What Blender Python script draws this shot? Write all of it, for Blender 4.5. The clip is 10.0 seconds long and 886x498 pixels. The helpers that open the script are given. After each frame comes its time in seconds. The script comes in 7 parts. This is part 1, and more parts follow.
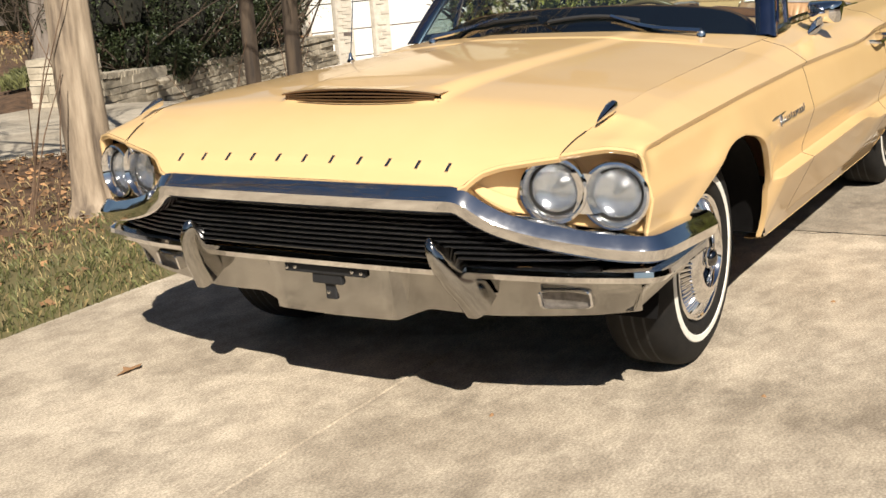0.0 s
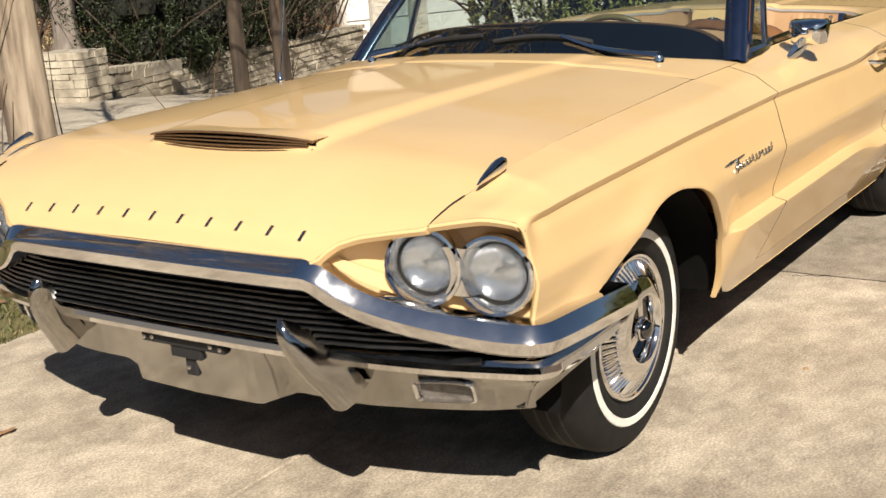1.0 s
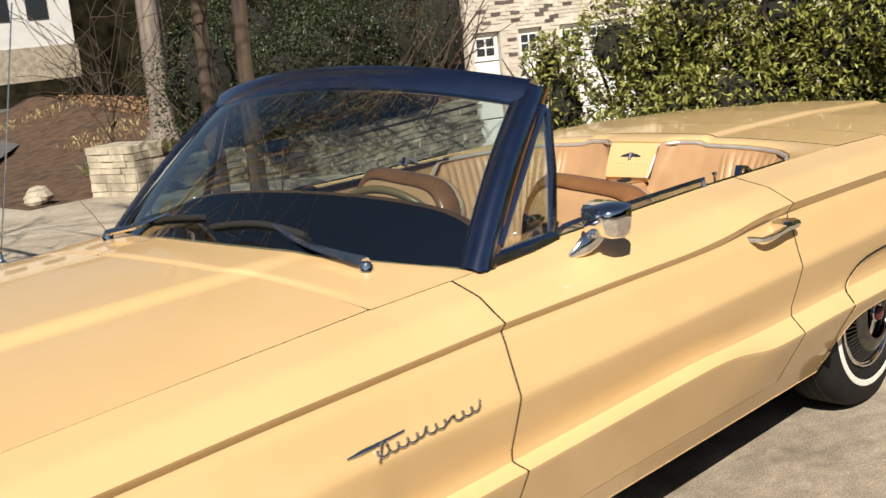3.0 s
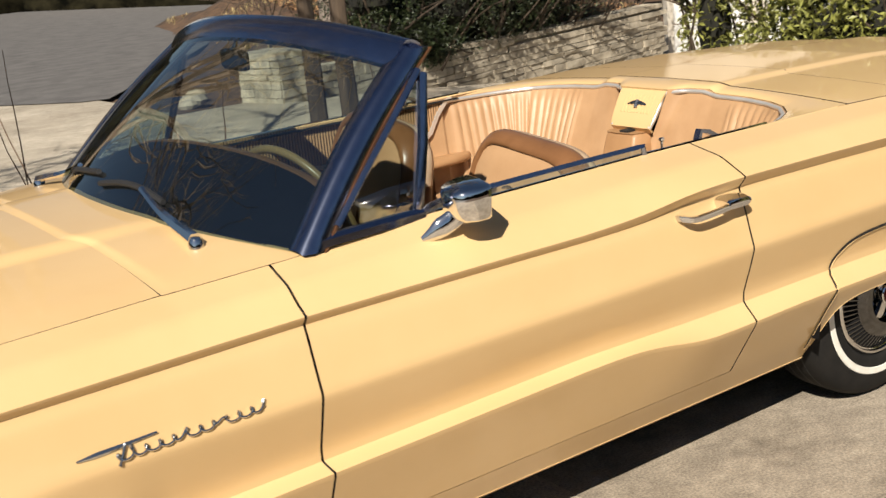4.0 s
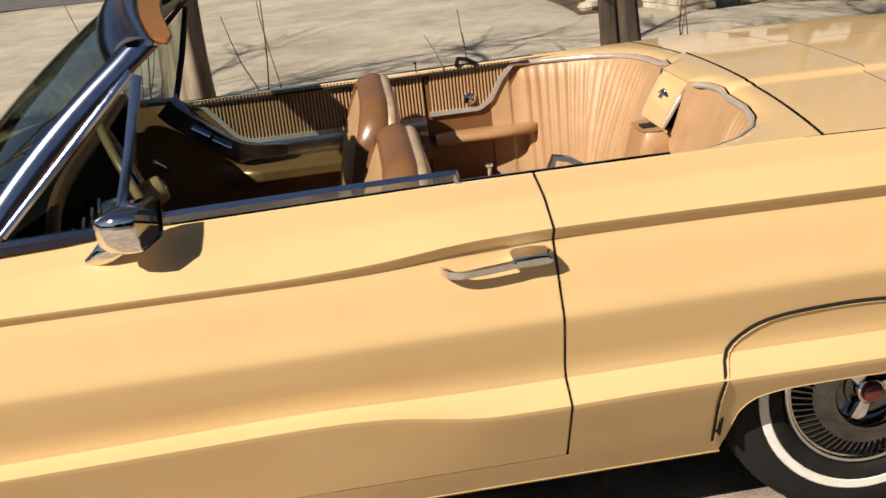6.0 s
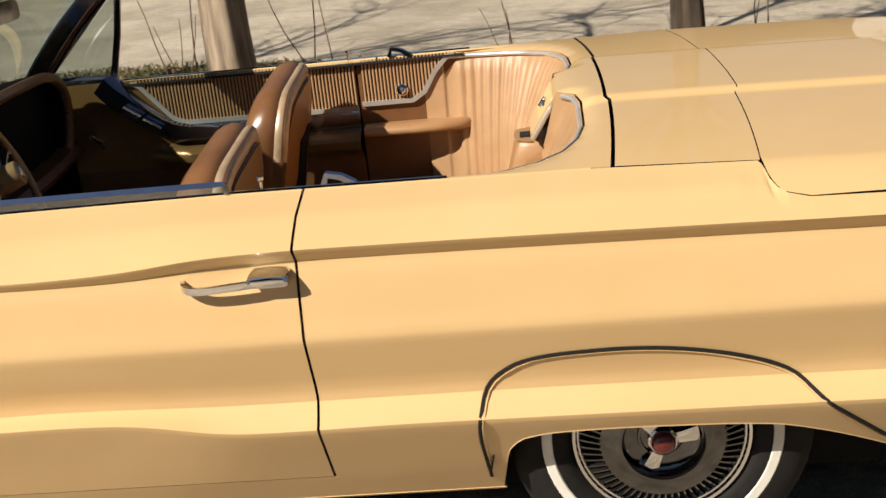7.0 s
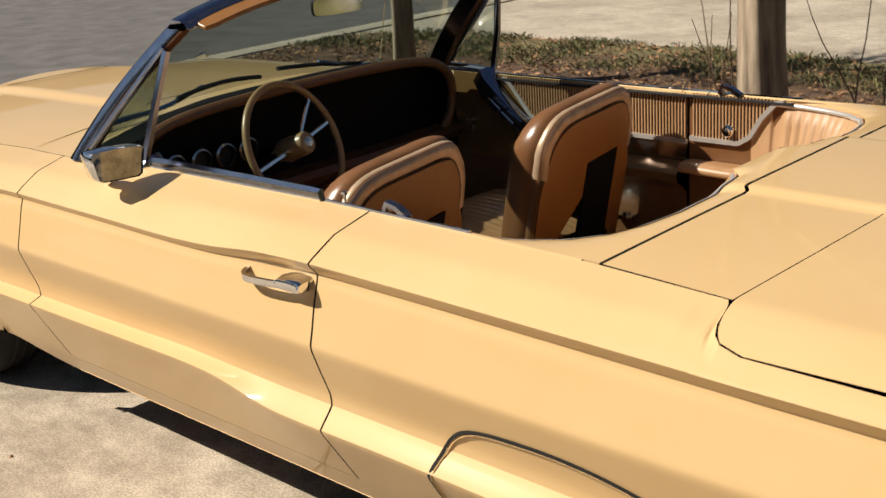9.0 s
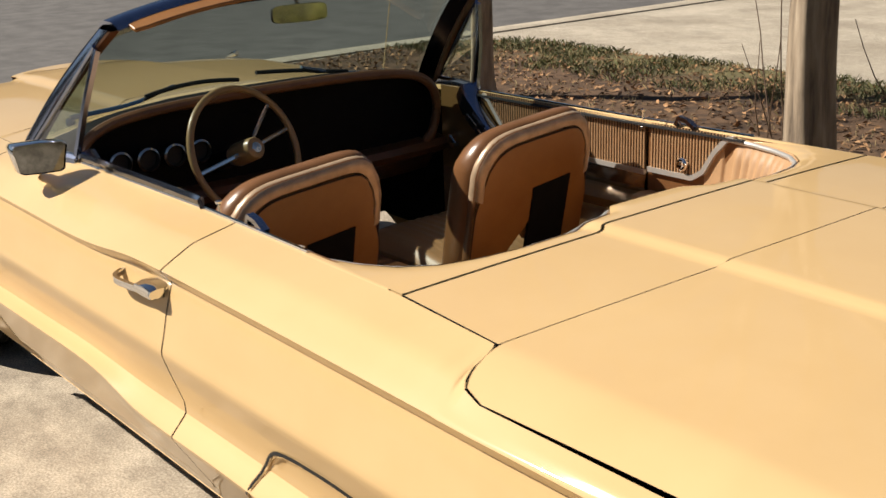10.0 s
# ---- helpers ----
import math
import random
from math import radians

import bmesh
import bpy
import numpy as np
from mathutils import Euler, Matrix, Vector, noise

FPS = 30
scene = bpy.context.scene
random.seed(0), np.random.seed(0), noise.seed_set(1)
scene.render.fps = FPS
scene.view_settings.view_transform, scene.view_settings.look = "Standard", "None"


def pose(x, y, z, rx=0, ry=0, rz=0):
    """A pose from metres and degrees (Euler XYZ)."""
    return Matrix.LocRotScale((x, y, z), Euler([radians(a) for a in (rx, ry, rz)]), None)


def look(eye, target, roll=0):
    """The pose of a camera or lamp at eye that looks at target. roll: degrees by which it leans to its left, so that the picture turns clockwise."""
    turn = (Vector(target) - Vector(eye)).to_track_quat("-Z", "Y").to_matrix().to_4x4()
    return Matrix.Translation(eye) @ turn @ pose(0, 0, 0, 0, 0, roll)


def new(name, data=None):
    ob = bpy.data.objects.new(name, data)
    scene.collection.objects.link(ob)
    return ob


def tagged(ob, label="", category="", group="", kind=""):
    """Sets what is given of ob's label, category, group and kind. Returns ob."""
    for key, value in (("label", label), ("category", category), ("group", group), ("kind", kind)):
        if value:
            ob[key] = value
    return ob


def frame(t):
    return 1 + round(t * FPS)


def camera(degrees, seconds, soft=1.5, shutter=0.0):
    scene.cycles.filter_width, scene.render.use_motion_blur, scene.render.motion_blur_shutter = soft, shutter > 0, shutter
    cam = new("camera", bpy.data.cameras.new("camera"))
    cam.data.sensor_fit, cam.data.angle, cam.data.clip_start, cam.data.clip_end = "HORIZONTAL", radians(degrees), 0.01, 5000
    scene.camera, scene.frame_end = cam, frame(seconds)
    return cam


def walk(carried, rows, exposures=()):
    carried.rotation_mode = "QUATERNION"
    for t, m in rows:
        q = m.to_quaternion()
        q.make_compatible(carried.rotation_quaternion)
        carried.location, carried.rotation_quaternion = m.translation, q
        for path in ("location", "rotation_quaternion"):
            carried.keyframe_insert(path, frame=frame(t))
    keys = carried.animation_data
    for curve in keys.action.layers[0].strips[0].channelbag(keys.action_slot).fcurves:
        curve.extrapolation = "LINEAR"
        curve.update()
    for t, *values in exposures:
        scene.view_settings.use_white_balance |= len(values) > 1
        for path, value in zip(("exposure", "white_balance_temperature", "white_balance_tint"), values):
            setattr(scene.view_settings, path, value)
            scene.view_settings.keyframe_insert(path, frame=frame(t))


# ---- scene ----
cam = camera(41.1, 10.0, 1.5, 0.2)
PATH = [
    (0, (-3.358, -2.001, 1.291), (-1.712, -0.975, 0.805), -4.0),
    (0.5, (-3.038, -2.065, 1.309), (-1.419, -0.995, 0.824), -3.6),
    (1, (-2.673, -2.101, 1.353), (-1.084, -0.997, 0.846), -3.9),
    (1.5, (-2.279, -2.167, 1.375), (-0.729, -1.013, 0.862), -4.8),
    (2, (-1.864, -2.312, 1.457), (-0.383, -1.061, 0.967), -6.2),
    (2.5, (-1.453, -2.413, 1.503), (0.0, -1.107, 1.075), -6.5),
    (2.7, (-1.264, -2.461, 1.496), (0.179, -1.133, 1.108), -6.3),
    (3.8, (-0.329, -2.899, 1.584), (0.813, -1.339, 1.07), -5.5),
    (4, (-0.163, -2.952, 1.566), (0.912, -1.351, 1.036), -5.8),
    (4.5, (0.299, -3.103, 1.593), (1.163, -1.399, 1.001), -6.0),
    (5, (0.739, -3.172, 1.589), (1.401, -1.384, 0.984), -5.7),
    (5.2, (0.925, -3.162, 1.611), (1.496, -1.347, 0.993), -6.0),
    (6.3, (1.977, -3.196, 1.601), (2.069, -1.303, 0.963), -5.9),
    (6.5, (2.155, -3.171, 1.639), (2.208, -1.285, 0.976), -5.4),
    (7, (2.646, -3.117, 1.622), (2.48, -1.24, 0.951), -6.0),
    (7.5, (3.052, -3.018, 1.632), (2.588, -1.208, 0.918), -7.4),
    (8, (3.452, -2.856, 1.636), (2.635, -1.164, 0.95), -8.3),
    (8.5, (3.84, -2.733, 1.688), (2.711, -1.219, 1.028), -6.8),
    (9, (4.052, -2.478, 1.677), (2.734, -1.111, 1.05), -4.0),
    (9.5, (4.242, -2.239, 1.702), (2.824, -0.962, 1.105), -1.7),
    (10, (4.453, -1.972, 1.67), (2.962, -0.786, 1.062), -2.0),
]
# stops, white balance in kelvin and tint: the picture darkens and warms as the sunlit side fills it
EXPOSURES = [(0, 0.70, 6550, 10), (1.0, 0.68, 6550, 10), (2.0, 0.60, 6600, 10.3), (2.7, 0.62, 6600, 10), (4.5, 0.60, 6600, 10), (6.5, 0.46, 6800, 11), (8.5, 0.48, 6800, 11), (10, 0.60, 6650, 10.5)]
walk(cam, [(t, look(eye, target, roll)) for t, eye, target, roll in PATH], EXPOSURES)

# ---- world, sun, exposure ----
SUN_AZ, SUN_EL = 219.0, 41.0     # the sun stands over the car's front left corner
world = bpy.data.worlds.new("world")
scene.world = world
world.use_nodes = True
wn = world.node_tree
sky = wn.nodes.new("ShaderNodeTexSky")
sky.sky_type, sky.sun_disc = "NISHITA", False
sky.sun_elevation, sky.sun_rotation = radians(SUN_EL), radians(90 - SUN_AZ)
sky.air_density, sky.dust_density, sky.ozone_density = 1.0, 0.4, 2.0
wn.links.new(sky.outputs[0], wn.nodes["Background"].inputs[0])
wn.nodes["Background"].inputs[1].default_value = 0.032
sun = new("sun", bpy.data.lights.new("sun", "SUN"))
sun.data.energy, sun.data.angle, sun.data.color = 5.0, radians(0.53), (1.0, 0.94, 0.84)
sun.matrix_world = look((20 * math.cos(radians(SUN_AZ)), 20 * math.sin(radians(SUN_AZ)), 20 * math.tan(radians(SUN_EL))), (0, 0, 0))


# ---- materials ----
def mat(name, color, rough=0.5, metal=0.0, coat=0.0, vary=0.0, scale=30.0, bump=0.0, bscale=200.0, color2=None, detail=6.0, spec=0.5, random_island=0.0, rand_object=0.0, coords="Object", stretch=(1, 1, 1), mid=None, rough2=None):
    m = bpy.data.materials.new(name)
    m.use_nodes = True
    t = m.node_tree
    b = t.nodes["Principled BSDF"]
    b.inputs["Base Color"].default_value = (*color, 1)
    b.inputs["Roughness"].default_value = rough
    b.inputs["Metallic"].default_value = metal
    b.inputs["Coat Weight"].default_value = coat
    b.inputs["Coat Roughness"].default_value = 0.05
    b.inputs["Specular IOR Level"].default_value = spec
    tc = t.nodes.new("ShaderNodeTexCoord")
    mp = t.nodes.new("ShaderNodeMapping")
    mp.inputs["Scale"].default_value = stretch
    t.links.new(tc.outputs[coords], mp.inputs[0])
    out = None
    if color2 is not None or vary:
        n = t.nodes.new("ShaderNodeTexNoise")
        n.inputs["Scale"].default_value, n.inputs["Detail"].default_value = scale, detail
        n.inputs["Roughness"].default_value = 0.62
        t.links.new(mp.outputs[0], n.inputs["Vector"])
        r = t.nodes.new("ShaderNodeValToRGB")
        c2 = color2 or tuple(c * (1 - vary) for c in color)
        r.color_ramp.elements[0].position, r.color_ramp.elements[1].position = 0.36, 0.66
        r.color_ramp.elements[0].color, r.color_ramp.elements[1].color = (*c2, 1), (*color, 1)
        if mid is not None:
            e = r.color_ramp.elements.new(0.52)
            e.color = (*mid, 1)
        t.links.new(n.outputs["Fac"], r.inputs[0])
        out = r.outputs[0]
        if rough2 is not None:
            mr = t.nodes.new("ShaderNodeMapRange")
            mr.inputs["To Min"].default_value, mr.inputs["To Max"].default_value = rough, rough2
            mr.inputs["From Min"].default_value, mr.inputs["From Max"].default_value = 0.35, 0.65
            t.links.new(n.outputs["Fac"], mr.inputs["Value"])
            t.links.new(mr.outputs[0], b.inputs["Roughness"])
    if random_island or rand_object:
        src = t.nodes.new("ShaderNodeNewGeometry" if random_island else "ShaderNodeObjectInfo")
        h = t.nodes.new("ShaderNodeHueSaturation")
        if out is not None:
            t.links.new(out, h.inputs["Color"])
        else:
            h.inputs["Color"].default_value = (*color, 1)
        mr = t.nodes.new("ShaderNodeMapRange")
        k = random_island or rand_object
        mr.inputs["To Min"].default_value, mr.inputs["To Max"].default_value = 1 - k, 1 + k
        t.links.new(src.outputs["Random Per Island" if random_island else "Random"], mr.inputs["Value"])
        t.links.new(mr.outputs[0], h.inputs["Value"])
        out = h.outputs[0]
    if out is not None:
        t.links.new(out, b.inputs["Base Color"])
    if bump:
        n2 = t.nodes.new("ShaderNodeTexNoise")
        n2.inputs["Scale"].default_value, n2.inputs["Detail"].default_value = bscale, 4
        t.links.new(mp.outputs[0], n2.inputs["Vector"])
        bp = t.nodes.new("ShaderNodeBump")
        bp.inputs["Strength"].default_value, bp.inputs["Distance"].default_value = bump, 0.004
        t.links.new(n2.outputs["Fac"], bp.inputs["Height"])
        t.links.new(bp.outputs[0], b.inputs["Normal"])
    return m


PAINT = mat("cream_yellow_paint", (0.642, 0.440, 0.216), 0.45, 0.0, 0.75, color2=(0.620, 0.418, 0.200), spec=0.08, scale=3.0, bump=0.010, bscale=9.0)
CHROME = mat("chrome", (0.80, 0.79, 0.78), 0.035, 1.0, color2=(0.74, 0.73, 0.72), scale=14.0, rough2=0.085, bump=0.008, bscale=12.0)
BRONZE = mat("bronzed_scoop_metal", (0.30, 0.185, 0.10), 0.32, 0.7, vary=0.25, scale=30.0)
BRIGHT = mat("satin_bright_trim", (0.74, 0.70, 0.65), 0.30, 0.6, color2=(0.66, 0.62, 0.56), scale=20.0)
CHROME_WORN = mat("worn_chrome", (0.44, 0.425, 0.40), 0.06, 1.0, color2=(0.36, 0.35, 0.33), scale=9.0, rough2=0.17, bump=0.012, bscale=16.0)
CHROME_DULL = mat("brushed_bright_metal", (0.60, 0.59, 0.57), 0.22, 1.0, vary=0.12, scale=25.0, bump=0.03, bscale=60.0)
# polished metal with the sky's blue reflection put into its colour
STEEL_SKY = mat("polished_sky_tinted_frame", (0.34, 0.38, 0.51), 0.17, 1.0, vary=0.18, scale=20.0)
BLACK = mat("black_rubber", (0.012, 0.012, 0.013), 0.7, vary=0.3, scale=60.0)
TYRE = mat("tyre_rubber", (0.010, 0.0095, 0.009), 0.75, spec=0.2, color2=(0.016, 0.0145, 0.013), scale=18.0, bump=0.15, bscale=150.0)
WHITEWALL = mat("whitewall", (0.78, 0.76, 0.70), 0.55, color2=(0.66, 0.63, 0.55), scale=22.0)
# dark colour that stands for the shade inside gaps, on rims and backings
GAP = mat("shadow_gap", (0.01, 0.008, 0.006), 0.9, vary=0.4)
GRILLE = mat("grille_bar", (0.09, 0.09, 0.095), 0.28, 0.9, vary=0.3, scale=40.0)
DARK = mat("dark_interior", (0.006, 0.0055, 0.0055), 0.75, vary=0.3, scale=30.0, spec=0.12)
LEATHER = mat("tan_vinyl", (0.39, 0.218, 0.102), 0.42, color2=(0.34, 0.185, 0.083), scale=9.0, bump=0.12, bscale=420.0)
LEATHER_LT = mat("light_tan_vinyl", (0.44, 0.265, 0.138), 0.46, color2=(0.385, 0.225, 0.112), scale=9.0, bump=0.10, bscale=420.0)
LEATHER_DK = mat("brown_vinyl", (0.13, 0.055, 0.024), 0.34, color2=(0.10, 0.042, 0.018), scale=12.0, bump=0.1, bscale=380.0)
SHELL = mat("orange_brown_seat_shell", (0.30, 0.132, 0.036), 0.34, color2=(0.25, 0.108, 0.029), scale=7.0, bump=0.05, bscale=300.0)
ROLL = mat("brown_glossy_vinyl", (0.20, 0.092, 0.038), 0.28, color2=(0.155, 0.070, 0.028), scale=9.0, bump=0.08, bscale=380.0)
ROLL_DK = mat("brown_dash_vinyl", (0.20, 0.095, 0.042), 0.36, color2=(0.15, 0.07, 0.03), scale=9.0, bump=0.08, bscale=380.0)
REFLECT = mat("silvered_reflector", (0.90, 0.90, 0.90), 0.16, 1.0, vary=0.10, scale=60.0, bump=0.30, bscale=70.0)
# dulled old chrome, darkened further by shade of rear covers and wells
CHROME_DK = mat("dulled_shaded_chrome", (0.17, 0.167, 0.165), 0.09, 1.0, vary=0.2, scale=20.0)
GOLD = mat("bronze_gold_vinyl", (0.235, 0.135, 0.050), 0.30, 0.35, vary=0.15, scale=10.0, bump=0.06, bscale=300.0)
RIB_SHADE = mat("rib_groove_shade", (0.085, 0.042, 0.018), 0.5, vary=0.2)
CARPET = mat("brown_carpet", (0.055, 0.026, 0.012), 0.95, vary=0.45, scale=140.0, bump=0.6, bscale=500.0)
BANDED = mat("bronzed_edge_metal", (0.52, 0.37, 0.24), 0.34, 0.25, vary=0.25, scale=25.0, bump=0.06, bscale=60.0)
IVORY = mat("tan_plastic", (0.33, 0.215, 0.10), 0.32, vary=0.1, scale=30.0)
RED = mat("red_enamel", (0.10, 0.010, 0.008), 0.2, coat=0.5)
LENS_DK = mat("smoked_lamp_lens", (0.16, 0.14, 0.12), 0.12, vary=0.4, scale=60.0, bump=0.3, bscale=140.0)


def glass(name, color, rough=0.0, mix=0.85, ior=1.45):
    m = bpy.data.materials.new(name)
    m.use_nodes = True
    t = m.node_tree
    t.nodes.remove(t.nodes["Principled BSDF"])
    tr, gl, mx, fr, pw, ma = (t.nodes.new("ShaderNode" + k) for k in ("BsdfTransparent", "BsdfGlossy", "MixShader", "LayerWeight", "Math", "Math"))
    tr.inputs[0].default_value = (*color, 1)
    gl.inputs["Roughness"].default_value = rough
    pw.operation, ma.operation = "POWER", "MULTIPLY_ADD"
    pw.inputs[1].default_value = 4.0
    ma.inputs[1].default_value, ma.inputs[2].default_value = 0.75, 0.24
    t.links.new(fr.outputs["Facing"], pw.inputs[0])
    t.links.new(pw.outputs[0], ma.inputs[0])
    t.links.new(ma.outputs[0], mx.inputs[0])
    t.links.new(tr.outputs[0], mx.inputs[1])
    t.links.new(gl.outputs[0], mx.inputs[2])
    t.links.new(mx.outputs[0], t.nodes["Material Output"].inputs[0])
    return m


GLASS = glass("windshield_glass", (0.60, 0.70, 0.67), ior=1.5)
GLASS_LAMP = glass("lamp_glass", (0.93, 0.94, 0.95), ior=1.5)


def head_glass():
    m = glass("headlight_glass", (0.90, 0.92, 0.94), 0.03, ior=1.5)
    t = m.node_tree
    tc, wv, bp = (t.nodes.new("ShaderNode" + k) for k in ("TexCoord", "TexWave", "Bump"))
    wv.bands_direction = "Y"
    wv.inputs["Scale"].default_value = 60.0
    wv.inputs["Distortion"].default_value = 0.6
    bp.inputs["Strength"].default_value, bp.inputs["Distance"].default_value = 0.35, 0.006
    t.links.new(tc.outputs["Object"], wv.inputs[0])
    t.links.new(wv.outputs["Fac"], bp.inputs["Height"])
    for n in t.nodes:
        if n.type in ("BSDF_GLOSSY", "LAYER_WEIGHT"):
            t.links.new(bp.outputs[0], n.inputs["Normal"])
    df, mx = t.nodes.new("ShaderNodeBsdfDiffuse"), t.nodes.new("ShaderNodeMixShader")
    df.inputs[0].default_value = (0.70, 0.72, 0.74, 1)
    out = t.nodes["Material Output"].inputs[0]
    old = out.links[0].from_socket
    ramp = t.nodes.new("ShaderNodeMapRange")
    ramp.inputs["To Min"].default_value, ramp.inputs["To Max"].default_value = 0.04, 0.16
    t.links.new(wv.outputs["Fac"], ramp.inputs["Value"])
    t.links.new(ramp.outputs[0], mx.inputs[0])
    t.links.new(old, mx.inputs[1])
    t.links.new(df.outputs[0], mx.inputs[2])
    t.links.new(mx.outputs[0], out)
    return m


HEADGLASS = head_glass()


# ---- building helpers ----
def shell(verts, faces, thick):
    """Gives a sheet its thickness: the sheet, its inner side and the rim; also the number of rim faces."""
    V = np.array([tuple(map(float, v)) for v in verts])
    N = np.zeros_like(V)
    edges = {}
    for f in faces:
        p = V[list(f)]
        n = np.cross(p[2] - p[0], (p[3] if len(f) > 3 else p[1]) - p[1]) if len(f) > 3 else np.cross(p[1] - p[0], p[2] - p[0])
        for i in f:
            N[i] += n
        for a, b in zip(f, tuple(f[1:]) + (f[0],)):
            edges[(a, b)] = edges.get((a, b), 0) + 1
    ln = np.linalg.norm(N, axis=1, keepdims=True)
    ln[ln == 0] = 1
    k = len(V)
    inner = V - N / ln * thick
    rim = [(b, a, a + k, b + k) for a, b in edges if (b, a) not in edges]
    return np.r_[V, inner], [tuple(f) for f in faces] + [tuple(i + k for i in f)[::-1] for f in faces] + rim, len(rim)


def obj(name, verts, faces, material, parent=None, label="", smooth=True, sharp=32, thick=0.0, bevel=0.0, mats=None, findex=None, rim=None):
    if thick:
        verts, faces, n_rim = shell(verts, faces, thick)
        if rim is not None:
            mats, findex = [material, rim], [0] * (len(faces) - n_rim) + [1] * n_rim
    me = bpy.data.meshes.new(name)
    me.from_pydata([tuple(map(float, v)) for v in verts], [], [tuple(int(i) for i in f) for f in faces])
    for m in (mats or [material]):
        me.materials.append(m)
    if findex is not None:
        me.polygons.foreach_set("material_index", findex)
    me.validate()
    me.update()
    if smooth:
        me.polygons.foreach_set("use_smooth", [True] * len(me.polygons))
        me.set_sharp_from_angle(angle=radians(sharp))
    ob = new(name, me)
    if bevel:
        md = ob.modifiers.new("bevel", "BEVEL")
        md.width, md.segments, md.limit_method, md.angle_limit = bevel, 2, "ANGLE", radians(35)
    if parent is not None:
        ob.parent = parent
    if label:
        tagged(ob, label)
    return ob


def part(name, bm, material, parent, label="", smooth=True, sharp=32, bevel=0.0):
    me = bpy.data.meshes.new(name)
    bm.normal_update()
    bm.to_mesh(me)
    bm.free()
    me.materials.append(material)
    if smooth:
        me.polygons.foreach_set("use_smooth", [True] * len(me.polygons))
        me.set_sharp_from_angle(angle=radians(sharp))
    ob = new(name, me)
    if bevel:
        md = ob.modifiers.new("bevel", "BEVEL")
        md.width, md.segments, md.limit_method, md.angle_limit = bevel, 2, "ANGLE", radians(35)
    if parent is not None:
        ob.parent = parent
    if label:
        tagged(ob, label)
    return ob


def empty(name, parent=None, at=(0, 0, 0)):
    ob = new(name)
    ob.empty_display_size = 0.1
    ob.location = at
    if parent is not None:
        ob.parent = parent
    return ob


def grid(P, flip=False, closed=False):
    """Vertices and faces of a grid of points P[i][j]."""
    P = np.asarray(P, float)
    n, m = P.shape[:2]
    faces = []
    for i in range(n - 1):
        for j in range(m - (0 if closed else 1)):
            k = (j + 1) % m
            f = (i * m + j, (i + 1) * m + j, (i + 1) * m + k, i * m + k)
            faces.append(f[::-1] if flip else f)
    return P.reshape(-1, 3), faces


def clean(verts, faces, eps=1e-7):
    """Drops faces that have no area."""
    v = np.asarray(verts)
    keep = []
    for f in faces:
        p = v[list(f)]
        a = np.linalg.norm(np.cross(p[2] - p[0], p[3] - p[1]))
        if a > eps:
            keep.append(f)
    return verts, keep


def sweep(path, section, closed_section=True, up=(0, 0, 1), caps=True, scales=None, flip=False):
    """A section (list of (side, up) offsets) carried along a path."""
    path = np.asarray(path, float)
    rows = []
    for i, p in enumerate(path):
        d = path[min(i + 1, len(path) - 1)] - path[max(i - 1, 0)]
        d /= np.linalg.norm(d) or 1
        u = np.array(up, float)
        s = np.cross(d, u)
        s /= np.linalg.norm(s) or 1
        u = np.cross(s, d)
        k = scales[i] if scales is not None else 1.0
        rows.append([p + k * (a * s + b * u) for a, b in section])
    v, f = grid(rows, flip=flip, closed=closed_section)
    n, m = len(rows), len(section)
    if caps and closed_section:
        f.append(tuple(range(m)) if not flip else tuple(range(m))[::-1])
        f.append(tuple((n - 1) * m + j for j in range(m))[::-1])
    return v, f


def ring(r, n=8):
    return [(r * math.cos(2 * math.pi * k / n), r * math.sin(2 * math.pi * k / n)) for k in range(n)]


def tube(path, r, n=8, scales=None):
    return sweep(path, ring(r, n), scales=scales)


def smooth_path(pts, n=24):
    """A smooth line through points."""
    P = np.asarray(pts, float)
    t = np.r_[0, np.cumsum(np.linalg.norm(np.diff(P, axis=0), axis=1))]
    m = np.zeros_like(P)
    for i in range(len(P)):
        a, b = max(i - 1, 0), min(i + 1, len(P) - 1)
        m[i] = (P[b] - P[a]) / (t[b] - t[a])
    out = []
    for q in np.linspace(0, t[-1], n):
        i = min(np.searchsorted(t, q, side="right") - 1, len(P) - 2)
        h = t[i + 1] - t[i]
        u = (q - t[i]) / h
        out.append((2 * u**3 - 3 * u**2 + 1) * P[i] + (u**3 - 2 * u**2 + u) * h * m[i] + (3 * u**2 - 2 * u**3) * P[i + 1] + (u**3 - u**2) * h * m[i + 1])
    return np.array(out)


def box(x0, x1, y0, y1, z0, z1):
    v = [(x, y, z) for x in (x0, x1) for y in (y0, y1) for z in (z0, z1)]
    f = [(0, 1, 3, 2), (4, 6, 7, 5), (0, 4, 5, 1), (2, 3, 7, 6), (0, 2, 6, 4), (1, 5, 7, 3)]
    return v, f


def join(*meshes):
    V, F = [], []
    for v, f in meshes:
        k = len(V)
        V += [tuple(p) for p in v]
        F += [tuple(i + k for i in q) for q in f]
    return V, F


def lathe(profile, n=48, axis="y"):
    """Profile of (radius, along) turned round the axis."""
    rows = []
    for r, a in profile:
        row = []
        for k in range(n):
            c, s = r * math.cos(2 * math.pi * k / n), r * math.sin(2 * math.pi * k / n)
            row.append((c, a, s) if axis == "y" else (a, c, s) if axis == "x" else (c, s, a))
        rows.append(row)
    return grid(rows, closed=True)


def mirrored(v, f):
    return [(x, -y, z) for x, y, z in v], [tuple(q)[::-1] for q in f]


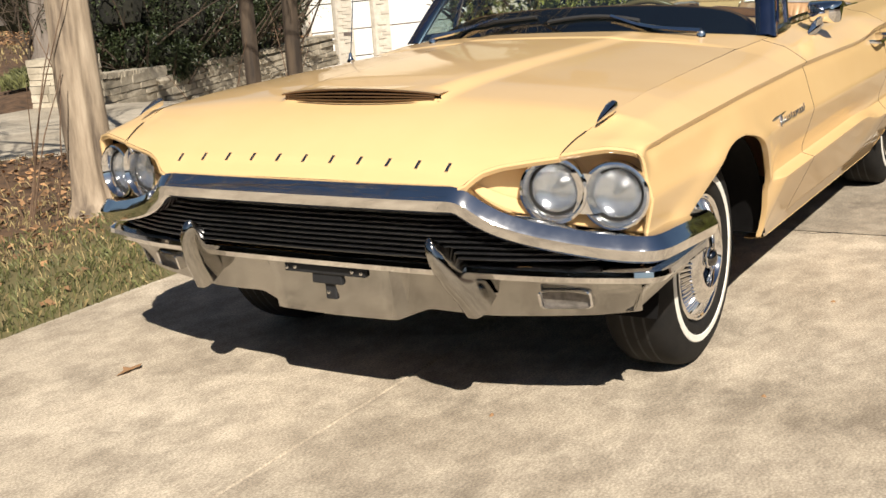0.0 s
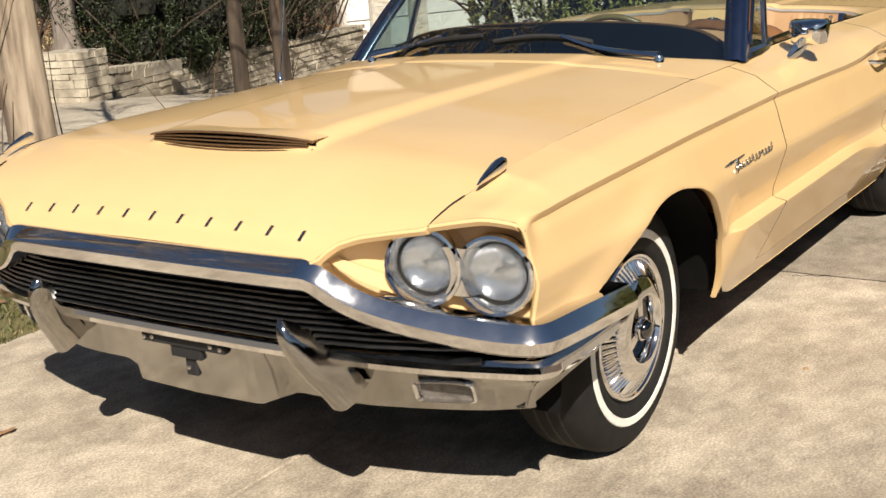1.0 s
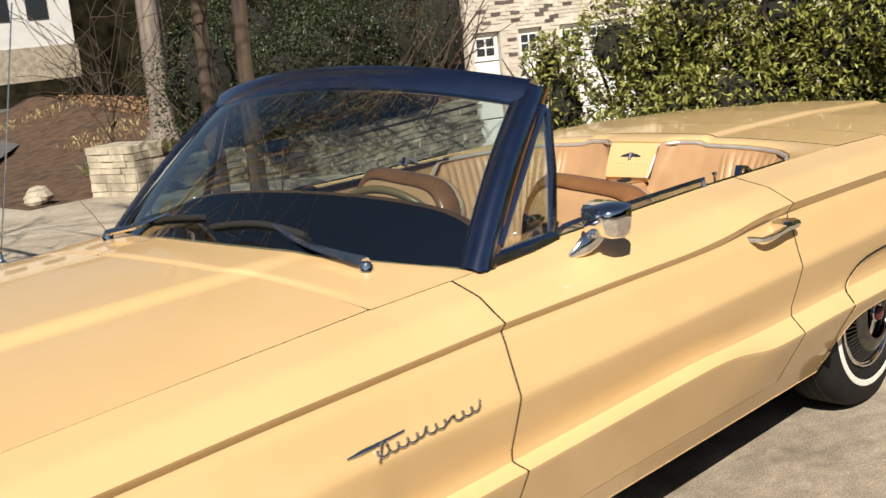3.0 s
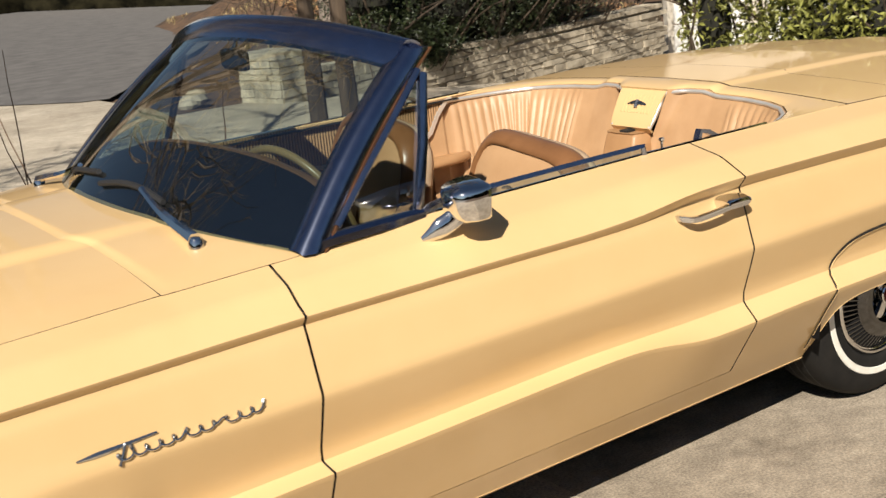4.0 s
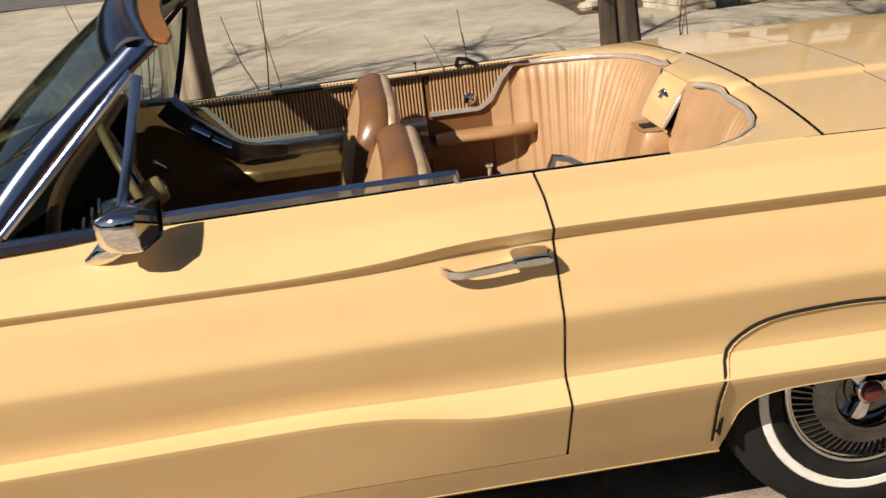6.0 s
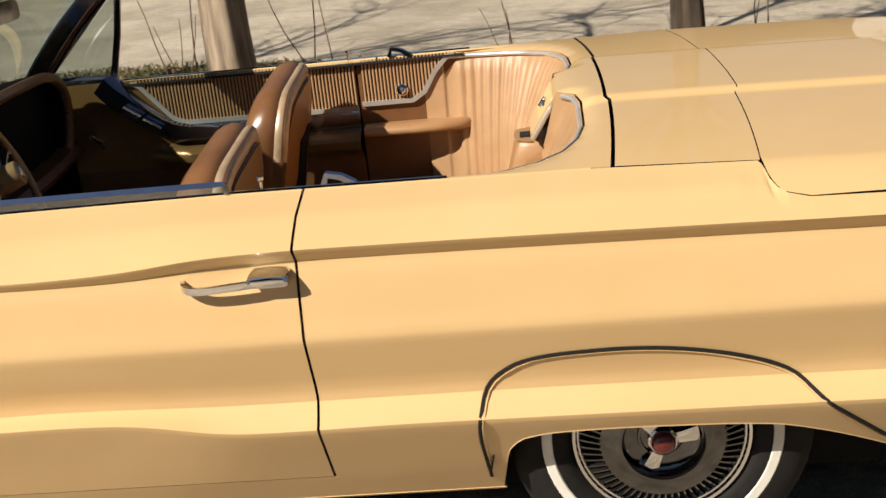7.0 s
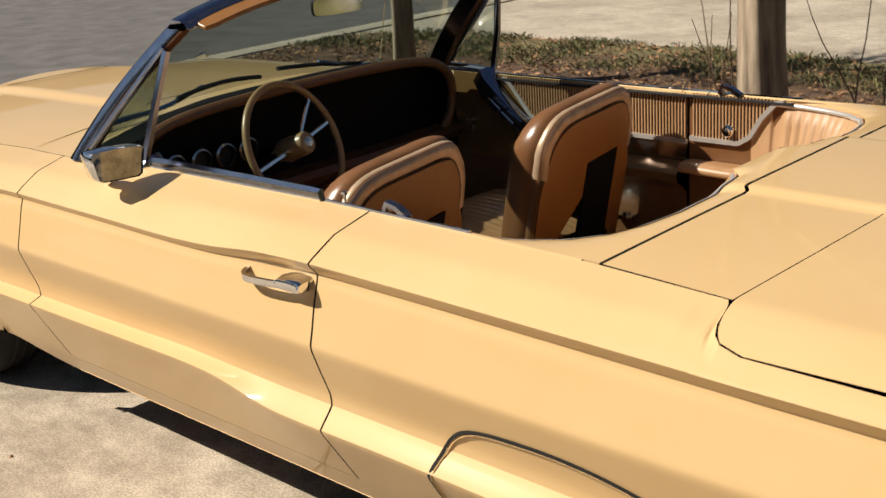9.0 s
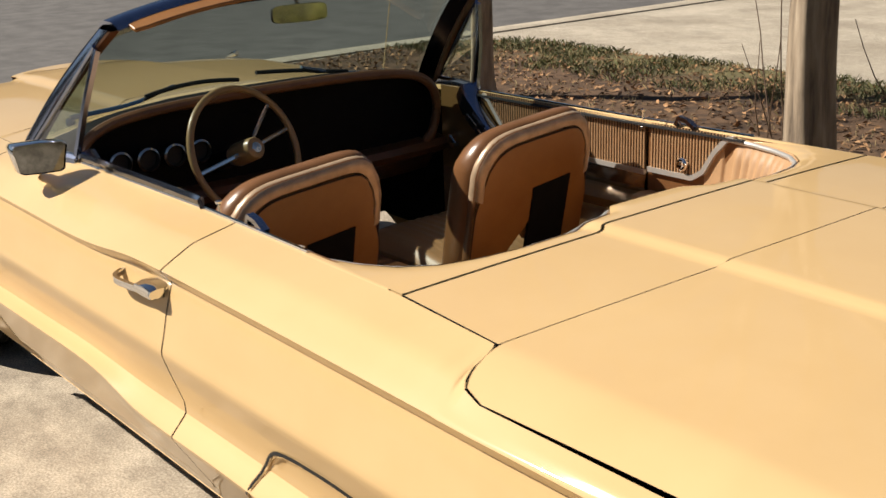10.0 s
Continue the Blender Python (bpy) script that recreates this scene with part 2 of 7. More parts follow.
def both(name, v, f, material, parent, label="", **kw):
    """A part of the driver's side and its twin on the other side."""
    a = obj(name, v, f, material, parent, label, **kw)
    b = obj(name, *mirrored(v, f), material, parent, label, **kw)
    return a, b


def interp(x, table):
    t = np.array(table)
    return np.interp(x, t[:, 0], t[:, 1])


def bell(x, a, b, soft):
    """1 between a and b, falling to 0 over soft."""
    up = np.clip((np.asarray(x, float) - a + soft) / soft, 0, 1)
    dn = np.clip((b + soft - np.asarray(x, float)) / soft, 0, 1)
    k = np.minimum(up, dn)
    return k * k * (3 - 2 * k)

# ---- the car: outer skin ----
car = tagged(empty("car"), "pale yellow vintage two-door convertible, top down, tan interior, parked on concrete", "car")

T_YG = [(-0.86, 0.70), (-0.75, 0.745), (-0.55, 0.79), (-0.3, 0.778), (0.0, 0.765), (0.63, 0.741), (0.9, 0.765), (1.25, 0.752), (2.0, 0.742), (2.4, 0.752), (2.78, 0.760), (3.0917, 0.788), (3.0982, 0.80), (3.1042, 0.848), (3.1137, 0.870), (3.1297, 0.885), (3.1727, 0.893), (4.3, 0.87)]
T_ZG = [(-0.86, 0.740), (-0.80, 0.776), (-0.765, 0.792), (-0.70, 0.818), (-0.55, 0.862), (-0.3, 0.880), (0.0, 0.888), (0.63, 0.902), (0.9, 0.915), (1.25, 0.925), (2.0, 0.929), (2.78, 0.930), (3.0917, 0.928), (3.0982, 0.923), (3.1042, 0.906), (3.1137, 0.8965), (3.1297, 0.888), (3.1727, 0.8785), (4.3, 0.848)]
T_YR = [(-0.86, 0.925), (-0.6, 0.938), (0.0, 0.934), (0.86, 0.926), (2.158, 0.934), (3.2, 0.934), (4.3, 0.91)]
T_ZR = [(-0.86, 0.785), (-0.71, 0.799), (-0.54, 0.810), (-0.23, 0.818), (0.16, 0.828), (0.83, 0.836), (1.33, 0.834), (1.6, 0.831), (1.8, 0.838), (1.95, 0.857), (2.15, 0.862), (2.5, 0.858), (3.2, 0.846), (4.3, 0.82)]
T_LT = [(-0.8, 0.510), (0.45, 0.510), (1.15, 0.519), (1.6, 0.527), (1.95, 0.517), (2.6, 0.515), (3.2, 0.508), (4.3, 0.49)]     # foot of the hollow over the lower crease
T_LB = [(-0.8, 0.488), (0.45, 0.495), (1.15, 0.504), (1.6, 0.511), (1.75, 0.508), (1.84, 0.494), (1.95, 0.469), (2.15, 0.468), (2.32, 0.471), (2.67, 0.467), (3.2, 0.461), (4.3, 0.45)]
T_UH = [(-0.8, 0.020), (1.6, 0.020), (1.9, 0.028), (2.2, 0.031), (4.3, 0.032)]     # height of the undercut below the ridge
SEG = [5, 5, 4, 4, 6, 3, 2, 4, 2, 2, 6, 2, 6, 4]


def eased(tab, n=240, s=2.6):
    """The same table with its corners rounded."""
    t = np.array(tab)
    x = np.linspace(t[0, 0], t[-1, 0], n)
    q = np.arange(n)
    G = np.exp(-0.5 * ((q[:, None] - q[None]) / s) ** 2)
    G /= G.sum(1, keepdims=True)
    return np.stack([x, G @ np.interp(x, t[:, 0], t[:, 1])], -1)


T_LT, T_LB, T_ZR, T_UH = eased(T_LT), eased(T_LB), eased(T_ZR), eased(T_UH)


def keys(x):
    """The section of the driver's side at x: (distance from the middle, height), from the hood's gap down to the sill."""
    x = np.asarray(x, float)
    yg, zg, yr, zr, lt, lb, uh = (interp(x, t) for t in (T_YG, T_ZG, T_YR, T_ZR, T_LT, T_LB, T_UH))
    tuck = interp(x, [(-0.8, 0.0), (3.3, 0.0), (4.3, 0.02)])
    b = 0.952 - tuck
    full = np.ones_like(x)
    front = bell(x, -2, 0.40, 0.12)          # no lower crease ahead of and over the front wheel
    ahead = bell(x, -2, 0.46, 0.38)          # the tuck eases off towards the front wheel
    late = np.interp(yg + 0.55 * (yr - yg), [0.783, 0.866, 0.934], [0.928, 0.899, 0.848]) + zr - 0.848      # beside the trunk lid
    nose = bell(x, -2, -0.71, 0.07)          # the ridge rounds off towards the headlights
    k = [
        (yg, zg), (yg + 0.55 * (yr - yg), np.where(x > 3.05, late, zr + 0.60 * (zg - zr) + 0.004 + 0.003 * nose)), (yr - 0.022 * nose, zr - 0.003 * nose), (yr - 0.8 * uh + 0.016 * nose, zr - uh), (yr - 0.8 * uh + 0.009 + 0.012 * nose, zr - uh - 0.024),
        (b - 0.0115, 0.714 * full), (b - 0.0008, 0.677 * full), (b - 0.0010, 0.665 * full), (b - 0.0200 + 0.005 * front, 0.606 * full), (b - 0.0425 + 0.013 * front, lt + 0.026), (b - 0.0435 + 0.012 * front, lt - 0.002), (b + 0.000 - 0.041 * front, lb),
        (b - 0.005 - 0.040 * front, lb - 0.012), (b - 0.100 + 0.004 * front + 0.012 * ahead, 0.300 * full), (b - 0.154 + 0.008 * front + 0.020 * ahead, 0.217 * full),
    ]
    return np.stack([np.stack([p[0] * full, p[1] * full], -1) for p in k], -2)


def rowmatrix(seg, soft=0.5):
    n = sum(seg) + 1
    W = np.zeros((n, len(seg) + 1))
    r = 0
    for i, s in enumerate(seg):
        for j in range(s):
            W[r, i], W[r, i + 1] = 1 - j / s, j / s
            r += 1
    W[r, -1] = 1
    q = np.arange(n)
    G = np.exp(-0.5 * ((q[:, None] - q[None]) / soft) ** 2)
    edge = np.minimum(q, n - 1 - q)
    for i in range(n):
        if edge[i] == 0:
            G[i] = 0
            G[i, i] = 1
    G /= G.sum(1, keepdims=True)
    return G @ W


ROWM = rowmatrix(SEG)
NROW = ROWM.shape[0]
ARCH_F = [(-0.47, 0.545), (-0.40, 0.578), (-0.26, 0.642), (-0.16, 0.686), (-0.06, 0.709), (0.04, 0.712), (0.10, 0.703), (0.17, 0.686), (0.27, 0.630), (0.36, 0.540), (0.41, 0.455), (0.445, 0.36), (0.455, 0.30)]
ARCH_R = [(2.530, 0.26), (2.536, 0.306), (2.545, 0.358), (2.56, 0.383), (2.583, 0.401), (2.654, 0.415), (2.871, 0.416), (3.088, 0.402), (3.194, 0.372), (3.309, 0.321), (3.40, 0.27)]


ARCH_F = smooth_path([(a, 0, b) for a, b in ARCH_F], 80)[:, (0, 2)]
ARCH_R = smooth_path([(a, 0, b) for a, b in ARCH_R], 80)[:, (0, 2)]


def floor_z(x):
    """The lower edge of the skin at x."""
    x = np.asarray(x, float)
    z = np.full_like(x, -1.0)
    z = np.where(x < -0.40, 0.545, z)
    a, r = np.array(ARCH_F), np.array(ARCH_R)
    z = np.where((x >= a[0, 0]) & (x <= a[-1, 0]), np.interp(x, a[:, 0], a[:, 1]), z)
    z = np.where((x > a[-1, 0]) & (x < 0.80), np.interp(x, [0.455, 0.56, 0.70, 0.80], [0.310, 0.284, 0.236, 0.212]), z)
    return np.where((x >= r[0, 0]) & (x <= r[-1, 0]), np.interp(x, r[:, 0], r[:, 1]), z)


def flare(x, z):
    """The lips of the wheel openings stand out a little."""
    x, z = np.asarray(x, float), np.asarray(z, float)
    t = np.array(ARCH_F)
    q = np.linspace(t[0, 0], t[-1, 0], 140)
    a = np.stack([np.r_[q, np.full(8, 0.455)], np.r_[np.interp(q, t[:, 0], t[:, 1]), np.linspace(0.34, 0.26, 8)]], -1)
    d = np.min(np.hypot(x[..., None] - a[:, 0], z[..., None] - a[:, 1]), -1)
    return 0.013 * np.exp(-(d / 0.05) ** 2) - 0.009 * np.exp(-((x - 2.04) / 0.12) ** 2 - ((z - 0.806) / 0.03) ** 2)


def skin(x, row, inset=0.0):
    """Points of the driver's side; row may be fractional."""
    x, row = np.asarray(x, float), np.asarray(row, float)
    i = np.clip(np.floor(row).astype(int), 0, NROW - 2)
    u = (row - i)[..., None]
    w = ROWM[i] * (1 - u) + ROWM[i + 1] * u
    yz = np.einsum("...k,...kc->...c", w, keys(x))
    y = yz[..., 0] + flare(x, yz[..., 1]) * (row > 4)
    return np.stack([x, -(y - inset), yz[..., 1] - 0.9 * inset * (row < 12)], -1)


def side_panel(xa, xb, n, rows=None, inset=0.0, finer=None):
    """A panel of the side between the cuts xa(row) and xb(row)."""
    rows = np.arange(NROW) if rows is None else rows
    u = np.linspace(0, 1, n)
    if finer is not None:
        u = np.unique(np.r_[u, np.linspace(*finer, 44)])
    A, B = np.array([xa(r) for r in rows]), np.array([xb(r) for r in rows])
    X = A[None] * (1 - u[:, None]) + B[None] * u[:, None]
    R = np.broadcast_to(rows[None].astype(float), X.shape)
    P = skin(X, R, inset)
    low = floor_z(X)
    for i in range(P.shape[0]):
        for j in range(1, P.shape[1]):
            if P[i, j, 2] < low[i, j]:
                a, b = P[i, j - 1], P[i, j]
                if a[2] > low[i, j]:
                    k = (a[2] - low[i, j]) / max(a[2] - b[2], 1e-6)
                    P[i, j, 1:] = a[1:] + k * (b[1:] - a[1:])
                else:
                    P[i, j, 1:] = a[1:]
    return clean(*grid(P, flip=True))


def fender_nose(r):
    return -0.765 + 0.062 * min(r, 10) / 10 + 0.025 * max(0, min(1, (r - 10) / 25))


def cut_f(r):
    return 0.854 + 0.012 * max(0, 1 - r / 8) + 0.010 * max(0, (min(r, 49) - 30) / 19) ** 2


def cut_r(r):
    return 2.150 + 0.004 * max(0, 1 - r / 9) + 0.006 * min(1.0, r / 40)


G2 = 0.0029
DOOR_ROWS, SILL_ROWS = np.arange(52), np.array([51.12, 51.5, 52, 53, 54, 55])
# rims of painted panels and the skin behind are coloured dark as gap shade
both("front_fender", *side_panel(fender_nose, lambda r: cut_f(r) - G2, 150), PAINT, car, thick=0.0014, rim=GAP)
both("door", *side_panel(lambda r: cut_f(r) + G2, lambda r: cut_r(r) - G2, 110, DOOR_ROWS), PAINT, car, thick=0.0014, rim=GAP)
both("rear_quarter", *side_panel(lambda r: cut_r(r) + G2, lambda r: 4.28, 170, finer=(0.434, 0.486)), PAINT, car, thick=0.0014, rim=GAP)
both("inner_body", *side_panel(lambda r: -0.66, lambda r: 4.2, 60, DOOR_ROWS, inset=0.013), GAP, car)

# sill under the doors
both("sill", *side_panel(lambda r: cut_f(r) - G2, lambda r: cut_r(r) + G2, 60, SILL_ROWS), PAINT, car, thick=0.002)
v, f = grid([[(x, -y, z) for y, z in ((0.7980, 0.2180), (0.790, 0.210), (0.770, 0.204), (0.715, 0.201))] for x in np.linspace(0.80, 2.528, 30)])
both("sill_return", v, f, PAINT, car, thick=0.002)

# painted flange along the top of the doors and quarters
for xa, xb in ((0.90, cut_r(0) - G2), (cut_r(0) + G2, 2.76)):
    rows = []
    for x in np.linspace(xa, xb, 50):
        y, z = float(interp(x, T_YG)), float(interp(x, T_ZG))
        rows.append([(x, -(y + o), z + h) for o, h in ((0.0025, -0.0012), (0.0, 0.0008), (-0.006, 0.0016), (-0.014, 0.0014), (-0.020, -0.003), (-0.022, -0.014))])
    both("belt_flange", *grid(rows), PAINT, car)

# cut line of the rear wheel cover
skirt = smooth_path([(2.500, 0, 0.262), (2.494, 0, 0.34), (2.490, 0, 0.411), (2.496, 0, 0.475), (2.521, 0, 0.536), (2.591, 0, 0.584), (2.739, 0, 0.600), (2.882, 0, 0.594), (3.019, 0, 0.566), (3.123, 0, 0.524), (3.185, 0, 0.471), (3.337, 0, 0.334)], 60)


def on_side(x, z, lift=0.0):
    """The point of the driver's side skin at x and height z."""
    r = np.linspace(10, NROW - 1, 160)
    P = skin(np.full(160, x), r)
    return np.array([x, float(np.interp(-z, -P[:, 2], P[:, 1])) - lift, z])


def ribbon(path, w, lift, normal=None):
    path = np.asarray(path)
    rows = []
    for i, p in enumerate(path):
        d = path[min(i + 1, len(path) - 1)] - path[max(i - 1, 0)]
        d /= np.linalg.norm(d)
        n = np.array(normal if normal is not None else (0, -1, 0), float)
        s = np.cross(d, n)
        s /= np.linalg.norm(s)
        rows.append([p - s * w / 2, p + n * lift, p + s * w / 2])
    return grid(rows)


sp = np.array([on_side(p[0], p[2], 0.003) for p in skirt])
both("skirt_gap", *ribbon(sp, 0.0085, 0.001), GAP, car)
lip = np.array([on_side(p[0] + 0.006 * (1 if p[0] < 2.6 else -0.4 if p[0] < 3.0 else -1), p[2] - 0.0065 * (p[0] > 2.497), 0.0025) for p in skirt])
both("skirt_edge", *tube(lip, 0.0018, 5), PAINT, car)
for name, tab in (("front_arch_lip", ARCH_F), ("rear_arch_lip", ARCH_R)):
    t = np.array(tab)
    xs = np.interp(np.linspace(0, 1, 60), np.linspace(0, 1, len(t)), t[:, 0])
    zs = np.interp(xs, t[:, 0], t[:, 1])
    edge = np.array([on_side(x, z, 0.0) for x, z in zip(xs, zs)])
    rows = [[e + (0, -0.0003, 0.002), e + (0, 0.0002, -0.003), e + (0, 0.010, -0.005), e + (0, 0.018, -0.003)] for e in edge]
    both(name, *grid(rows), PAINT, car)


# ---- hood, cowl and rear deck ----
T_HC = [(-0.862, 0.722), (-0.850, 0.752), (-0.83, 0.774), (-0.80, 0.797), (-0.72, 0.838), (-0.63, 0.872), (-0.54, 0.897), (-0.35, 0.915), (0.0, 0.930), (0.63, 0.948), (1.0, 0.962)]
T_HE = [(-0.862, 0.702), (-0.835, 0.738), (-0.80, 0.774), (-0.765, 0.791), (-0.70, 0.819), (-0.55, 0.861), (-0.3, 0.880), (0.0, 0.888), (0.63, 0.902), (0.9, 0.915), (1.0, 0.917)]


def smooth_table(tab, n=120, s=2.2):
    t = np.array(tab)
    x = np.linspace(t[0, 0], t[-1, 0], n)
    y = np.interp(x, t[:, 0], t[:, 1])
    q = np.arange(n)
    G = np.exp(-0.5 * ((q[:, None] - q[None]) / s) ** 2)
    G /= G.sum(1, keepdims=True)
    y2 = G @ y
    y2[:3], y2[-3:] = y[:3], y[-3:]
    return np.stack([x, y2], -1)


T_HC, T_HE = smooth_table(T_HC), smooth_table(T_HE)


def hood_z(x, y):
    yg = interp(x, T_YG)
    a = np.abs(y) / yg
    zc, ze = interp(x, T_HC), interp(x, T_HE)
    z = ze + (zc - ze) * (1 - np.clip(a, 0, 1) ** 2.4)
    yb = interp(x, [(-0.54, 0.262), (0.6, 0.315), (0.9, 0.33)])
    h = interp(x, [(-0.60, 0.0), (-0.575, 0.002), (-0.53, 0.024), (-0.3, 0.020), (0.6, 0.012), (0.8, 0.006)])
    k = np.clip((yb + 0.034 - np.abs(y)) / 0.068, 0, 1)
    return z + h * k * k * (3 - 2 * k)


def hood_front(y):
    return interp(np.abs(y), [(0, -0.862), (0.49, -0.862), (0.52, -0.855), (0.555, -0.832), (0.60, -0.812), (0.66, -0.793), (0.72, -0.774), (0.745, -0.765), (0.80, -0.75)])


nu, nv = 130, 121
P = np.zeros((nu, nv, 3))
tv = np.linspace(-1, 1, nv)
for i, u in enumerate(np.linspace(0, 1, nu) ** 1.35):
    for j, q in enumerate(tv):
        y = q * 0.745
        for _ in range(3):
            x = hood_front(y) * (1 - u) + u * (0.63 - 0.045 * bell(abs(q), -1, 0.35, 0.12))
            y = q * (interp(x, T_YG) - float(interp(x, [(-0.3, 0.0008), (0.1, 0.0012), (0.3, 0.0024), (0.63, 0.0030)])))
        P[i, j] = x, y, hood_z(x, y)
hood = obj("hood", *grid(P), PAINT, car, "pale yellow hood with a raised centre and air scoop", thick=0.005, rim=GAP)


def ws_base(y):
    return 0.762 + 0.165 * (np.abs(y) / 0.76) ** 2.2


P = np.zeros((30, 81, 3))
for i, u in enumerate(np.linspace(0, 1, 30)):
    for j, q in enumerate(np.linspace(-1, 1, 81)):
        x0 = 0.6318 - 0.045 * bell(abs(q), -1, 0.35, 0.12)
        y = q * 0.75
        for _ in range(3):
            x = x0 * (1 - u) + u * (ws_base(y) + 0.03)
            y = q * (interp(x, T_YG) + 0.003)
        P[i, j] = x, y, hood_z(x, y) + (0.006 * bell(u, 0.12, 2, 0.12) - 0.002) * (1 - abs(q) ** 6) + 0.0008 * abs(q) ** 6
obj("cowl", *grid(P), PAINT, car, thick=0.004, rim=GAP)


def deck_z(x, y):
    edge = interp(x, T_YG)
    a = np.clip(np.abs(y) / 0.79, 0, 1.15)
    top = interp(x, [(2.5, 0.950), (2.85, 0.957), (3.15, 0.953), (3.6, 0.944), (4.3, 0.905)])
    side = interp(x, [(2.5, 0.930), (3.09, 0.928), (3.6, 0.918), (4.3, 0.88)])
    z = side + (top - side) * (1 - a ** 2.2)
    z = z - 0.0405 * np.clip((np.abs(y) - 0.78) / 0.113, 0, 1) ** 1.5 * (x > 3.05)
    yb = 0.262
    k = np.clip((yb + 0.016 - np.abs(y)) / 0.032, 0, 1)
    return z + 0.011 * k * k * (3 - 2 * k)


def deck_patch(xa, xb, ya, n, m):
    P = np.zeros((n, m, 3))
    for i, u in enumerate(np.linspace(0, 1, n)):
        for j, q in enumerate(np.linspace(-1, 1, m)):
            y = q * 0.78
            for _ in range(3):
                x = xa(y) * (1 - u) + xb(y) * u
                y = q * ya(x)
            P[i, j] = x, y, deck_z(x, y)
    return grid(P)


def cut1(y):
    return 2.800 + 0.042 * (1 - (np.abs(y) / 0.79) ** 2) - 0.010 * (np.abs(y) < 0.262)


def cut2(y):
    return 3.098 + 0.045 * (1 - (np.abs(y) / 0.79) ** 2) + 0.008 * (np.abs(y) < 0.262)


def trunk_front(y):
    a = np.abs(y)
    return np.where(a < 0.775, cut2(y), cut2(0.775) + 0.075 * (1 - np.clip(1 - (np.clip(a - 0.775, 0, 1) / 0.118) ** 3, 0, 1) ** (1 / 3)))


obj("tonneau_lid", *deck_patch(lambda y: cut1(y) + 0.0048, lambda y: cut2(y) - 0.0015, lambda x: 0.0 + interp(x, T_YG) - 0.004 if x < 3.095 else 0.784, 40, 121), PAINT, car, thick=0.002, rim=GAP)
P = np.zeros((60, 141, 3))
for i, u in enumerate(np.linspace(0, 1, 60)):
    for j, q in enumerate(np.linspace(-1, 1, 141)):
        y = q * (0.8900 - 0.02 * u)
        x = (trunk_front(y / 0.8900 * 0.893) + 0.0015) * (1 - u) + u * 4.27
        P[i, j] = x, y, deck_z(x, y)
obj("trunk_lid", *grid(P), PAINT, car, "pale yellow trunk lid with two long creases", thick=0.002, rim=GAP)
# dark sheet below the lids, the shade of their gaps put into its colour
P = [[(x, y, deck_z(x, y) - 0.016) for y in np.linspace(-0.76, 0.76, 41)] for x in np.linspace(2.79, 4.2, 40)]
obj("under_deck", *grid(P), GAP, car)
# plain tail
v, f = grid([[(4.275, y, z) for y in np.linspace(-0.9, 0.9, 12)] for z in np.linspace(0.35, 0.87, 6)])
obj("tail_panel", v, f, PAINT, car, thick=0.01)

# rear surround between the cockpit and the folding-top lid
def open_x(y):
    a = abs(y)
    if a < 0.115:
        return 2.715
    if a < 0.16:
        return 2.715 + (a - 0.115) / 0.045 * 0.045
    return float(interp(a, [(0.16, 2.760), (0.25, 2.772), (0.42, 2.768), (0.52, 2.748), (0.60, 2.712), (0.66, 2.655), (0.70, 2.58), (0.73, 2.48), (0.742, 2.38)]))


ys = np.r_[np.linspace(-0.742, -0.66, 14), np.linspace(-0.65, 0.65, 105), np.linspace(0.66, 0.742, 14)]
P = np.zeros((12, len(ys), 3))
for i, u in enumerate(np.linspace(0, 1, 12)):
    for j, y in enumerate(ys):
        x0 = open_x(y)
        y1 = y * 0.757 / 0.742
        x = x0 * (1 - u) + (cut1(y1) - 0.004) * u
        yy = y * (1 - u) + y1 * u
        P[i, j] = x, yy, deck_z(x, yy) - (0.012 * (1 - u) ** 3)
obj("rear_surround", *grid(P), PAINT, car, thick=0.006)

# ---- front end ----
def along(tab, ys):
    """Points of a line that runs across the front, given as (y, x, z) on one side."""
    t = np.array(tab)
    p = smooth_path(np.stack([t[:, 1], t[:, 0], t[:, 2]], -1), 60 if len(tab) < 12 else 90)      # x, y, z on the passenger's side from the middle outwards
    right = p[::-1]
    left = p[1:] * (1, -1, 1)
    return np.r_[right, left]


BAR = [(0.0, -0.870, 0.684), (0.25, -0.868, 0.684), (0.44, -0.863, 0.684), (0.490, -0.860, 0.683), (0.512, -0.855, 0.673), (0.545, -0.843, 0.648), (0.60, -0.824, 0.618), (0.68, -0.798, 0.592), (0.78, -0.762, 0.569), (0.87, -0.727, 0.553), (0.932, -0.700, 0.548), (0.952, -0.680, 0.547), (0.960, -0.64, 0.546), (0.966, -0.54, 0.543), (0.962, -0.42, 0.533), (0.952, -0.285, 0.519)]
bar = along(BAR, None)
arc = np.r_[0, np.cumsum(np.linalg.norm(np.diff(bar, axis=0), axis=1))]
half = arc[-1] / 2
dist = abs(arc - half)
hh = np.interp(dist, [0, 0.45, 0.60, 0.75, 1.15, 1.45, 1.62], [1.0, 1.0, 0.95, 0.92, 1.02, 1.0, 0.92])
sec = [(-0.045, 0.037), (-0.004, 0.037), (0.003, 0.034), (0.024, 0.008), (0.028, 0.001), (0.026, -0.006), (0.017, -0.029), (0.009, -0.035), (-0.045, -0.034)]
v, f = sweep(bar, sec, scales=hh)
bumper = obj("front_bumper", v, f, CHROME, car, "chrome bumper bar sweeping under the headlights", sharp=26)

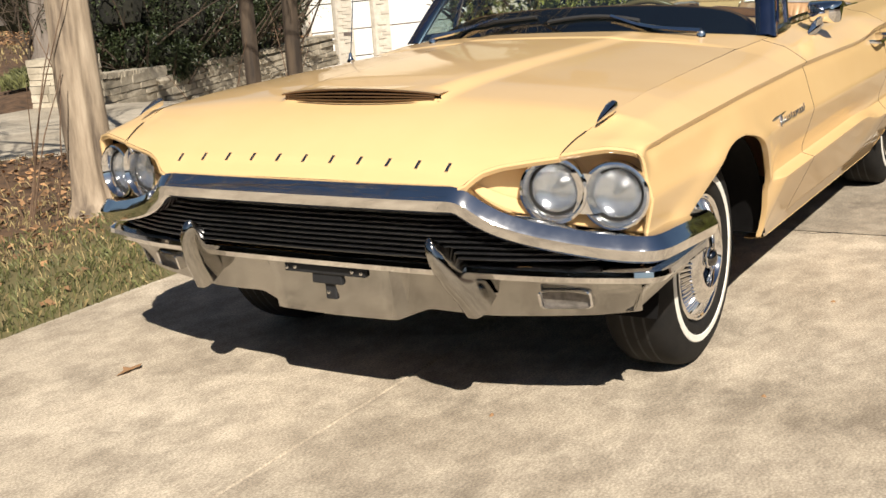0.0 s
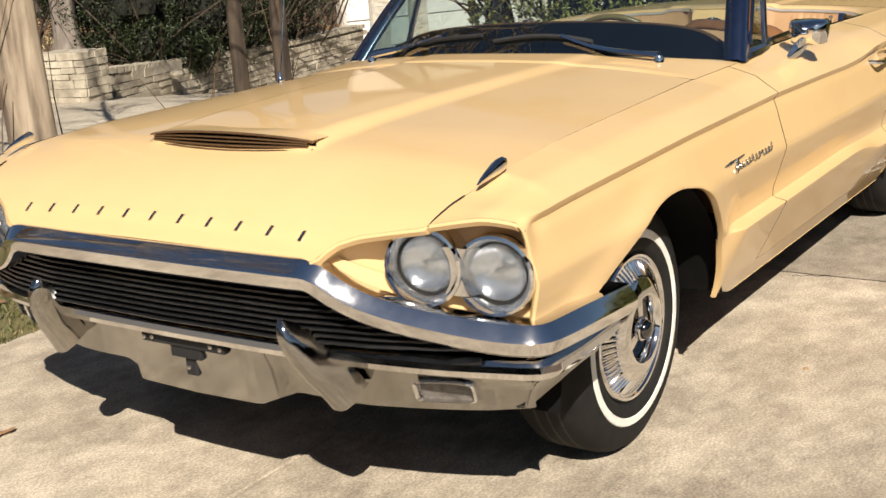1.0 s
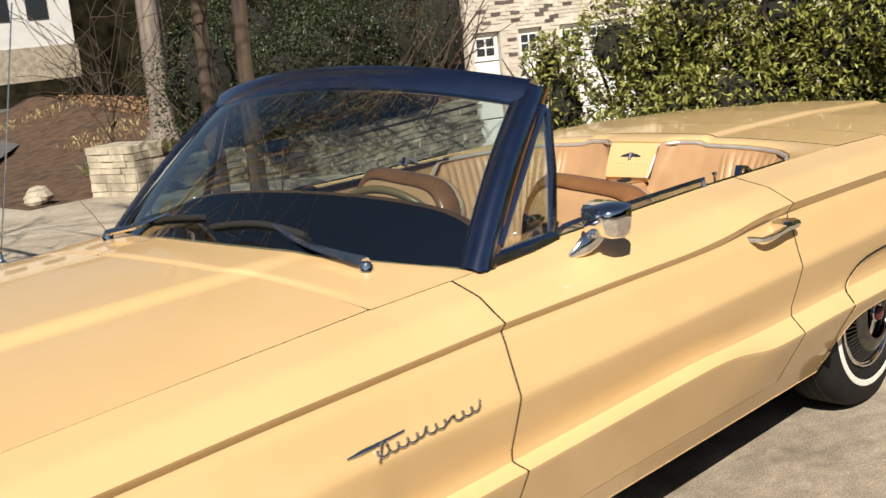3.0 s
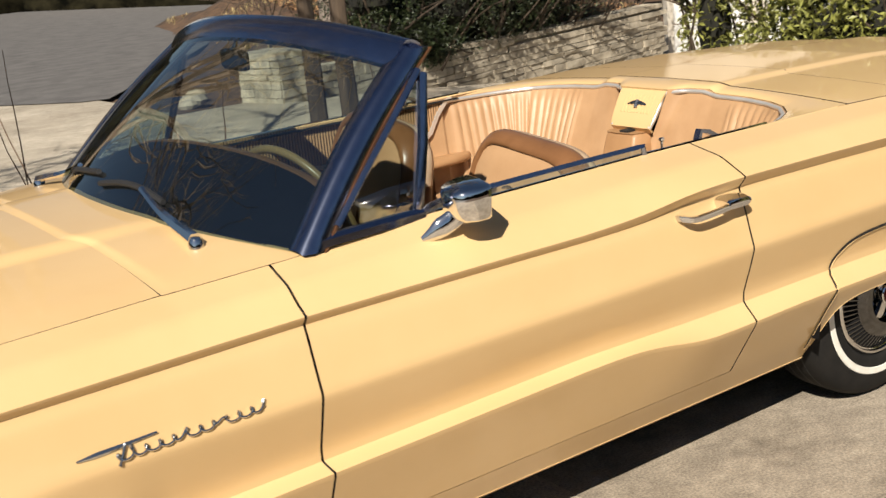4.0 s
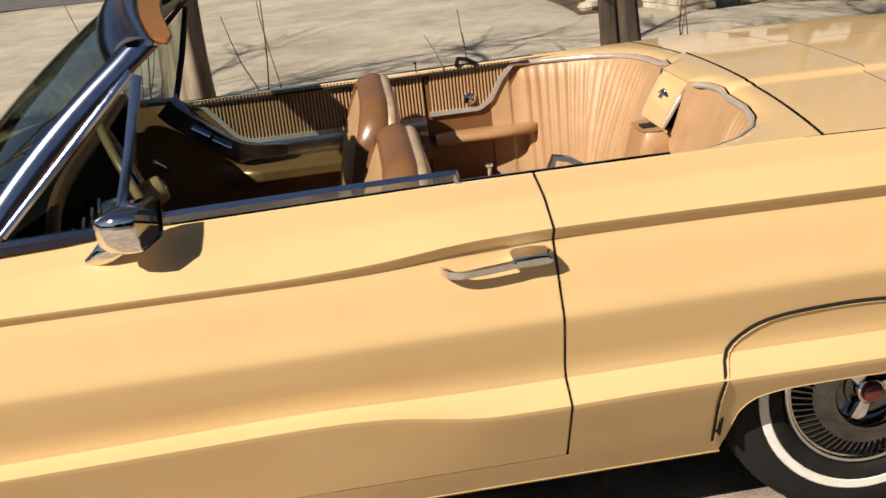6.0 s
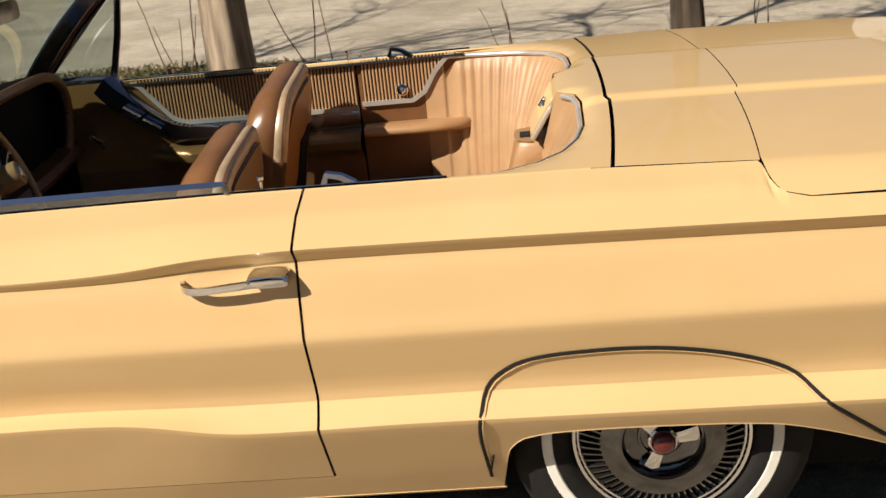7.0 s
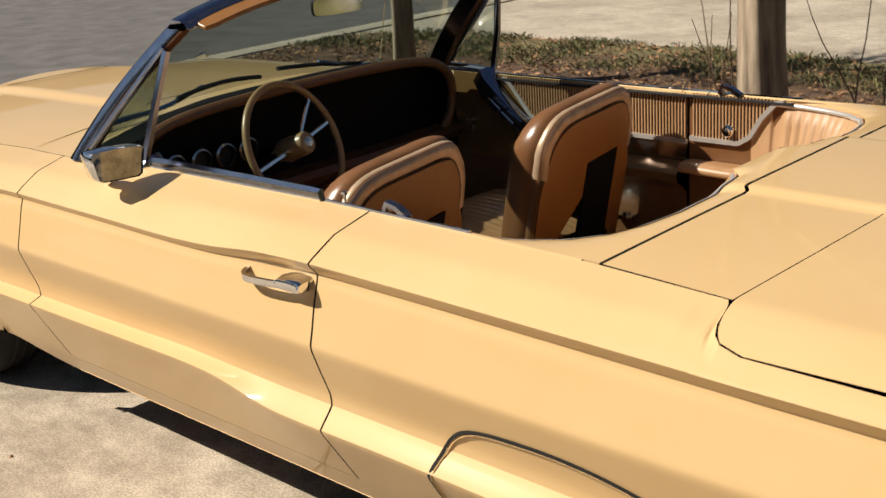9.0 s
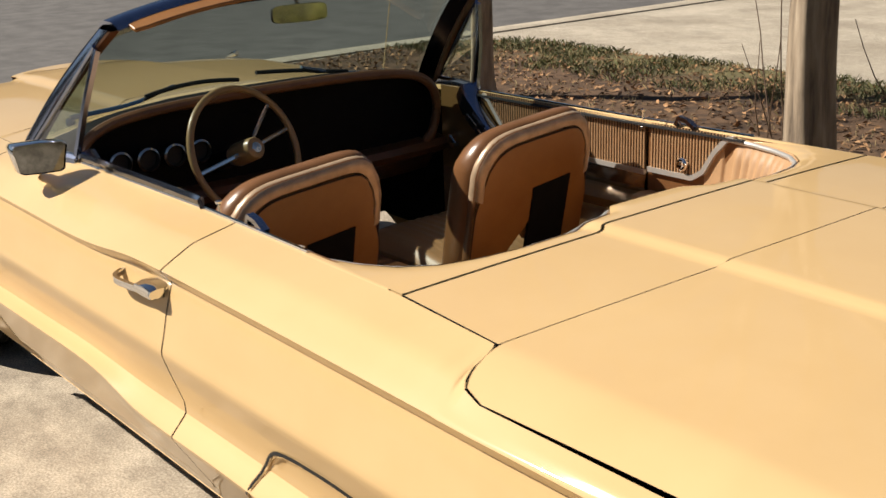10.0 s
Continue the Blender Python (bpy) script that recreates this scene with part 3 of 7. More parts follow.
LEDGE = [(0.0, -0.800, 0.493), (0.25, -0.797, 0.493), (0.42, -0.788, 0.492), (0.60, -0.762, 0.488), (0.74, -0.730, 0.485), (0.86, -0.694, 0.484), (0.923, -0.674, 0.484), (0.941, -0.655, 0.484), (0.947, -0.61, 0.485), (0.949, -0.53, 0.487), (0.948, -0.38, 0.490)]
ledge = along(LEDGE, None)
rows = []
for i, p in enumerate(ledge):
    d = ledge[min(i + 1, len(ledge) - 1)] - ledge[max(i - 1, 0)]
    d /= np.linalg.norm(d)
    s = np.cross(d, (0, 0, 1))
    s /= np.linalg.norm(s)
    a = abs(p[1])
    wrap = 1 - bell(p[0], -2, -0.63, 0.2)
    low = interp(a, [(0, 0.302), (0.22, 0.306), (0.30, 0.338), (0.5, 0.332), (0.8, 0.345), (0.93, 0.36)]) + 0.06 * wrap
    mid = bell(a, -1, 0.205, 0.028)
    o = [(-0.06, 0.013), (0.008, 0.012), (0.026, 0.001), (0.028, -0.008), (0.012, -0.026), (-0.020, -0.030), (-0.040 + 0.018 * mid, -0.042), (-0.066 + 0.034 * mid, None), (-0.084 + 0.036 * mid, "low"), (-0.12, "low2")]
    row = []
    for k, (e, z) in enumerate(o):
        z = p[2] + z if isinstance(z, float) else (p[2] - 0.05 + low + 0.02) / 2 if z is None else low if z == "low" else low - 0.006
        row.append((*(p + s * e * (1 - 0.62 * wrap * (k > 4)))[:2], z))
    rows.append(row)
obj("bumper_ledge", *grid([r[:6] for r in rows]), CHROME, car, "bright chrome ledge of the lower bumper", sharp=24, thick=0.004)
v, f = grid([r[5:] for r in rows])
obj("lower_bumper", v, f, CHROME_WORN, car, "worn chrome lower bumper blade", sharp=28, thick=0.004)
face_x = lambda y: float(np.interp(abs(y), [abs(q[1]) for q in ledge[59:]], [q[0] for q in ledge[59:]]))

for sgn in (-1, 1):
    path = smooth_path([(-0.862, sgn * 0.412, 0.575), (-0.872, sgn * 0.420, 0.556), (-0.866, sgn * 0.432, 0.515), (-0.835, sgn * 0.452, 0.455), (-0.800, sgn * 0.468, 0.405), (-0.772, sgn * 0.478, 0.362)], 26)
    kw = np.interp(np.linspace(0, 1, 26), [0, 0.05, 0.15, 0.5, 1], [0.36, 0.60, 0.78, 0.92, 1.02])
    rows = []
    for i, p in enumerate(path):
        d = path[min(i + 1, 25)] - path[max(i - 1, 0)]
        d /= np.linalg.norm(d)
        side = np.array((0, 1.0, 0))
        out = np.cross(side, d)
        out /= np.linalg.norm(out)
        out = out if out[0] < 0 else -out
        rows.append([p + side * a * 0.030 * kw[i] + out * o * (0.6 + 0.4 * kw[i]) for a, o in ((-1.25, -0.06), (-1.1, -0.004), (-0.72, 0.018), (-0.35, 0.024), (0.35, 0.024), (0.72, 0.018), (1.1, -0.004), (1.25, -0.06))])
    v, f = grid(rows)
    f.append(tuple(range(8)))
    f.append(tuple(25 * 8 + k for k in range(8))[::-1])
    obj("bumper_guard", v, f, CHROME_WORN, car, "worn chrome bumper guard", sharp=50)
    # parking lamp with its bright frame
    yc, zc, w, h = sgn * 0.703, 0.392, 0.067, 0.027
    lamp = empty("parking_lamp", car)
    loop = []
    for t in np.linspace(0, 2 * math.pi, 28, endpoint=False):
        c, q = math.cos(t), math.sin(t)
        y, z = yc + w * np.sign(c) * abs(c) ** 0.35, zc + h * np.sign(q) * abs(q) ** 0.35
        loop.append((-0.682 + 0.34 * (abs(y) - 0.703) - 0.30 * (z - zc), y, z))
    loop = np.array(loop)
    ctr = loop.mean(0)
    rws = [ctr + (loop - ctr) * k + (dx, 0, 0) for k, dx in ((1.0, 0.02), (1.0, -0.010), (0.93, -0.013), (0.88, -0.008), (0.86, 0.010))]
    obj("lamp_frame", *grid(rws, closed=True), CHROME, lamp)
    rws = [ctr + (loop - ctr) * k + (0.004 - 0.004 * (1 - k), 0, 0) for k in (0.88, 0.5, 0.02)]
    obj("lamp_lens", *grid(rws, closed=True), LENS_DK, lamp, "grey ribbed parking lamp lens")

# grille: dark recess and fine bars
v, f = grid([[(interp(abs(y), [(0, -0.79), (0.5, -0.775), (0.9, -0.62)]), y, z) for y in np.linspace(-0.90, 0.90, 31)] for z in (0.47, 0.58, 0.70)])
obj("grille_backing", v, f, DARK, car, thick=0.004)
grille = empty("grille", car)
for k in range(9):
    z = 0.520 + 0.0145 * k
    L = float(interp(z, [(0.515, 0.83), (0.53, 0.79), (0.55, 0.70), (0.575, 0.62), (0.60, 0.55), (0.62, 0.51), (0.65, 0.47)]))
    ys = np.linspace(L, -L, 40)
    p = [(float(interp(abs(y), [(0, -0.838), (0.40, -0.828), (0.60, -0.795), (0.75, -0.748), (0.86, -0.70)])), y, z) for y in ys]
    obj("grille_bar", *sweep(p, [(0.010, 0.0), (0.006, 0.0035), (-0.014, 0.003), (-0.014, -0.003), (0.006, -0.0035)]), GRILLE, grille)
v, f = grid([[(interp(abs(y), [(0, -0.79), (0.42, -0.78), (0.74, -0.72), (0.93, -0.62)]) + dx, y, z) for y in np.linspace(-0.93, 0.93, 31)] for dx, z in ((-0.03, 0.508), (0.10, 0.512))])
obj("bumper_tray", v, f, DARK, car)

# headlight pods
POD = [(0.49, -0.825), (0.54, -0.785), (0.60, -0.740), (0.66, -0.704), (0.70, -0.688), (0.80, -0.652), (0.88, -0.630), (0.918, -0.62)]


def pod_x(y, z):
    return interp(abs(y), POD) + 0.05 * (z - 0.68)


P = [[(pod_x(y, z), -y, z) for z in np.linspace(float(interp(y, [(0.49, 0.69), (0.56, 0.64), (0.63, 0.605), (0.745, 0.57), (0.918, 0.545)])), float(interp(y, [(0.49, 0.74), (0.56, 0.765), (0.66, 0.785), (0.85, 0.785), (0.918, 0.765)])), 16)] for y in np.linspace(0.49, 0.918, 30)]
both("headlight_pod", *grid(P), PAINT, car, thick=0.004)
ys = np.linspace(0.50, 0.93, 30)
bx = [float(np.interp(y, [q[1] for q in bar[:60]][::-1], [q[0] for q in bar[:60]][::-1])) for y in ys]
bz = [float(np.interp(y, [q[1] for q in bar[:60]][::-1], [q[2] for q in bar[:60]][::-1])) for y in ys]
both("pod_shelf", *grid([[(x + 0.012, -y, z + 0.020), (x * 0.45 + float(pod_x(y, z)) * 0.55, -y, z + 0.030), (float(pod_x(y, z)) - 0.004, -y, z + 0.052)] for x, y, z in zip(bx, ys, bz)]), PAINT, car)
# underside of the brow, from the lip of the hood and fender back to the pod
rows = []
for y in np.linspace(0.50, 0.738, 26):
    lipx = float(hood_front(y))
    rows.append((lipx, y, float(hood_z(lipx, y))))
for r in np.linspace(0, 11, 16):
    p = skin(np.array(fender_nose(r)), np.array(r))
    rows.append((float(p[0]), -float(p[1]), float(p[2])))
brow = []
for lipx, y, lz in rows:
    px = float(pod_x(y, lz))
    brow.append([(lipx, -y, lz - 0.001), (lipx - 0.002, -y, lz - 0.006), (lipx + 0.004, -y, lz - 0.014), (px * 0.5 + lipx * 0.5, -y, lz - 0.011), (px + 0.01, -y, lz - 0.006)])
both("brow", *grid(brow), PAINT, car, thick=0.003)
# outer edge of the headlight opening
rows = []
for r in np.linspace(11, 38, 24):
    p = skin(np.array(fender_nose(r)), np.array(r))
    x, y, z = (float(q) for q in p)
    rows.append([(x, y, z), (x - 0.002, y + 0.006, z), (x + 0.004, y + 0.014, z), (x + 0.09, y + 0.018, z)])
both("headlight_edge", *grid(rows), PAINT, car)

for sgn in (-1, 1):
    for (x, y, z) in ((-0.733, 0.708, 0.696), (-0.690, 0.855, 0.680)):
        hl = empty("headlight", car)
        yaw = radians(12) * sgn
        m = Matrix.Translation((x, sgn * y, z)) @ Matrix.Rotation(-yaw, 4, "Z")
        def put(name, prof, material, n=40, label=""):
            v, f = lathe(prof, n, "x")
            v = [tuple(m @ Vector(p)) for p in v]
            return obj(name, v, f, material, hl, label, sharp=45)
        put("bezel", [(0.080, 0.055), (0.087, 0.010), (0.089, -0.014), (0.086, -0.024), (0.080, -0.026), (0.071, -0.012), (0.0655, 0.004), (0.064, 0.022)], CHROME)
        put("shadow_ring", [(0.0668, -0.0005), (0.0630, 0.004), (0.0615, 0.010)], GAP)
        put("reflector", [(0.064, 0.012), (0.056, 0.020), (0.042, 0.028), (0.022, 0.033), (0.001, 0.034)], REFLECT, label="silvered bowl")
        put("lens", [(0.064, 0.010), (0.060, 0.001), (0.046, -0.006), (0.025, -0.010), (0.001, -0.0115)], HEADGLASS, 36, "ribbed clear sealed-beam glass")
        put("bulb_shield", [(0.001, 0.002), (0.010, 0.004), (0.011, 0.014), (0.004, 0.027)], CHROME_DULL, 14)

# bright waist that ties each pair of bezels together
    rows = []
    for z in np.linspace(-0.052, 0.052, 9):
        w = 0.012 + 9.5 * z * z
        rows.append([(-0.722 + 0.29 * y + (0.02 if abs(y) > 0.9 * w else -0.010), sgn * (0.7815 + y), 0.688 + z - 0.1 * y) for y in (-w, -0.6 * w, 0.0, 0.6 * w, w)])
    obj("bezel_waist", *grid(rows), CHROME, car, "chrome piece between the headlights", thick=0.004)

# plate bracket
br = empty("plate_bracket", car)
v1 = box(-0.792, -0.776, -0.142, 0.142, 0.430, 0.456)
v2 = box(-0.786, -0.772, -0.055, 0.05, 0.400, 0.434)
v3 = box(-0.775, -0.755, -0.024, 0.014, 0.352, 0.405)
obj("bracket_bar", *join(v1, v2, v3), BLACK, br, "black steel plate bracket", smooth=False, bevel=0.004)
for y, z in ((-0.13, 0.449), (-0.10, 0.452), (0.10, 0.452), (0.13, 0.449), (0.0, 0.38)):
    obj("bolt", *[([(p[0] - 0.794 + (0.449 - z) * 0.24, p[1] + y, p[2] + z - 0.006) for p in q[0]], q[1]) for q in [lathe([(0.001, -0.003), (0.006, -0.002), (0.007, 0.004)], 10, "x")]][0], CHROME_DULL, br)

# row of small slanted bright bars on the hood's nose
mk = empty("nose_badge", hood)
for k in range(11):
    y = 0.455 - k * 0.0913
    x = -0.832
    z = float(hood_z(x, y))
    nx, nz = -0.62, 0.78
    quad = []
    for (a, b) in ((-0.0045, -0.012), (0.0045, -0.012), (0.0085, 0.012), (-0.0005, 0.012)):
        px = x + b * 0.78
        quad.append((px, y - a, float(hood_z(px, y))))
    q = np.array(quad)
    lo, hi = q + np.array((-nx, 0, -nz)) * 0.002, q + np.array((nx, 0, nz)) * 0.0035
    obj("badge_bar", np.r_[lo, hi], [(4, 5, 6, 7), (0, 1, 5, 4), (1, 2, 6, 5), (2, 3, 7, 6), (3, 0, 4, 7)], CHROME_DULL, mk, smooth=False)

# hood scoop with bright blades
sc = empty("hood_scoop", hood)
L = 0.276


def scoop_line(dx, lift, fall, n=41):
    pts = []
    for y in np.linspace(L, -L, n):
        a = abs(y) / L
        x = -0.582 + dx + 0.030 * a ** 2
        pts.append((x, y, float(hood_z(-0.60 + 0.03 * a ** 2, y)) + 0.003 + lift * (1 - 0.66 * a ** 2) + fall))
    return np.array(pts)


up, lo = scoop_line(-0.004, 0.039, 0.005), scoop_line(-0.006, 0.001, -0.001)
obj("scoop_mouth", *grid([up + (0.012, 0, 0), lo + (0.014, 0, 0)]), DARK, sc)
obj("scoop_rim", *join(sweep(up, [(0.004, 0), (0, 0.003), (-0.03, 0.002), (-0.03, -0.002), (0.001, -0.003)]), sweep(lo, [(0.005, 0), (0, 0.0025), (-0.02, 0.002), (-0.02, -0.002)])), BRONZE, sc, "bronzed metal scoop rim")
for k in (0.28, 0.5, 0.72):
    ln = lo * (1 - k) + up * k
    obj("scoop_blade", *sweep(ln[1:-1], [(0.003, 0), (0, 0.0020), (-0.018, 0.0016), (-0.018, -0.0016), (0, -0.0020)]), BRONZE, sc)
P = []
for i, u in enumerate(np.linspace(0, 1, 8)):
    P.append([(p[0] + u * 0.085, p[1] * (1 - 0.03 * u), (p[2] + 0.002) * (1 - u ** 1.6) + float(hood_z(p[0] + 0.085, p[1])) * u ** 1.6 + 0.0015) for p in up])
obj("scoop_top", *grid(P), PAINT, sc)

# fender ornaments
for sgn in (-1, 1):
    for_ = [(-0.645, 0.790, 0.852), (-0.62, 0.792, 0.862), (-0.585, 0.793, 0.872), (-0.552, 0.794, 0.881), (-0.542, 0.794, 0.883)]
    p = smooth_path([(x, sgn * y, z) for x, y, z in for_], 14)
    v, f = sweep(p, [(0.013, 0.0), (0.010, 0.010), (0.0, 0.014), (-0.010, 0.010), (-0.013, 0.0), (-0.008, -0.012), (0.008, -0.012)], scales=np.interp(np.linspace(0, 1, 14), [0, 0.2, 0.7, 0.92, 1.0], [0.15, 0.5, 1.0, 1.05, 0.8]))
    obj("fender_ornament", v, f, CHROME, car, "small chrome fender-top ornament", sharp=40)
    edge = smooth_path([(-0.66, sgn * 0.766, float(interp(-0.66, T_ZG)) + 0.002), (-0.70, sgn * 0.757, float(interp(-0.70, T_ZG)) + 0.002), (-0.745, sgn * 0.747, float(interp(-0.745, T_ZG)) + 0.001), (-0.768, sgn * 0.744, 0.789)], 16)
    obj("hood_gap", *tube(edge, 0.0020, 6), GAP, car)

# script badge on the fender: a plain flowing bright stroke with a pointed flag
for sgn in (-1, 1):
    pts = []
    for u in np.linspace(0, 1, 150):
        w = u * 2 * math.pi * 11.5
        tall = sum(math.exp(-((u - c) / 0.016) ** 2) for c in (0.12, 0.43, 0.68, 0.96))
        x = 0.420 + 0.312 * u + 0.0075 * math.cos(w)
        z = 0.688 + 0.005 * u + 0.0070 * math.sin(w) + 0.012 * tall
        p = on_side(x, z, 0.004)
        pts.append((p[0], sgn * abs(p[1]), p[2]))
    pts = np.array(pts)
    if sgn > 0:
        pts[:, 1] = abs(pts[:, 1])
    a = tube(pts, 0.0026, 5)
    flag = []
    for u in np.linspace(0, 1, 18):
        x = 0.352 + 0.155 * u
        p = on_side(x, 0.704 + 0.006 * u ** 1.5, 0.003)
        flag.append((p[0], sgn * abs(p[1]), p[2]))
    b = sweep(flag, [(0.003, 0), (0, 0.006), (-0.003, 0), (0, -0.006)], scales=np.interp(np.linspace(0, 1, 18), [0, 0.25, 1], [0.3, 1.0, 0.5]))
    stem = [(on_side(0.425 + 0.02 * u, 0.674 + 0.036 * u, 0.004)) for u in np.linspace(0, 1, 6)]
    c = tube([(p[0], sgn * abs(p[1]), p[2]) for p in stem], 0.003, 5)
    obj("fender_badge", *join(a, b, c), CHROME_DULL, car, "flowing bright metal fender badge")

# ---- wheels ----
for wx in (0.015, 2.875):
    for sgn in (-1, 1):
        wheel = empty("wheel", car, (wx, 0, 0))
        yc, R = 0.724, 0.336
        def put(name, prof, material, n=64, label="", sharp=40):
            v, f = lathe(prof, n, "y")
            v = [(x, sgn * y, z + R) for x, y, z in v]
            return obj(name, v, f, material, wheel, label, sharp=sharp)
        put("tyre", [(0.19, yc - 0.09), (0.27, yc - 0.105), (0.318, yc - 0.095), (R - 0.004, yc - 0.075), (R, yc - 0.05), (R, yc + 0.05), (R - 0.004, yc + 0.072), (0.322, yc + 0.088), (0.303, yc + 0.100), (0.282, yc + 0.106), (0.2625, yc + 0.1075), (0.2605, yc + 0.1055)], TYRE, label="black tyre with a narrow whitewall")
        put("whitewall_ring", [(0.2610, yc + 0.1065), (0.2585, yc + 0.1088), (0.2405, yc + 0.1093), (0.2380, yc + 0.1070)], WHITEWALL)
        put("sidewall", [(0.240, yc + 0.1072), (0.216, yc + 0.107), (0.205, yc + 0.099), (0.196, yc + 0.085)], TYRE)
        for k in range(3):
            put("tread_groove", [(R + 0.0006, yc - 0.035 + 0.035 * k - 0.004), (R + 0.0006, yc - 0.035 + 0.035 * k + 0.004)], BLACK, 48)
        put("cover_rim", [(0.1937, yc + 0.080), (0.1982, yc + 0.090), (0.1982, yc + 0.097), (0.1937, yc + 0.102), (0.1873, yc + 0.101), (0.1837, yc + 0.095), (0.1801, yc + 0.094)], CHROME, label="chrome wheel cover rim")
        # cone with a ring of radial slots
        n = 64
        rows = []
        for r, a, k_dip in ((0.182, 0.092, 0.0), (0.178, 0.0945, 0.4), (0.161, 0.105, 1.0), (0.141, 0.116, 1.0), (0.137, 0.1185, 0.3), (0.134, 0.120, 0.0)):
            row = []
            for k in range(n * 4):
                t = 2 * math.pi * k / (n * 4)
                dip = (0.0, 0.0, -0.009, -0.009)[k % 4] * k_dip
                row.append((r * math.cos(t), sgn * (yc + a + dip), R + r * math.sin(t)))
            rows.append(row)
        v, f = grid(rows, closed=True)
        # rear cone uses the shaded chrome; slot floors are coloured black for their shade
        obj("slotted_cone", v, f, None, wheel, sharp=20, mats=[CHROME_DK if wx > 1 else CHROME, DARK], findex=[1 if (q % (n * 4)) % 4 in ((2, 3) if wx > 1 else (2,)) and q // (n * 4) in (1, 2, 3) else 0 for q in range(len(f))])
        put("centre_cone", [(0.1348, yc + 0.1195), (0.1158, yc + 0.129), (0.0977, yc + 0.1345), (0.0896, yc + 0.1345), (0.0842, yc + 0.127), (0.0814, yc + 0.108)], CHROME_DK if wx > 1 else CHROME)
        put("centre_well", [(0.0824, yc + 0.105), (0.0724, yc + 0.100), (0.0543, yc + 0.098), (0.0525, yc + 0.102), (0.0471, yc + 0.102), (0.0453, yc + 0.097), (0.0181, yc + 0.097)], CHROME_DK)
        put("hub_collar", [(0.0362, yc + 0.096), (0.0335, yc + 0.118), (0.0326, yc + 0.128), (0.0290, yc + 0.131), (0.0244, yc + 0.130)], CHROME, 36)
        put("hub_badge", [(0.0262, yc + 0.128), (0.0253, yc + 0.139), (0.0199, yc + 0.145), (0.0109, yc + 0.1485), (0.0009, yc + 0.1495)], RED if wx > 1 else CHROME_DK, 30, "dark red enamel hub centre" if wx > 1 else "dark hub centre")
        for k in range(3):
            t = radians(8 + 120 * k) if wx > 1 else radians(88 + 120 * k)
            t = t if sgn < 0 else math.pi - t
            c, s = math.cos(t), math.sin(t)
            pr = [[(r * c + w * e * -s, sgn * (yc + a - d), R + r * s + w * e * c) for e, d in ((-1, 0.014), (-0.92, 0.001), (0, -0.002), (0.92, 0.001), (1, 0.014))] for r, w, a in ((0.029, 0.013, 0.122), (0.045, 0.0145, 0.1215), (0.070, 0.0175, 0.119), (0.079, 0.0180, 0.117), (0.081, 0.0175, 0.108))]
            obj("spinner_bar", *grid(pr), CHROME, wheel, thick=0.003)
        wheel.location = (wx, 0, 0)

# wheel wells and underside
for x0, x1 in ((-0.50, 0.50), (2.50, 3.36)):
    yi = 0.55 if x0 < 1 else 0.745
    xs = np.linspace(x0, x1, 24)
    cx, hw = (x0 + x1) / 2, (x1 - x0) / 2
    rows = [[(x, -y, 0.30 + 0.43 * math.sqrt(max(0, 1 - ((x - cx) / hw) ** 2))) for x in xs] for y in (yi, 0.5 * yi + 0.44, 0.88)]
    both("wheel_well", *grid(rows), DARK, car, thick=0.003)
    v, f = grid([[(x, -yi, z) for x in xs] for z in (0.32 if x0 < 1 else 0.2, 0.30 + 0.43)])
    both("well_wall", v, f, DARK, car, thick=0.003)
both("splash_shield", *box(-0.475, -0.465, -0.88, -0.55, 0.42, 0.62), DARK, car, smooth=False)
obj("underbody", *box(-0.25, 4.2, -0.56, 0.56, 0.24, 0.28), DARK, car, smooth=False)
both("floor_pan", *box(0.8, 2.5, -0.75, -0.55, 0.226, 0.25), DARK, car, smooth=False)
both("engine_bay_side", *box(-0.55, 0.6, -0.70, -0.60, 0.5, 0.80), DARK, car, smooth=False)

# ---- windshield ----
def ws_top(y):
    a = (np.abs(y) / 0.665) ** 2.2
    return np.array([1.262 + 0.085 * a, y, 1.358 - 0.068 * a])


def ws_bot(y):
    return np.array([float(ws_base(y)) + 0.012, y, float(hood_z(ws_base(y), y * 0.98)) + 0.004])


def ws_point(q, u, lift=0.0):
    """A point of the windshield: q from -1 (driver) to 1, u from the cowl up to the header."""
    b, t = ws_bot(q * 0.765), ws_top(q * 0.645)
    p = b * (1 - u) + t * u
    bow = 0.035 * math.sin(math.pi * u)
    return p + np.array((-0.6, 0, 0.8)) * (bow * 0.5 + lift)


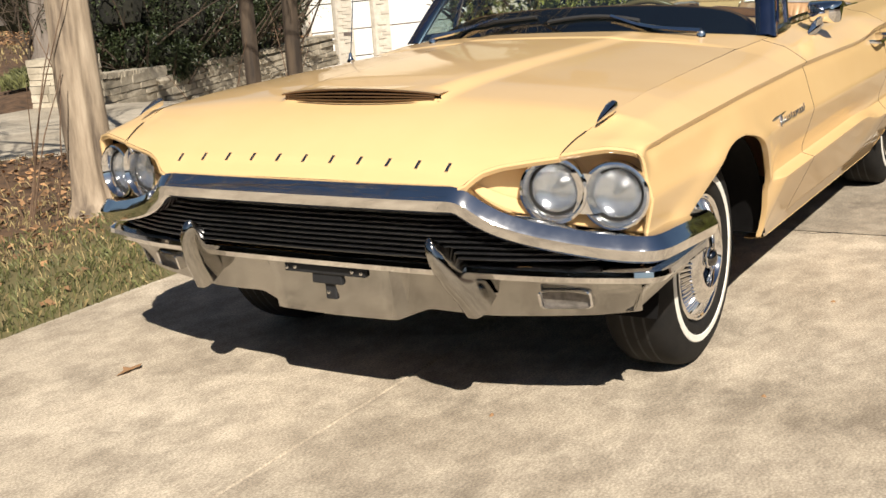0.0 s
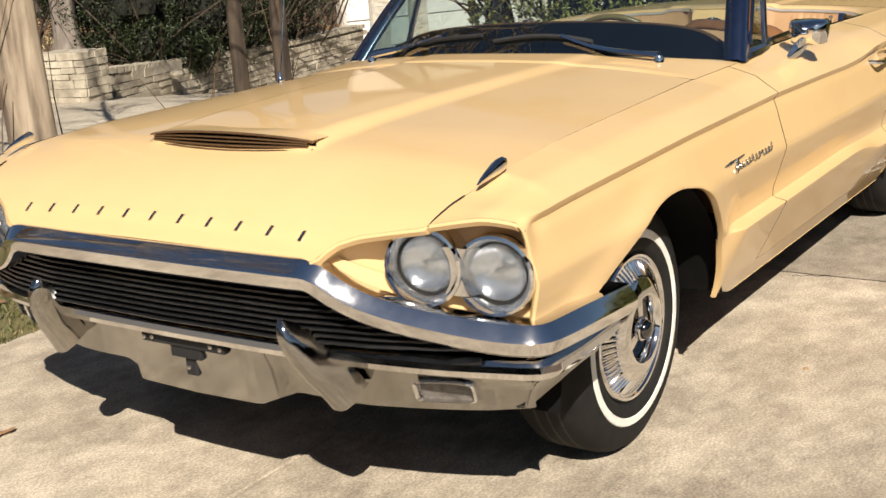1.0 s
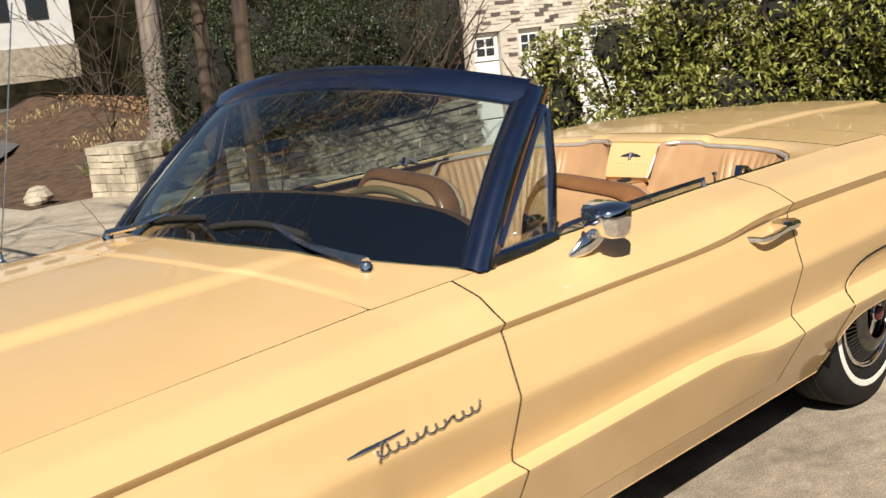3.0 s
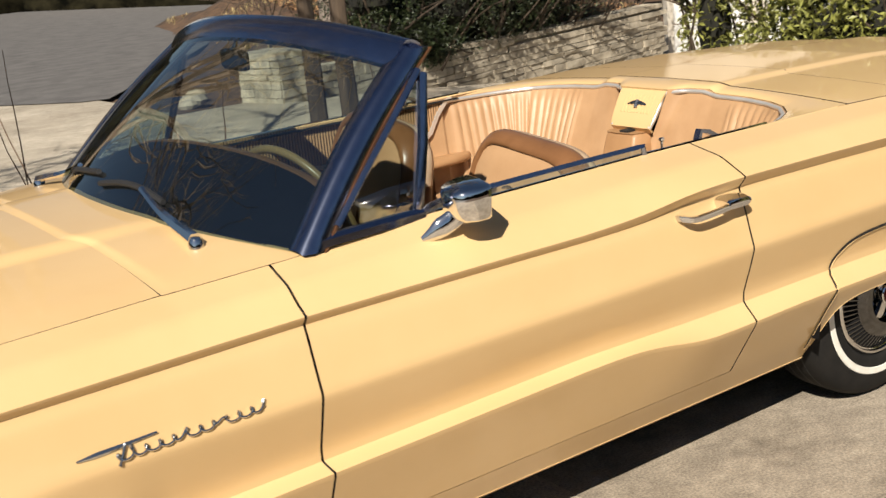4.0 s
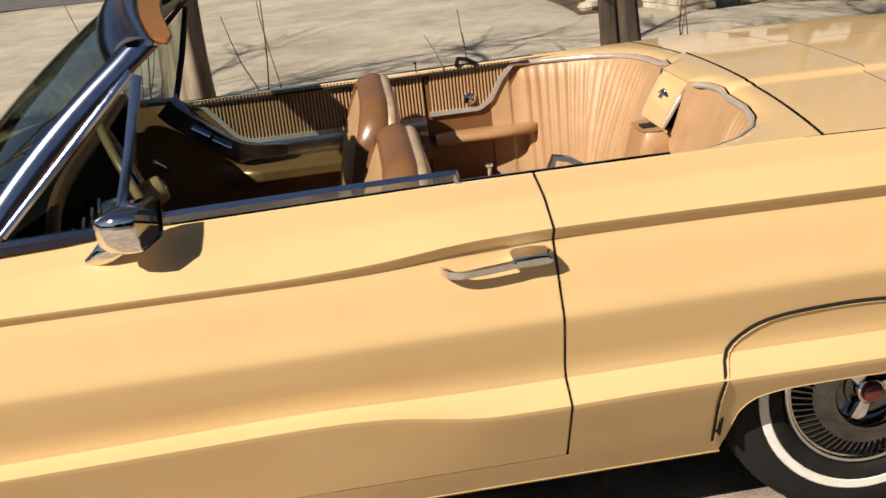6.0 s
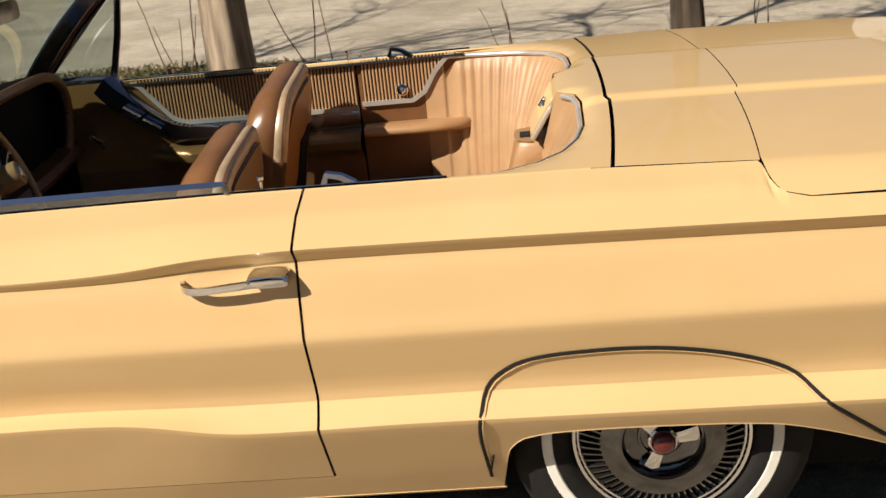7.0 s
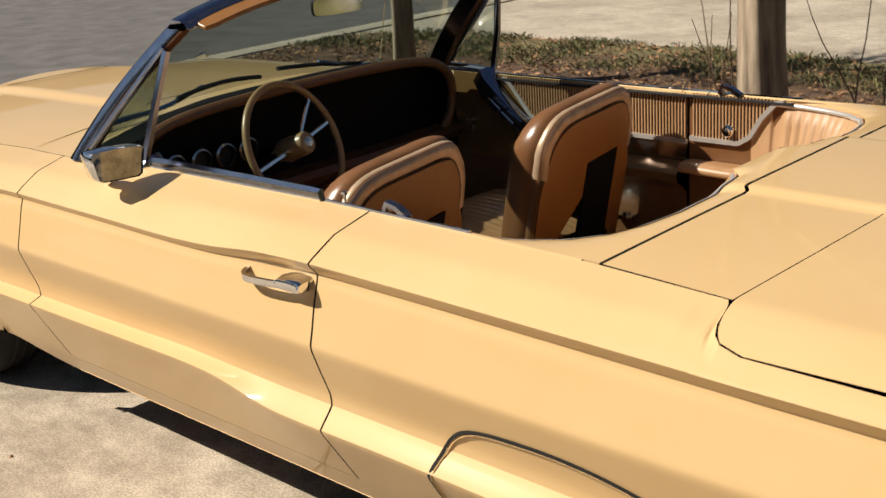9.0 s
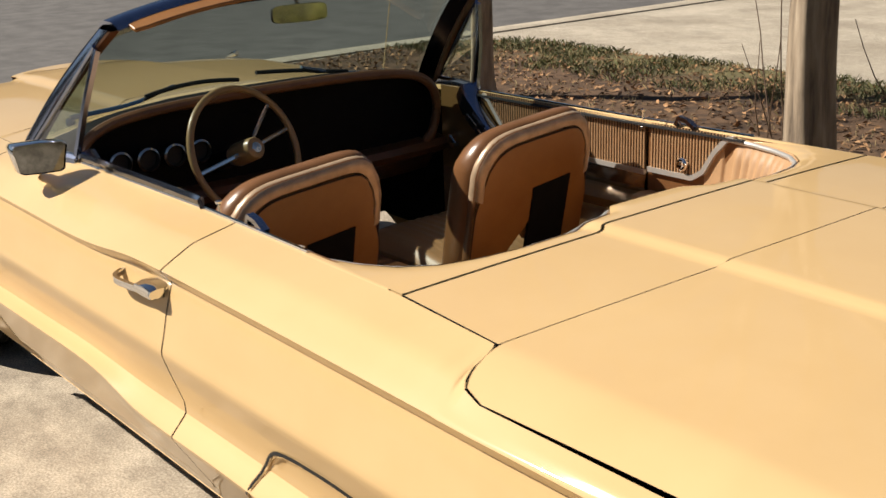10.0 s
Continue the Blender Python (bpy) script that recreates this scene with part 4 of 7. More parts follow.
shield = empty("windshield", car)
P = [[ws_point(q, u) for q in np.linspace(-0.985, 0.985, 41)] for u in np.linspace(0.0, 0.985, 16)]
pane = obj("windshield_glass", *grid(P), GLASS, shield, "tinted curved windshield glass")
head = np.array([ws_point(q, 1.0) for q in np.linspace(1.0, -1.0, 49)])
v, f = sweep(head, [(0.040, -0.046), (0.050, -0.042), (0.046, -0.026), (0.022, 0.010), (0.000, 0.022), (-0.026, 0.018), (-0.046, 0.008), (-0.052, -0.006), (-0.040, -0.014), (-0.010, -0.016)])
obj("header_frame", v, f, STEEL_SKY, shield, "polished dark windshield header", sharp=45)
for sgn in (-1, 1):
    pil = np.array([ws_point(sgn * 1.0, u) for u in np.linspace(-0.01, 1.0, 16)])
    rows = []
    for p in pil:
        o = np.array((0, sgn, 0))
        n = np.array((-0.62, 0, 0.78))
        r = np.array((0.78, 0, 0.62)) * 0
        back = np.array((1.0, 0.0, 0.0))
        rows.append([p - o * 0.046 + n * 0.003, p - o * 0.036 + n * 0.011, p + o * 0.004 + n * 0.012, p + o * 0.018 + n * 0.002, p + o * 0.022 + back * 0.022, p + o * 0.016 + back * 0.050, p - o * 0.010 + back * 0.050, p - o * 0.030 + back * 0.014])
    obj("windshield_pillar", *grid(rows, closed=True), STEEL_SKY, shield, "polished windshield pillar", sharp=40)
    rows = [[p + np.array((0.052, sgn * 0.018, -0.004)), p + np.array((0.062, sgn * 0.014, -0.004)), p + np.array((0.064, -sgn * 0.012, -0.004)), p + np.array((0.050, -sgn * 0.012, -0.004))] for p in pil]
    obj("pillar_seal", *grid(rows, closed=True), LEATHER_DK, shield)
    # vent window
    vent = empty("vent_window", car)
    top = np.array((1.352, sgn * 0.682, 1.240))
    base = np.array((1.262, sgn * 0.742, 0.932))
    frnt = np.array((1.015, sgn * 0.768, 0.938))
    obj("vent_post", *sweep([base, base * 0.5 + top * 0.5 + (0.004, sgn * 0.006, 0), top], [(0.007, 0.010), (0.009, 0), (0.007, -0.010), (-0.007, -0.010), (-0.009, 0), (-0.007, 0.010)], up=(1, 0, 0)), STEEL_SKY, vent)
    obj("vent_sill", *sweep([frnt + (-0.03, 0, -0.004), frnt * 0.5 + base * 0.5 + (0, sgn * 0.006, 0.0), base + (0.012, 0, 0.0)], [(0.012, 0.004), (0.004, 0.013), (-0.010, 0.013), (-0.012, -0.012), (0.014, -0.012)]), STEEL_SKY, vent)
    obj("vent_slope", *tube([frnt + (0.02, 0, 0.02), top + (-0.01, 0, 0.008)], 0.009, 8), STEEL_SKY, vent)
    g = obj("vent_glass", [frnt + (0.02, 0, 0.015), base, top], [(0, 1, 2)], GLASS, vent, smooth=False)
    g.visible_shadow = False
    # sun visor
    rows = []
    for u in np.linspace(0, 1, 5):
        row = []
        for q in np.linspace(0.10, 0.92, 16):
            h = ws_point(sgn * q, 1.0)
            edge = 0.018 * (1 - min(1, min(q - 0.10, 0.92 - q) / 0.08)) ** 2
            row.append(h + np.array((0.030 + u * (0.075 - edge), 0, -0.008 - u * 0.016)))
        rows.append(row)
    obj("sun_visor", *grid(rows), SHELL, car, "tan padded sun visor", thick=0.012, bevel=0.004)
    # wiper
    wp = empty("wiper", car)
    py = sgn * 0.565
    px = 0.792
    pz = float(hood_z(px, py)) + 0.006
    obj("wiper_pivot", *[([(p[0] + px, p[1] + py, p[2] + pz) for p in q[0]], q[1]) for q in [lathe([(0.017, -0.006), (0.017, 0.008), (0.012, 0.018), (0.001, 0.021)], 18, "z")]][0], CHROME, wp)
    qa, qb = (-0.48, -0.02) if sgn < 0 else (0.62, 0.16)
    arm = smooth_path([(px, py, pz + 0.016), ws_point(qa * 1.0 + 0.02, 0.03, 0.012), ws_point(qa * 0.55 + qb * 0.45, 0.10, 0.014)] if sgn < 0 else [(px, py, pz + 0.016), ws_point(0.58, 0.05, 0.012), ws_point(0.38, 0.11, 0.014)], 12)
    obj("wiper_arm", *sweep(arm, [(0.008, 0), (0.004, 0.006), (-0.004, 0.006), (-0.008, 0), (0, -0.004)], scales=np.linspace(2.1, 1.1, 12)), CHROME, wp)
    bl = [ws_point(q, 0.075 + 0.035 * math.sin(math.pi * k), 0.008) for k, q in zip(np.linspace(0, 1, 14), np.linspace(-0.42, 0.06, 14))] if sgn < 0 else [ws_point(q, 0.075 + 0.045 * k, 0.008) for k, q in zip(np.linspace(0, 1, 14), np.linspace(0.62, 0.14, 14))]
    obj("wiper_blade", *tube(bl, 0.008, 6), BLACK, wp)

# rear-view mirror, its face to the back
rv = empty("rear_view_mirror", car)
rows = []
for x, k in ((1.215, 0.6), (1.222, 0.95), (1.232, 1.0), (1.238, 0.97)):
    rows.append([(x + 0.010 * np.sign(c) * abs(c) ** 0.4 * k, 0.045 + 0.098 * k * np.sign(c) * abs(c) ** 0.4, 1.262 + 0.029 * k * np.sign(s) * abs(s) ** 0.4) for c, s in ((math.cos(t), math.sin(t)) for t in np.linspace(0, 2 * math.pi, 32, endpoint=False))])
v, f = grid(rows, closed=True)
f.append(tuple(range(32)))
obj("mirror_back", v, f, BLACK, rv)
v, f = grid([rows[-1], [(1.238, 0.045, 1.262)] * 32], closed=True)
obj("mirror_face", v, f, CHROME, rv, smooth=False)
obj("mirror_stem", *tube([(1.225, 0.045, 1.285), (1.245, 0.02, 1.33), (1.262, 0.0, 1.35)], 0.006), CHROME_DULL, rv)

# door mirror
dm = empty("door_mirror", car)
def mirror_loop(x, k, dz=0.0):
    out = []
    for y, z in ((-0.070, 0.030), (-0.062, 0.040), (0.0, 0.043), (0.062, 0.040), (0.070, 0.030), (0.058, -0.036), (0.048, -0.043), (0.0, -0.044), (-0.048, -0.043), (-0.058, -0.036)):
        out.append((x + 0.28 * (y * k) , -0.872 + y * k, 0.972 + dz + z * k))
    return out
v, f = grid([mirror_loop(x, k, dz) for x, k, dz in ((1.250, 0.15, 0.006), (1.254, 0.48, 0.006), (1.264, 0.72, 0.004), (1.284, 0.90, 0.001), (1.312, 0.98, 0), (1.345, 1.0, 0), (1.349, 0.97, 0))], closed=True)
f.append(tuple(range(10)))
obj("mirror_shell", v, f, CHROME, dm, "chrome door mirror housing", sharp=70)
v, f = grid([mirror_loop(1.349, 0.97), mirror_loop(1.343, 0.93), [(1.343, -0.872, 0.972)] * 10], closed=True)
obj("mirror_face", v, f, mat("dark_mirror_glass", (0.30, 0.30, 0.30), 0.05, 1.0, vary=0.5, scale=30.0), dm, smooth=False)
foot = smooth_path([(1.205, -0.836, 0.897), (1.235, -0.846, 0.906), (1.280, -0.860, 0.928), (1.305, -0.868, 0.950)], 10)
obj("mirror_foot", *sweep(foot, [(0.012, 0.0), (0.008, 0.020), (0, 0.026), (-0.008, 0.020), (-0.012, 0.0), (-0.006, -0.012), (0.006, -0.012)], scales=np.interp(np.linspace(0, 1, 10), [0, 0.4, 1], [0.35, 1.2, 1.15])), CHROME, dm, sharp=50)

# door handles
for sgn in (-1, 1):
    dh = empty("door_handle", car)
    Y = lambda y: sgn * abs(y)
    ya = abs(on_side(2.03, 0.806)[1])
    grip = smooth_path([(1.912, Y(ya - 0.004), 0.800), (1.918, Y(ya + 0.016), 0.800), (1.930, Y(ya + 0.034), 0.797), (1.955, Y(ya + 0.043), 0.796), (2.04, Y(ya + 0.044), 0.801), (2.075, Y(ya + 0.042), 0.804)], 24)
    obj("handle_grip", *sweep(grip, [(0.006, 0), (0.005, 0.008), (-0.005, 0.008), (-0.006, 0), (-0.005, -0.007), (0.005, -0.007)]), CHROME, dh, sharp=50)
    rows = []
    for x, k in ((2.058, 0.6), (2.066, 0.9), (2.10, 1.0), (2.132, 0.92), (2.140, 0.6)):
        rows.append([(x, Y(ya + o), 0.806 + z * k) for o, z in ((-0.012, 0.018), (0.030, 0.018), (0.046, 0.012), (0.050, 0.0), (0.046, -0.012), (0.030, -0.018), (-0.012, -0.018))])
    v, f = grid(rows)
    f += [tuple(range(7)), tuple(28 + k for k in range(7))[::-1]]
    obj("handle_base", v, f, CHROME, dh, sharp=45)
    v, f = lathe([(0.001, 0.016), (0.009, 0.014), (0.011, 0.006), (0.011, -0.004)], 16, "y")
    obj("key_lock", [(p[0] + 2.088, Y(ya + 0.0 + p[1]), p[2] + 0.752) for p in v], f, CHROME, dh)

# driver's window, wound almost down, with a bright edge
dg = empty("door_glass", car)
line = np.r_[smooth_path([(1.275, -0.742, 0.930), (1.30, -0.742, 0.946), (1.36, -0.741, 0.951), (1.7, -0.738, 0.954), (1.985, -0.735, 0.954)], 30), [(1.988, -0.735, 0.93)]]
obj("glass_edge", *sweep(line, [(0.006, 0.006), (0.006, -0.006), (-0.006, -0.006), (-0.006, 0.006)], up=(0, 0.3, 1)), STEEL_SKY, dg, "bright window edge strip")
g = obj("glass_pane", [p for q in line[:-1] for p in (q, (q[0], q[1], 0.90))], [(2 * k, 2 * k + 2, 2 * k + 3, 2 * k + 1) for k in range(len(line) - 2)], GLASS, dg)
g.visible_shadow = False
for x in (2.061,):
    v, f = lathe([(0.007, -0.03), (0.0035, -0.02), (0.0035, 0.014), (0.008, 0.018), (0.008, 0.024), (0.001, 0.026)], 10, "z")
    both("lock_knob", [(p[0] + x, p[1] - 0.728, p[2] + 0.937) for p in v], f, CHROME, car)
v, f = sweep([(2.195, -0.728, 0.930), (2.205, -0.728, 0.955), (2.235, -0.728, 0.948), (2.265, -0.728, 0.930)], [(0.010, 0.006), (-0.010, 0.006), (-0.010, -0.006), (0.010, -0.006)])
both("top_latch", v, f, STEEL_SKY, car)

# bright strips along the top of the doors and round the cockpit
for sgn in (-1, 1):
    p = [(x, sgn * (float(interp(x, T_YG)) - 0.010), float(interp(x, T_ZG)) + 0.004) for x in np.linspace(1.28, 2.46, 30)]
    obj("belt_strip", *sweep(p, [(0.004, -0.004), (0.003, 0.002), (-0.003, 0.002), (-0.004, -0.004)]), CHROME, car)
    p = [(x, sgn * (float(interp(x, T_YG)) - 0.028), float(interp(x, T_ZG)) - 0.008) for x in np.linspace(1.28, 2.44, 30)]
    obj("window_slot", *sweep(p, [(0.009, -0.006), (0.009, 0.0), (-0.009, 0.0), (-0.009, -0.006)]), BLACK, car)
    ys = np.r_[np.linspace(0.742, 0.66, 14), np.linspace(0.65, 0.13, 36), np.linspace(0.125, 0.100, 3)]
    p = [(open_x(y) - 0.010, sgn * (y - 0.006 * (y > 0.6)), float(deck_z(open_x(y), y)) - 0.021) for y in ys]
    p = np.array(p)
    q = [(2.715, sgn * 0.100, 0.935), (2.690, sgn * 0.098, 0.90), (2.665, sgn * 0.094, 0.86), (2.645, sgn * 0.088, 0.828)]
    obj("seat_moulding", *tube(smooth_path(np.r_[p[:-3:2], q], 120), 0.0075, 8), BRIGHT, car, sharp=70)

# divider panel between the rear seat backs, with a small winged badge
rows = []
for u, (x, z) in zip(np.linspace(0, 1, 8), ((2.745, 0.954), (2.725, 0.946), (2.708, 0.930), (2.69, 0.905), (2.672, 0.878), (2.655, 0.850), (2.645, 0.830), (2.66, 0.815))):
    rows.append([(x, y, z) for y in np.linspace(-0.112 + 0.022 * u, 0.112 - 0.022 * u, 9)])
dv = obj("seat_divider", *grid(rows), PAINT, car, "pale yellow panel between the rear seats", thick=0.006)
for k in range(9):
    y = -0.066 + 0.0165 * k
    obj("divider_rib", *sweep([(2.704, y, 0.929), (2.686, y * 0.98, 0.904), (2.666, y * 0.95, 0.874)], [(0.005, 0), (0.003, 0.005), (-0.003, 0.005), (-0.005, 0)], up=(-0.8, 0, 0.6)), PAINT, dv)
wing = [(2.679, y, 0.903 + 0.006 * math.cos(y * 40)) for y in np.linspace(-0.045, 0.045, 15)]
obj("winged_badge", *join(sweep(wing, [(0.007, 0), (0, 0.003), (-0.007, 0), (0, -0.003)], up=(-0.8, 0, 0.6), scales=np.interp(np.linspace(0, 1, 15), [0, 0.2, 0.5, 0.8, 1], [0.3, 0.8, 1, 0.8, 0.3])), tube([(2.670, 0, 0.892), (2.686, 0, 0.915)], 0.007)), CHROME_DULL, dv)

# ---- interior ----
def rear_back(sgn):
    """Half of the rear seat: it fills the opening from the divider round to the side, pleated in its outer part."""
    ys = np.r_[np.linspace(0.118, 0.60, 40), np.linspace(0.61, 0.742, 30)]
    line = np.array([(open_x(y) - 0.006, y, float(deck_z(open_x(y), y)) - 0.012) for y in ys] + [(x, 0.735, 0.922) for x in np.linspace(2.37, 2.30, 6)])
    arc = np.r_[0, np.cumsum(np.linalg.norm(np.diff(line, axis=0), axis=1))]
    n = 170
    S = np.linspace(0, arc[-1], n)
    top = np.stack([np.interp(S, arc, line[:, k]) for k in range(3)], -1)
    q = np.arange(n)
    G = np.exp(-0.5 * ((q[:, None] - q[None]) / 3.0) ** 2)
    G /= G.sum(1, keepdims=True)
    tang = np.gradient(G @ top, axis=0)
    inward = np.stack([-np.abs(tang[:, 1]), -np.abs(tang[:, 0]), 0 * S], -1)
    inward /= np.linalg.norm(inward, axis=1, keepdims=True)
    lean = np.interp(S, [0, 0.5, 0.75, arc[-1]], [0.17, 0.17, 0.10, 0.012])
    rows = []
    for u in np.linspace(0, 1, 26):
        z = 0.46 + (top[:, 2] - 0.46) * u
        base = top + inward * (lean * (1 - u))[:, None]
        belly = 0.026 * math.sin(math.pi * u ** 0.9) * np.interp(S, [0, 0.06, 0.6, 0.8, arc[-1]], [0.3, 1, 0.8, 0.3, 0.0])
        k = bell(S, 0.27, 0.84, 0.02) * bell(u, 0.04, 0.90, 0.06)
        pleat = 0.0105 * np.abs(np.sin(np.pi * S / 0.034)) ** 0.6 * k
        p = base + inward * (belly + pleat)[:, None]
        p[:, 2] = z
        rows.append([(a, sgn * b, c) for a, b, c in p])
    return grid(rows)


rear = empty("rear_seat", car)
for sgn in (-1, 1):
    obj("seat_back", *rear_back(sgn), LEATHER_LT, rear, "pleated tan vinyl rear seat back", sharp=60)
rows = []
for u in np.linspace(0, 1, 14):
    x = 2.62 - 0.52 * u
    rows.append([(x + (0.02 if u > 0.9 else 0), y, 0.50 + 0.035 * math.sin(math.pi * min(1, 0.15 + 0.8 * (1 - u))) - (0.10 if u == 1 else 0) - 0.02 * bell(abs(y), -1, 0.06, 0.06) + 0.004 * abs(math.sin(math.pi * y / 0.034))) for y in np.linspace(-0.62, 0.62, 150)])
obj("seat_cushion", *grid(rows), LEATHER, rear, sharp=60)
# folded centre armrest
rows = [[(2.565 + x, 0.012 + y * k, z) for y, x in ((-0.085, 0.05), (-0.088, 0.0), (-0.07, -0.03), (0, -0.036), (0.07, -0.03), (0.088, 0.0), (0.085, 0.05))] for z, k in ((0.58, 0.98), (0.60, 1.0), (0.76, 1.0), (0.80, 0.96), (0.815, 0.85))]
v, f = grid([[(x + (z - 0.58) * 0.30, y, z) for x, y, z in r] for r in rows])
f.append(tuple(28 + k for k in range(7)))
obj("centre_armrest", v, f, LEATHER, rear, "folded grey-tan centre armrest", sharp=50, bevel=0.006)
v, f = box(2.61, 2.645, -0.02, 0.02, 0.812, 0.822)
obj("armrest_latch", v, f, BLACK, rear, smooth=False)

# side trim
for sgn in (-1, 1):
    y0 = 0.728
    tr = empty("door_trim", car)

    def ribbed(name, x0, x1, low, top, pitch=0.0115):
        n = int((x1 - x0) / pitch)
        V, F, M = [], [], []
        for k in range(n):
            xa, xb = x0 + (x1 - x0) * k / n, x0 + (x1 - x0) * (k + 1) / n
            w = xb - xa
            base = len(V)
            for xx, dy in ((xa, 0.0), (xa + 0.30 * w, 0.0), (xa + 0.38 * w, 0.0045), (xa + 0.65 * w, 0.0058), (xa + 0.92 * w, 0.0045), (xb, 0.0)):
                zl = low(xx)
                V += [(xx, sgn * (y0 - dy), zl), (xx, sgn * (y0 - dy), top(xx))]
            for j in range(5):
                a = base + 2 * j
                F.append((a, a + 2, a + 3, a + 1) if sgn > 0 else (a + 1, a + 3, a + 2, a))
                # groove faces take the darker brown, shade between ribs put into colour
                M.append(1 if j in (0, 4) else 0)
        return obj(name, V, F, None, tr, "ribbed tan vinyl panel", mats=[LEATHER_LT, RIB_SHADE], findex=M, sharp=70)

    topz = lambda x: 0.927
    lowd = lambda x: float(interp(x, [(1.30, 0.925), (1.345, 0.915), (1.40, 0.85), (1.45, 0.79), (1.49, 0.776), (2.08, 0.772)]))
    lowq = lambda x: float(interp(x, [(2.09, 0.785), (2.26, 0.785), (2.30, 0.81), (2.34, 0.875), (2.385, 0.922), (2.42, 0.926)]))
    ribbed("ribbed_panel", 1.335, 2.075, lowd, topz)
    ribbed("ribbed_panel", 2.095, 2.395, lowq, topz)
    for xs, fn in ((np.linspace(1.32, 2.075, 50), lowd), (np.linspace(2.09, 2.41, 36), lowq)):
        obj("trim_moulding", *sweep([(x, sgn * (y0 - 0.004), fn(x) - 0.004) for x in xs], [(0.007, 0.007), (0.009, 0.0), (0.007, -0.008), (-0.006, -0.008), (-0.006, 0.007)] if sgn < 0 else [(0.006, 0.007), (0.006, -0.008), (-0.007, -0.008), (-0.009, 0.0), (-0.007, 0.007)]), BRIGHT, tr)
    # lower panel with a bright band and a padded armrest
    prof = [(0.0, 0.927, 0), (0.0, 0.77, 0), (0.004, 0.755, 1), (0.010, 0.72, 1), (0.004, 0.700, 1), (0.050, 0.690, 2), (0.070, 0.672, 2), (0.068, 0.645, 2), (0.030, 0.622, 2), (0.010, 0.60, 2), (0.008, 0.50, 2), (0.010, 0.30, 2)]
    V, F, M = [], [], []
    xs = np.linspace(1.08, 2.078, 40)
    for x in xs:
        k = bell(x, 1.50, 3, 0.18)
        for d, z, m in prof:
            zz = z if z > 0.76 or z < 0.55 else z + (1 - k) * 0.0
            V.append((x, sgn * (y0 + 0.003 - d * k - 0.004 * (1 - k)), zz))
    m = len(prof)
    for i in range(len(xs) - 1):
        for j in range(m - 1):
            F.append((i * m + j, (i + 1) * m + j, (i + 1) * m + j + 1, i * m + j + 1))
            fr = xs[i] < 1.42
            # below the armrest the footwell's shade is put into a darker brown
            M.append(3 if j >= 8 else 2 if fr else prof[j + 1][2] if prof[j + 1][2] else 2)
    obj("door_panel", V, F, None, tr, "tan moulded door panel and armrest", mats=[LEATHER, CHROME_DULL, GOLD, ROLL_DK], findex=M, sharp=50)
    # slanting dark control housing with bright keys, ahead of the armrest
    pth = smooth_path([(1.235, sgn * (y0 - 0.010), 0.925), (1.275, sgn * (y0 - 0.024), 0.880), (1.37, sgn * (y0 - 0.034), 0.805), (1.46, sgn * (y0 - 0.034), 0.752), (1.60, sgn * (y0 - 0.022), 0.735)], 18)
    obj("control_housing", *sweep(pth, [(0.030, 0.036), (0.0, 0.046), (-0.030, 0.036), (-0.030, -0.036), (0.030, -0.036)] if sgn > 0 else [(0.030, 0.036), (0.0, 0.046), (-0.030, 0.036), (-0.030, -0.036), (0.030, -0.036)], scales=np.linspace(1.0, 0.45, 18)), STEEL_SKY, tr, "dark polished control housing", sharp=45)
    for du in (0, 1):
        a = pth[5 + 3 * du]
        obj("control_key", *tube([a + np.array((-0.02, -sgn * 0.040, 0.014)), a + np.array((0.035, -sgn * 0.044, -0.022))], 0.007), CHROME, tr)
    obj("vent_crank", *join(tube([(1.165, sgn * (y0 + 0.0), 0.752), (1.165, sgn * (y0 - 0.035), 0.752)], 0.010), tube([(1.165, sgn * (y0 - 0.034), 0.752), (1.205, sgn * (y0 - 0.038), 0.725)], 0.006), tube([(1.205, sgn * (y0 - 0.03), 0.725), (1.205, sgn * (y0 - 0.062), 0.725)], 0.009)), CHROME, tr)
    # rear side panel, its armrest and the round knob
    qp = empty("quarter_trim", car)
    V, F = grid([[(x, sgn * (y0 + 0.004), z) for z in (0.30, 0.5, 0.7, 0.785, 0.927)] for x in np.linspace(2.082, 2.72, 12)])
    obj("quarter_panel", V, F, ROLL, qp, thick=0.004)
    rows = []
    for x, w in ((2.095, 0.085), (2.16, 0.092), (2.26, 0.098), (2.34, 0.094), (2.41, 0.078), (2.455, 0.045), (2.475, 0.010)):
        rows.append([(x, sgn * (y0 - a * w), 0.60 + z) for a, z in ((0.0, 0.113), (0.5, 0.118), (0.90, 0.114), (0.98, 0.106), (1.0, 0.098), (0.96, 0.088), (0.7, 0.080), (0.0, 0.070))])
    v, f = grid(rows)
    f.append(tuple(range(8)))
    obj("rear_armrest", v, f, LEATHER, qp, "padded tan rear armrest", sharp=60)
    v, f = lathe([(0.020, 0.0), (0.020, 0.010), (0.016, 0.014), (0.013, 0.010), (0.010, 0.022), (0.001, 0.024)], 20, "y")
    obj("knob", [(p[0] + 2.228, sgn * (y0 - 0.004 - p[1]), p[2] + 0.818) for p in v], f, CHROME, qp)

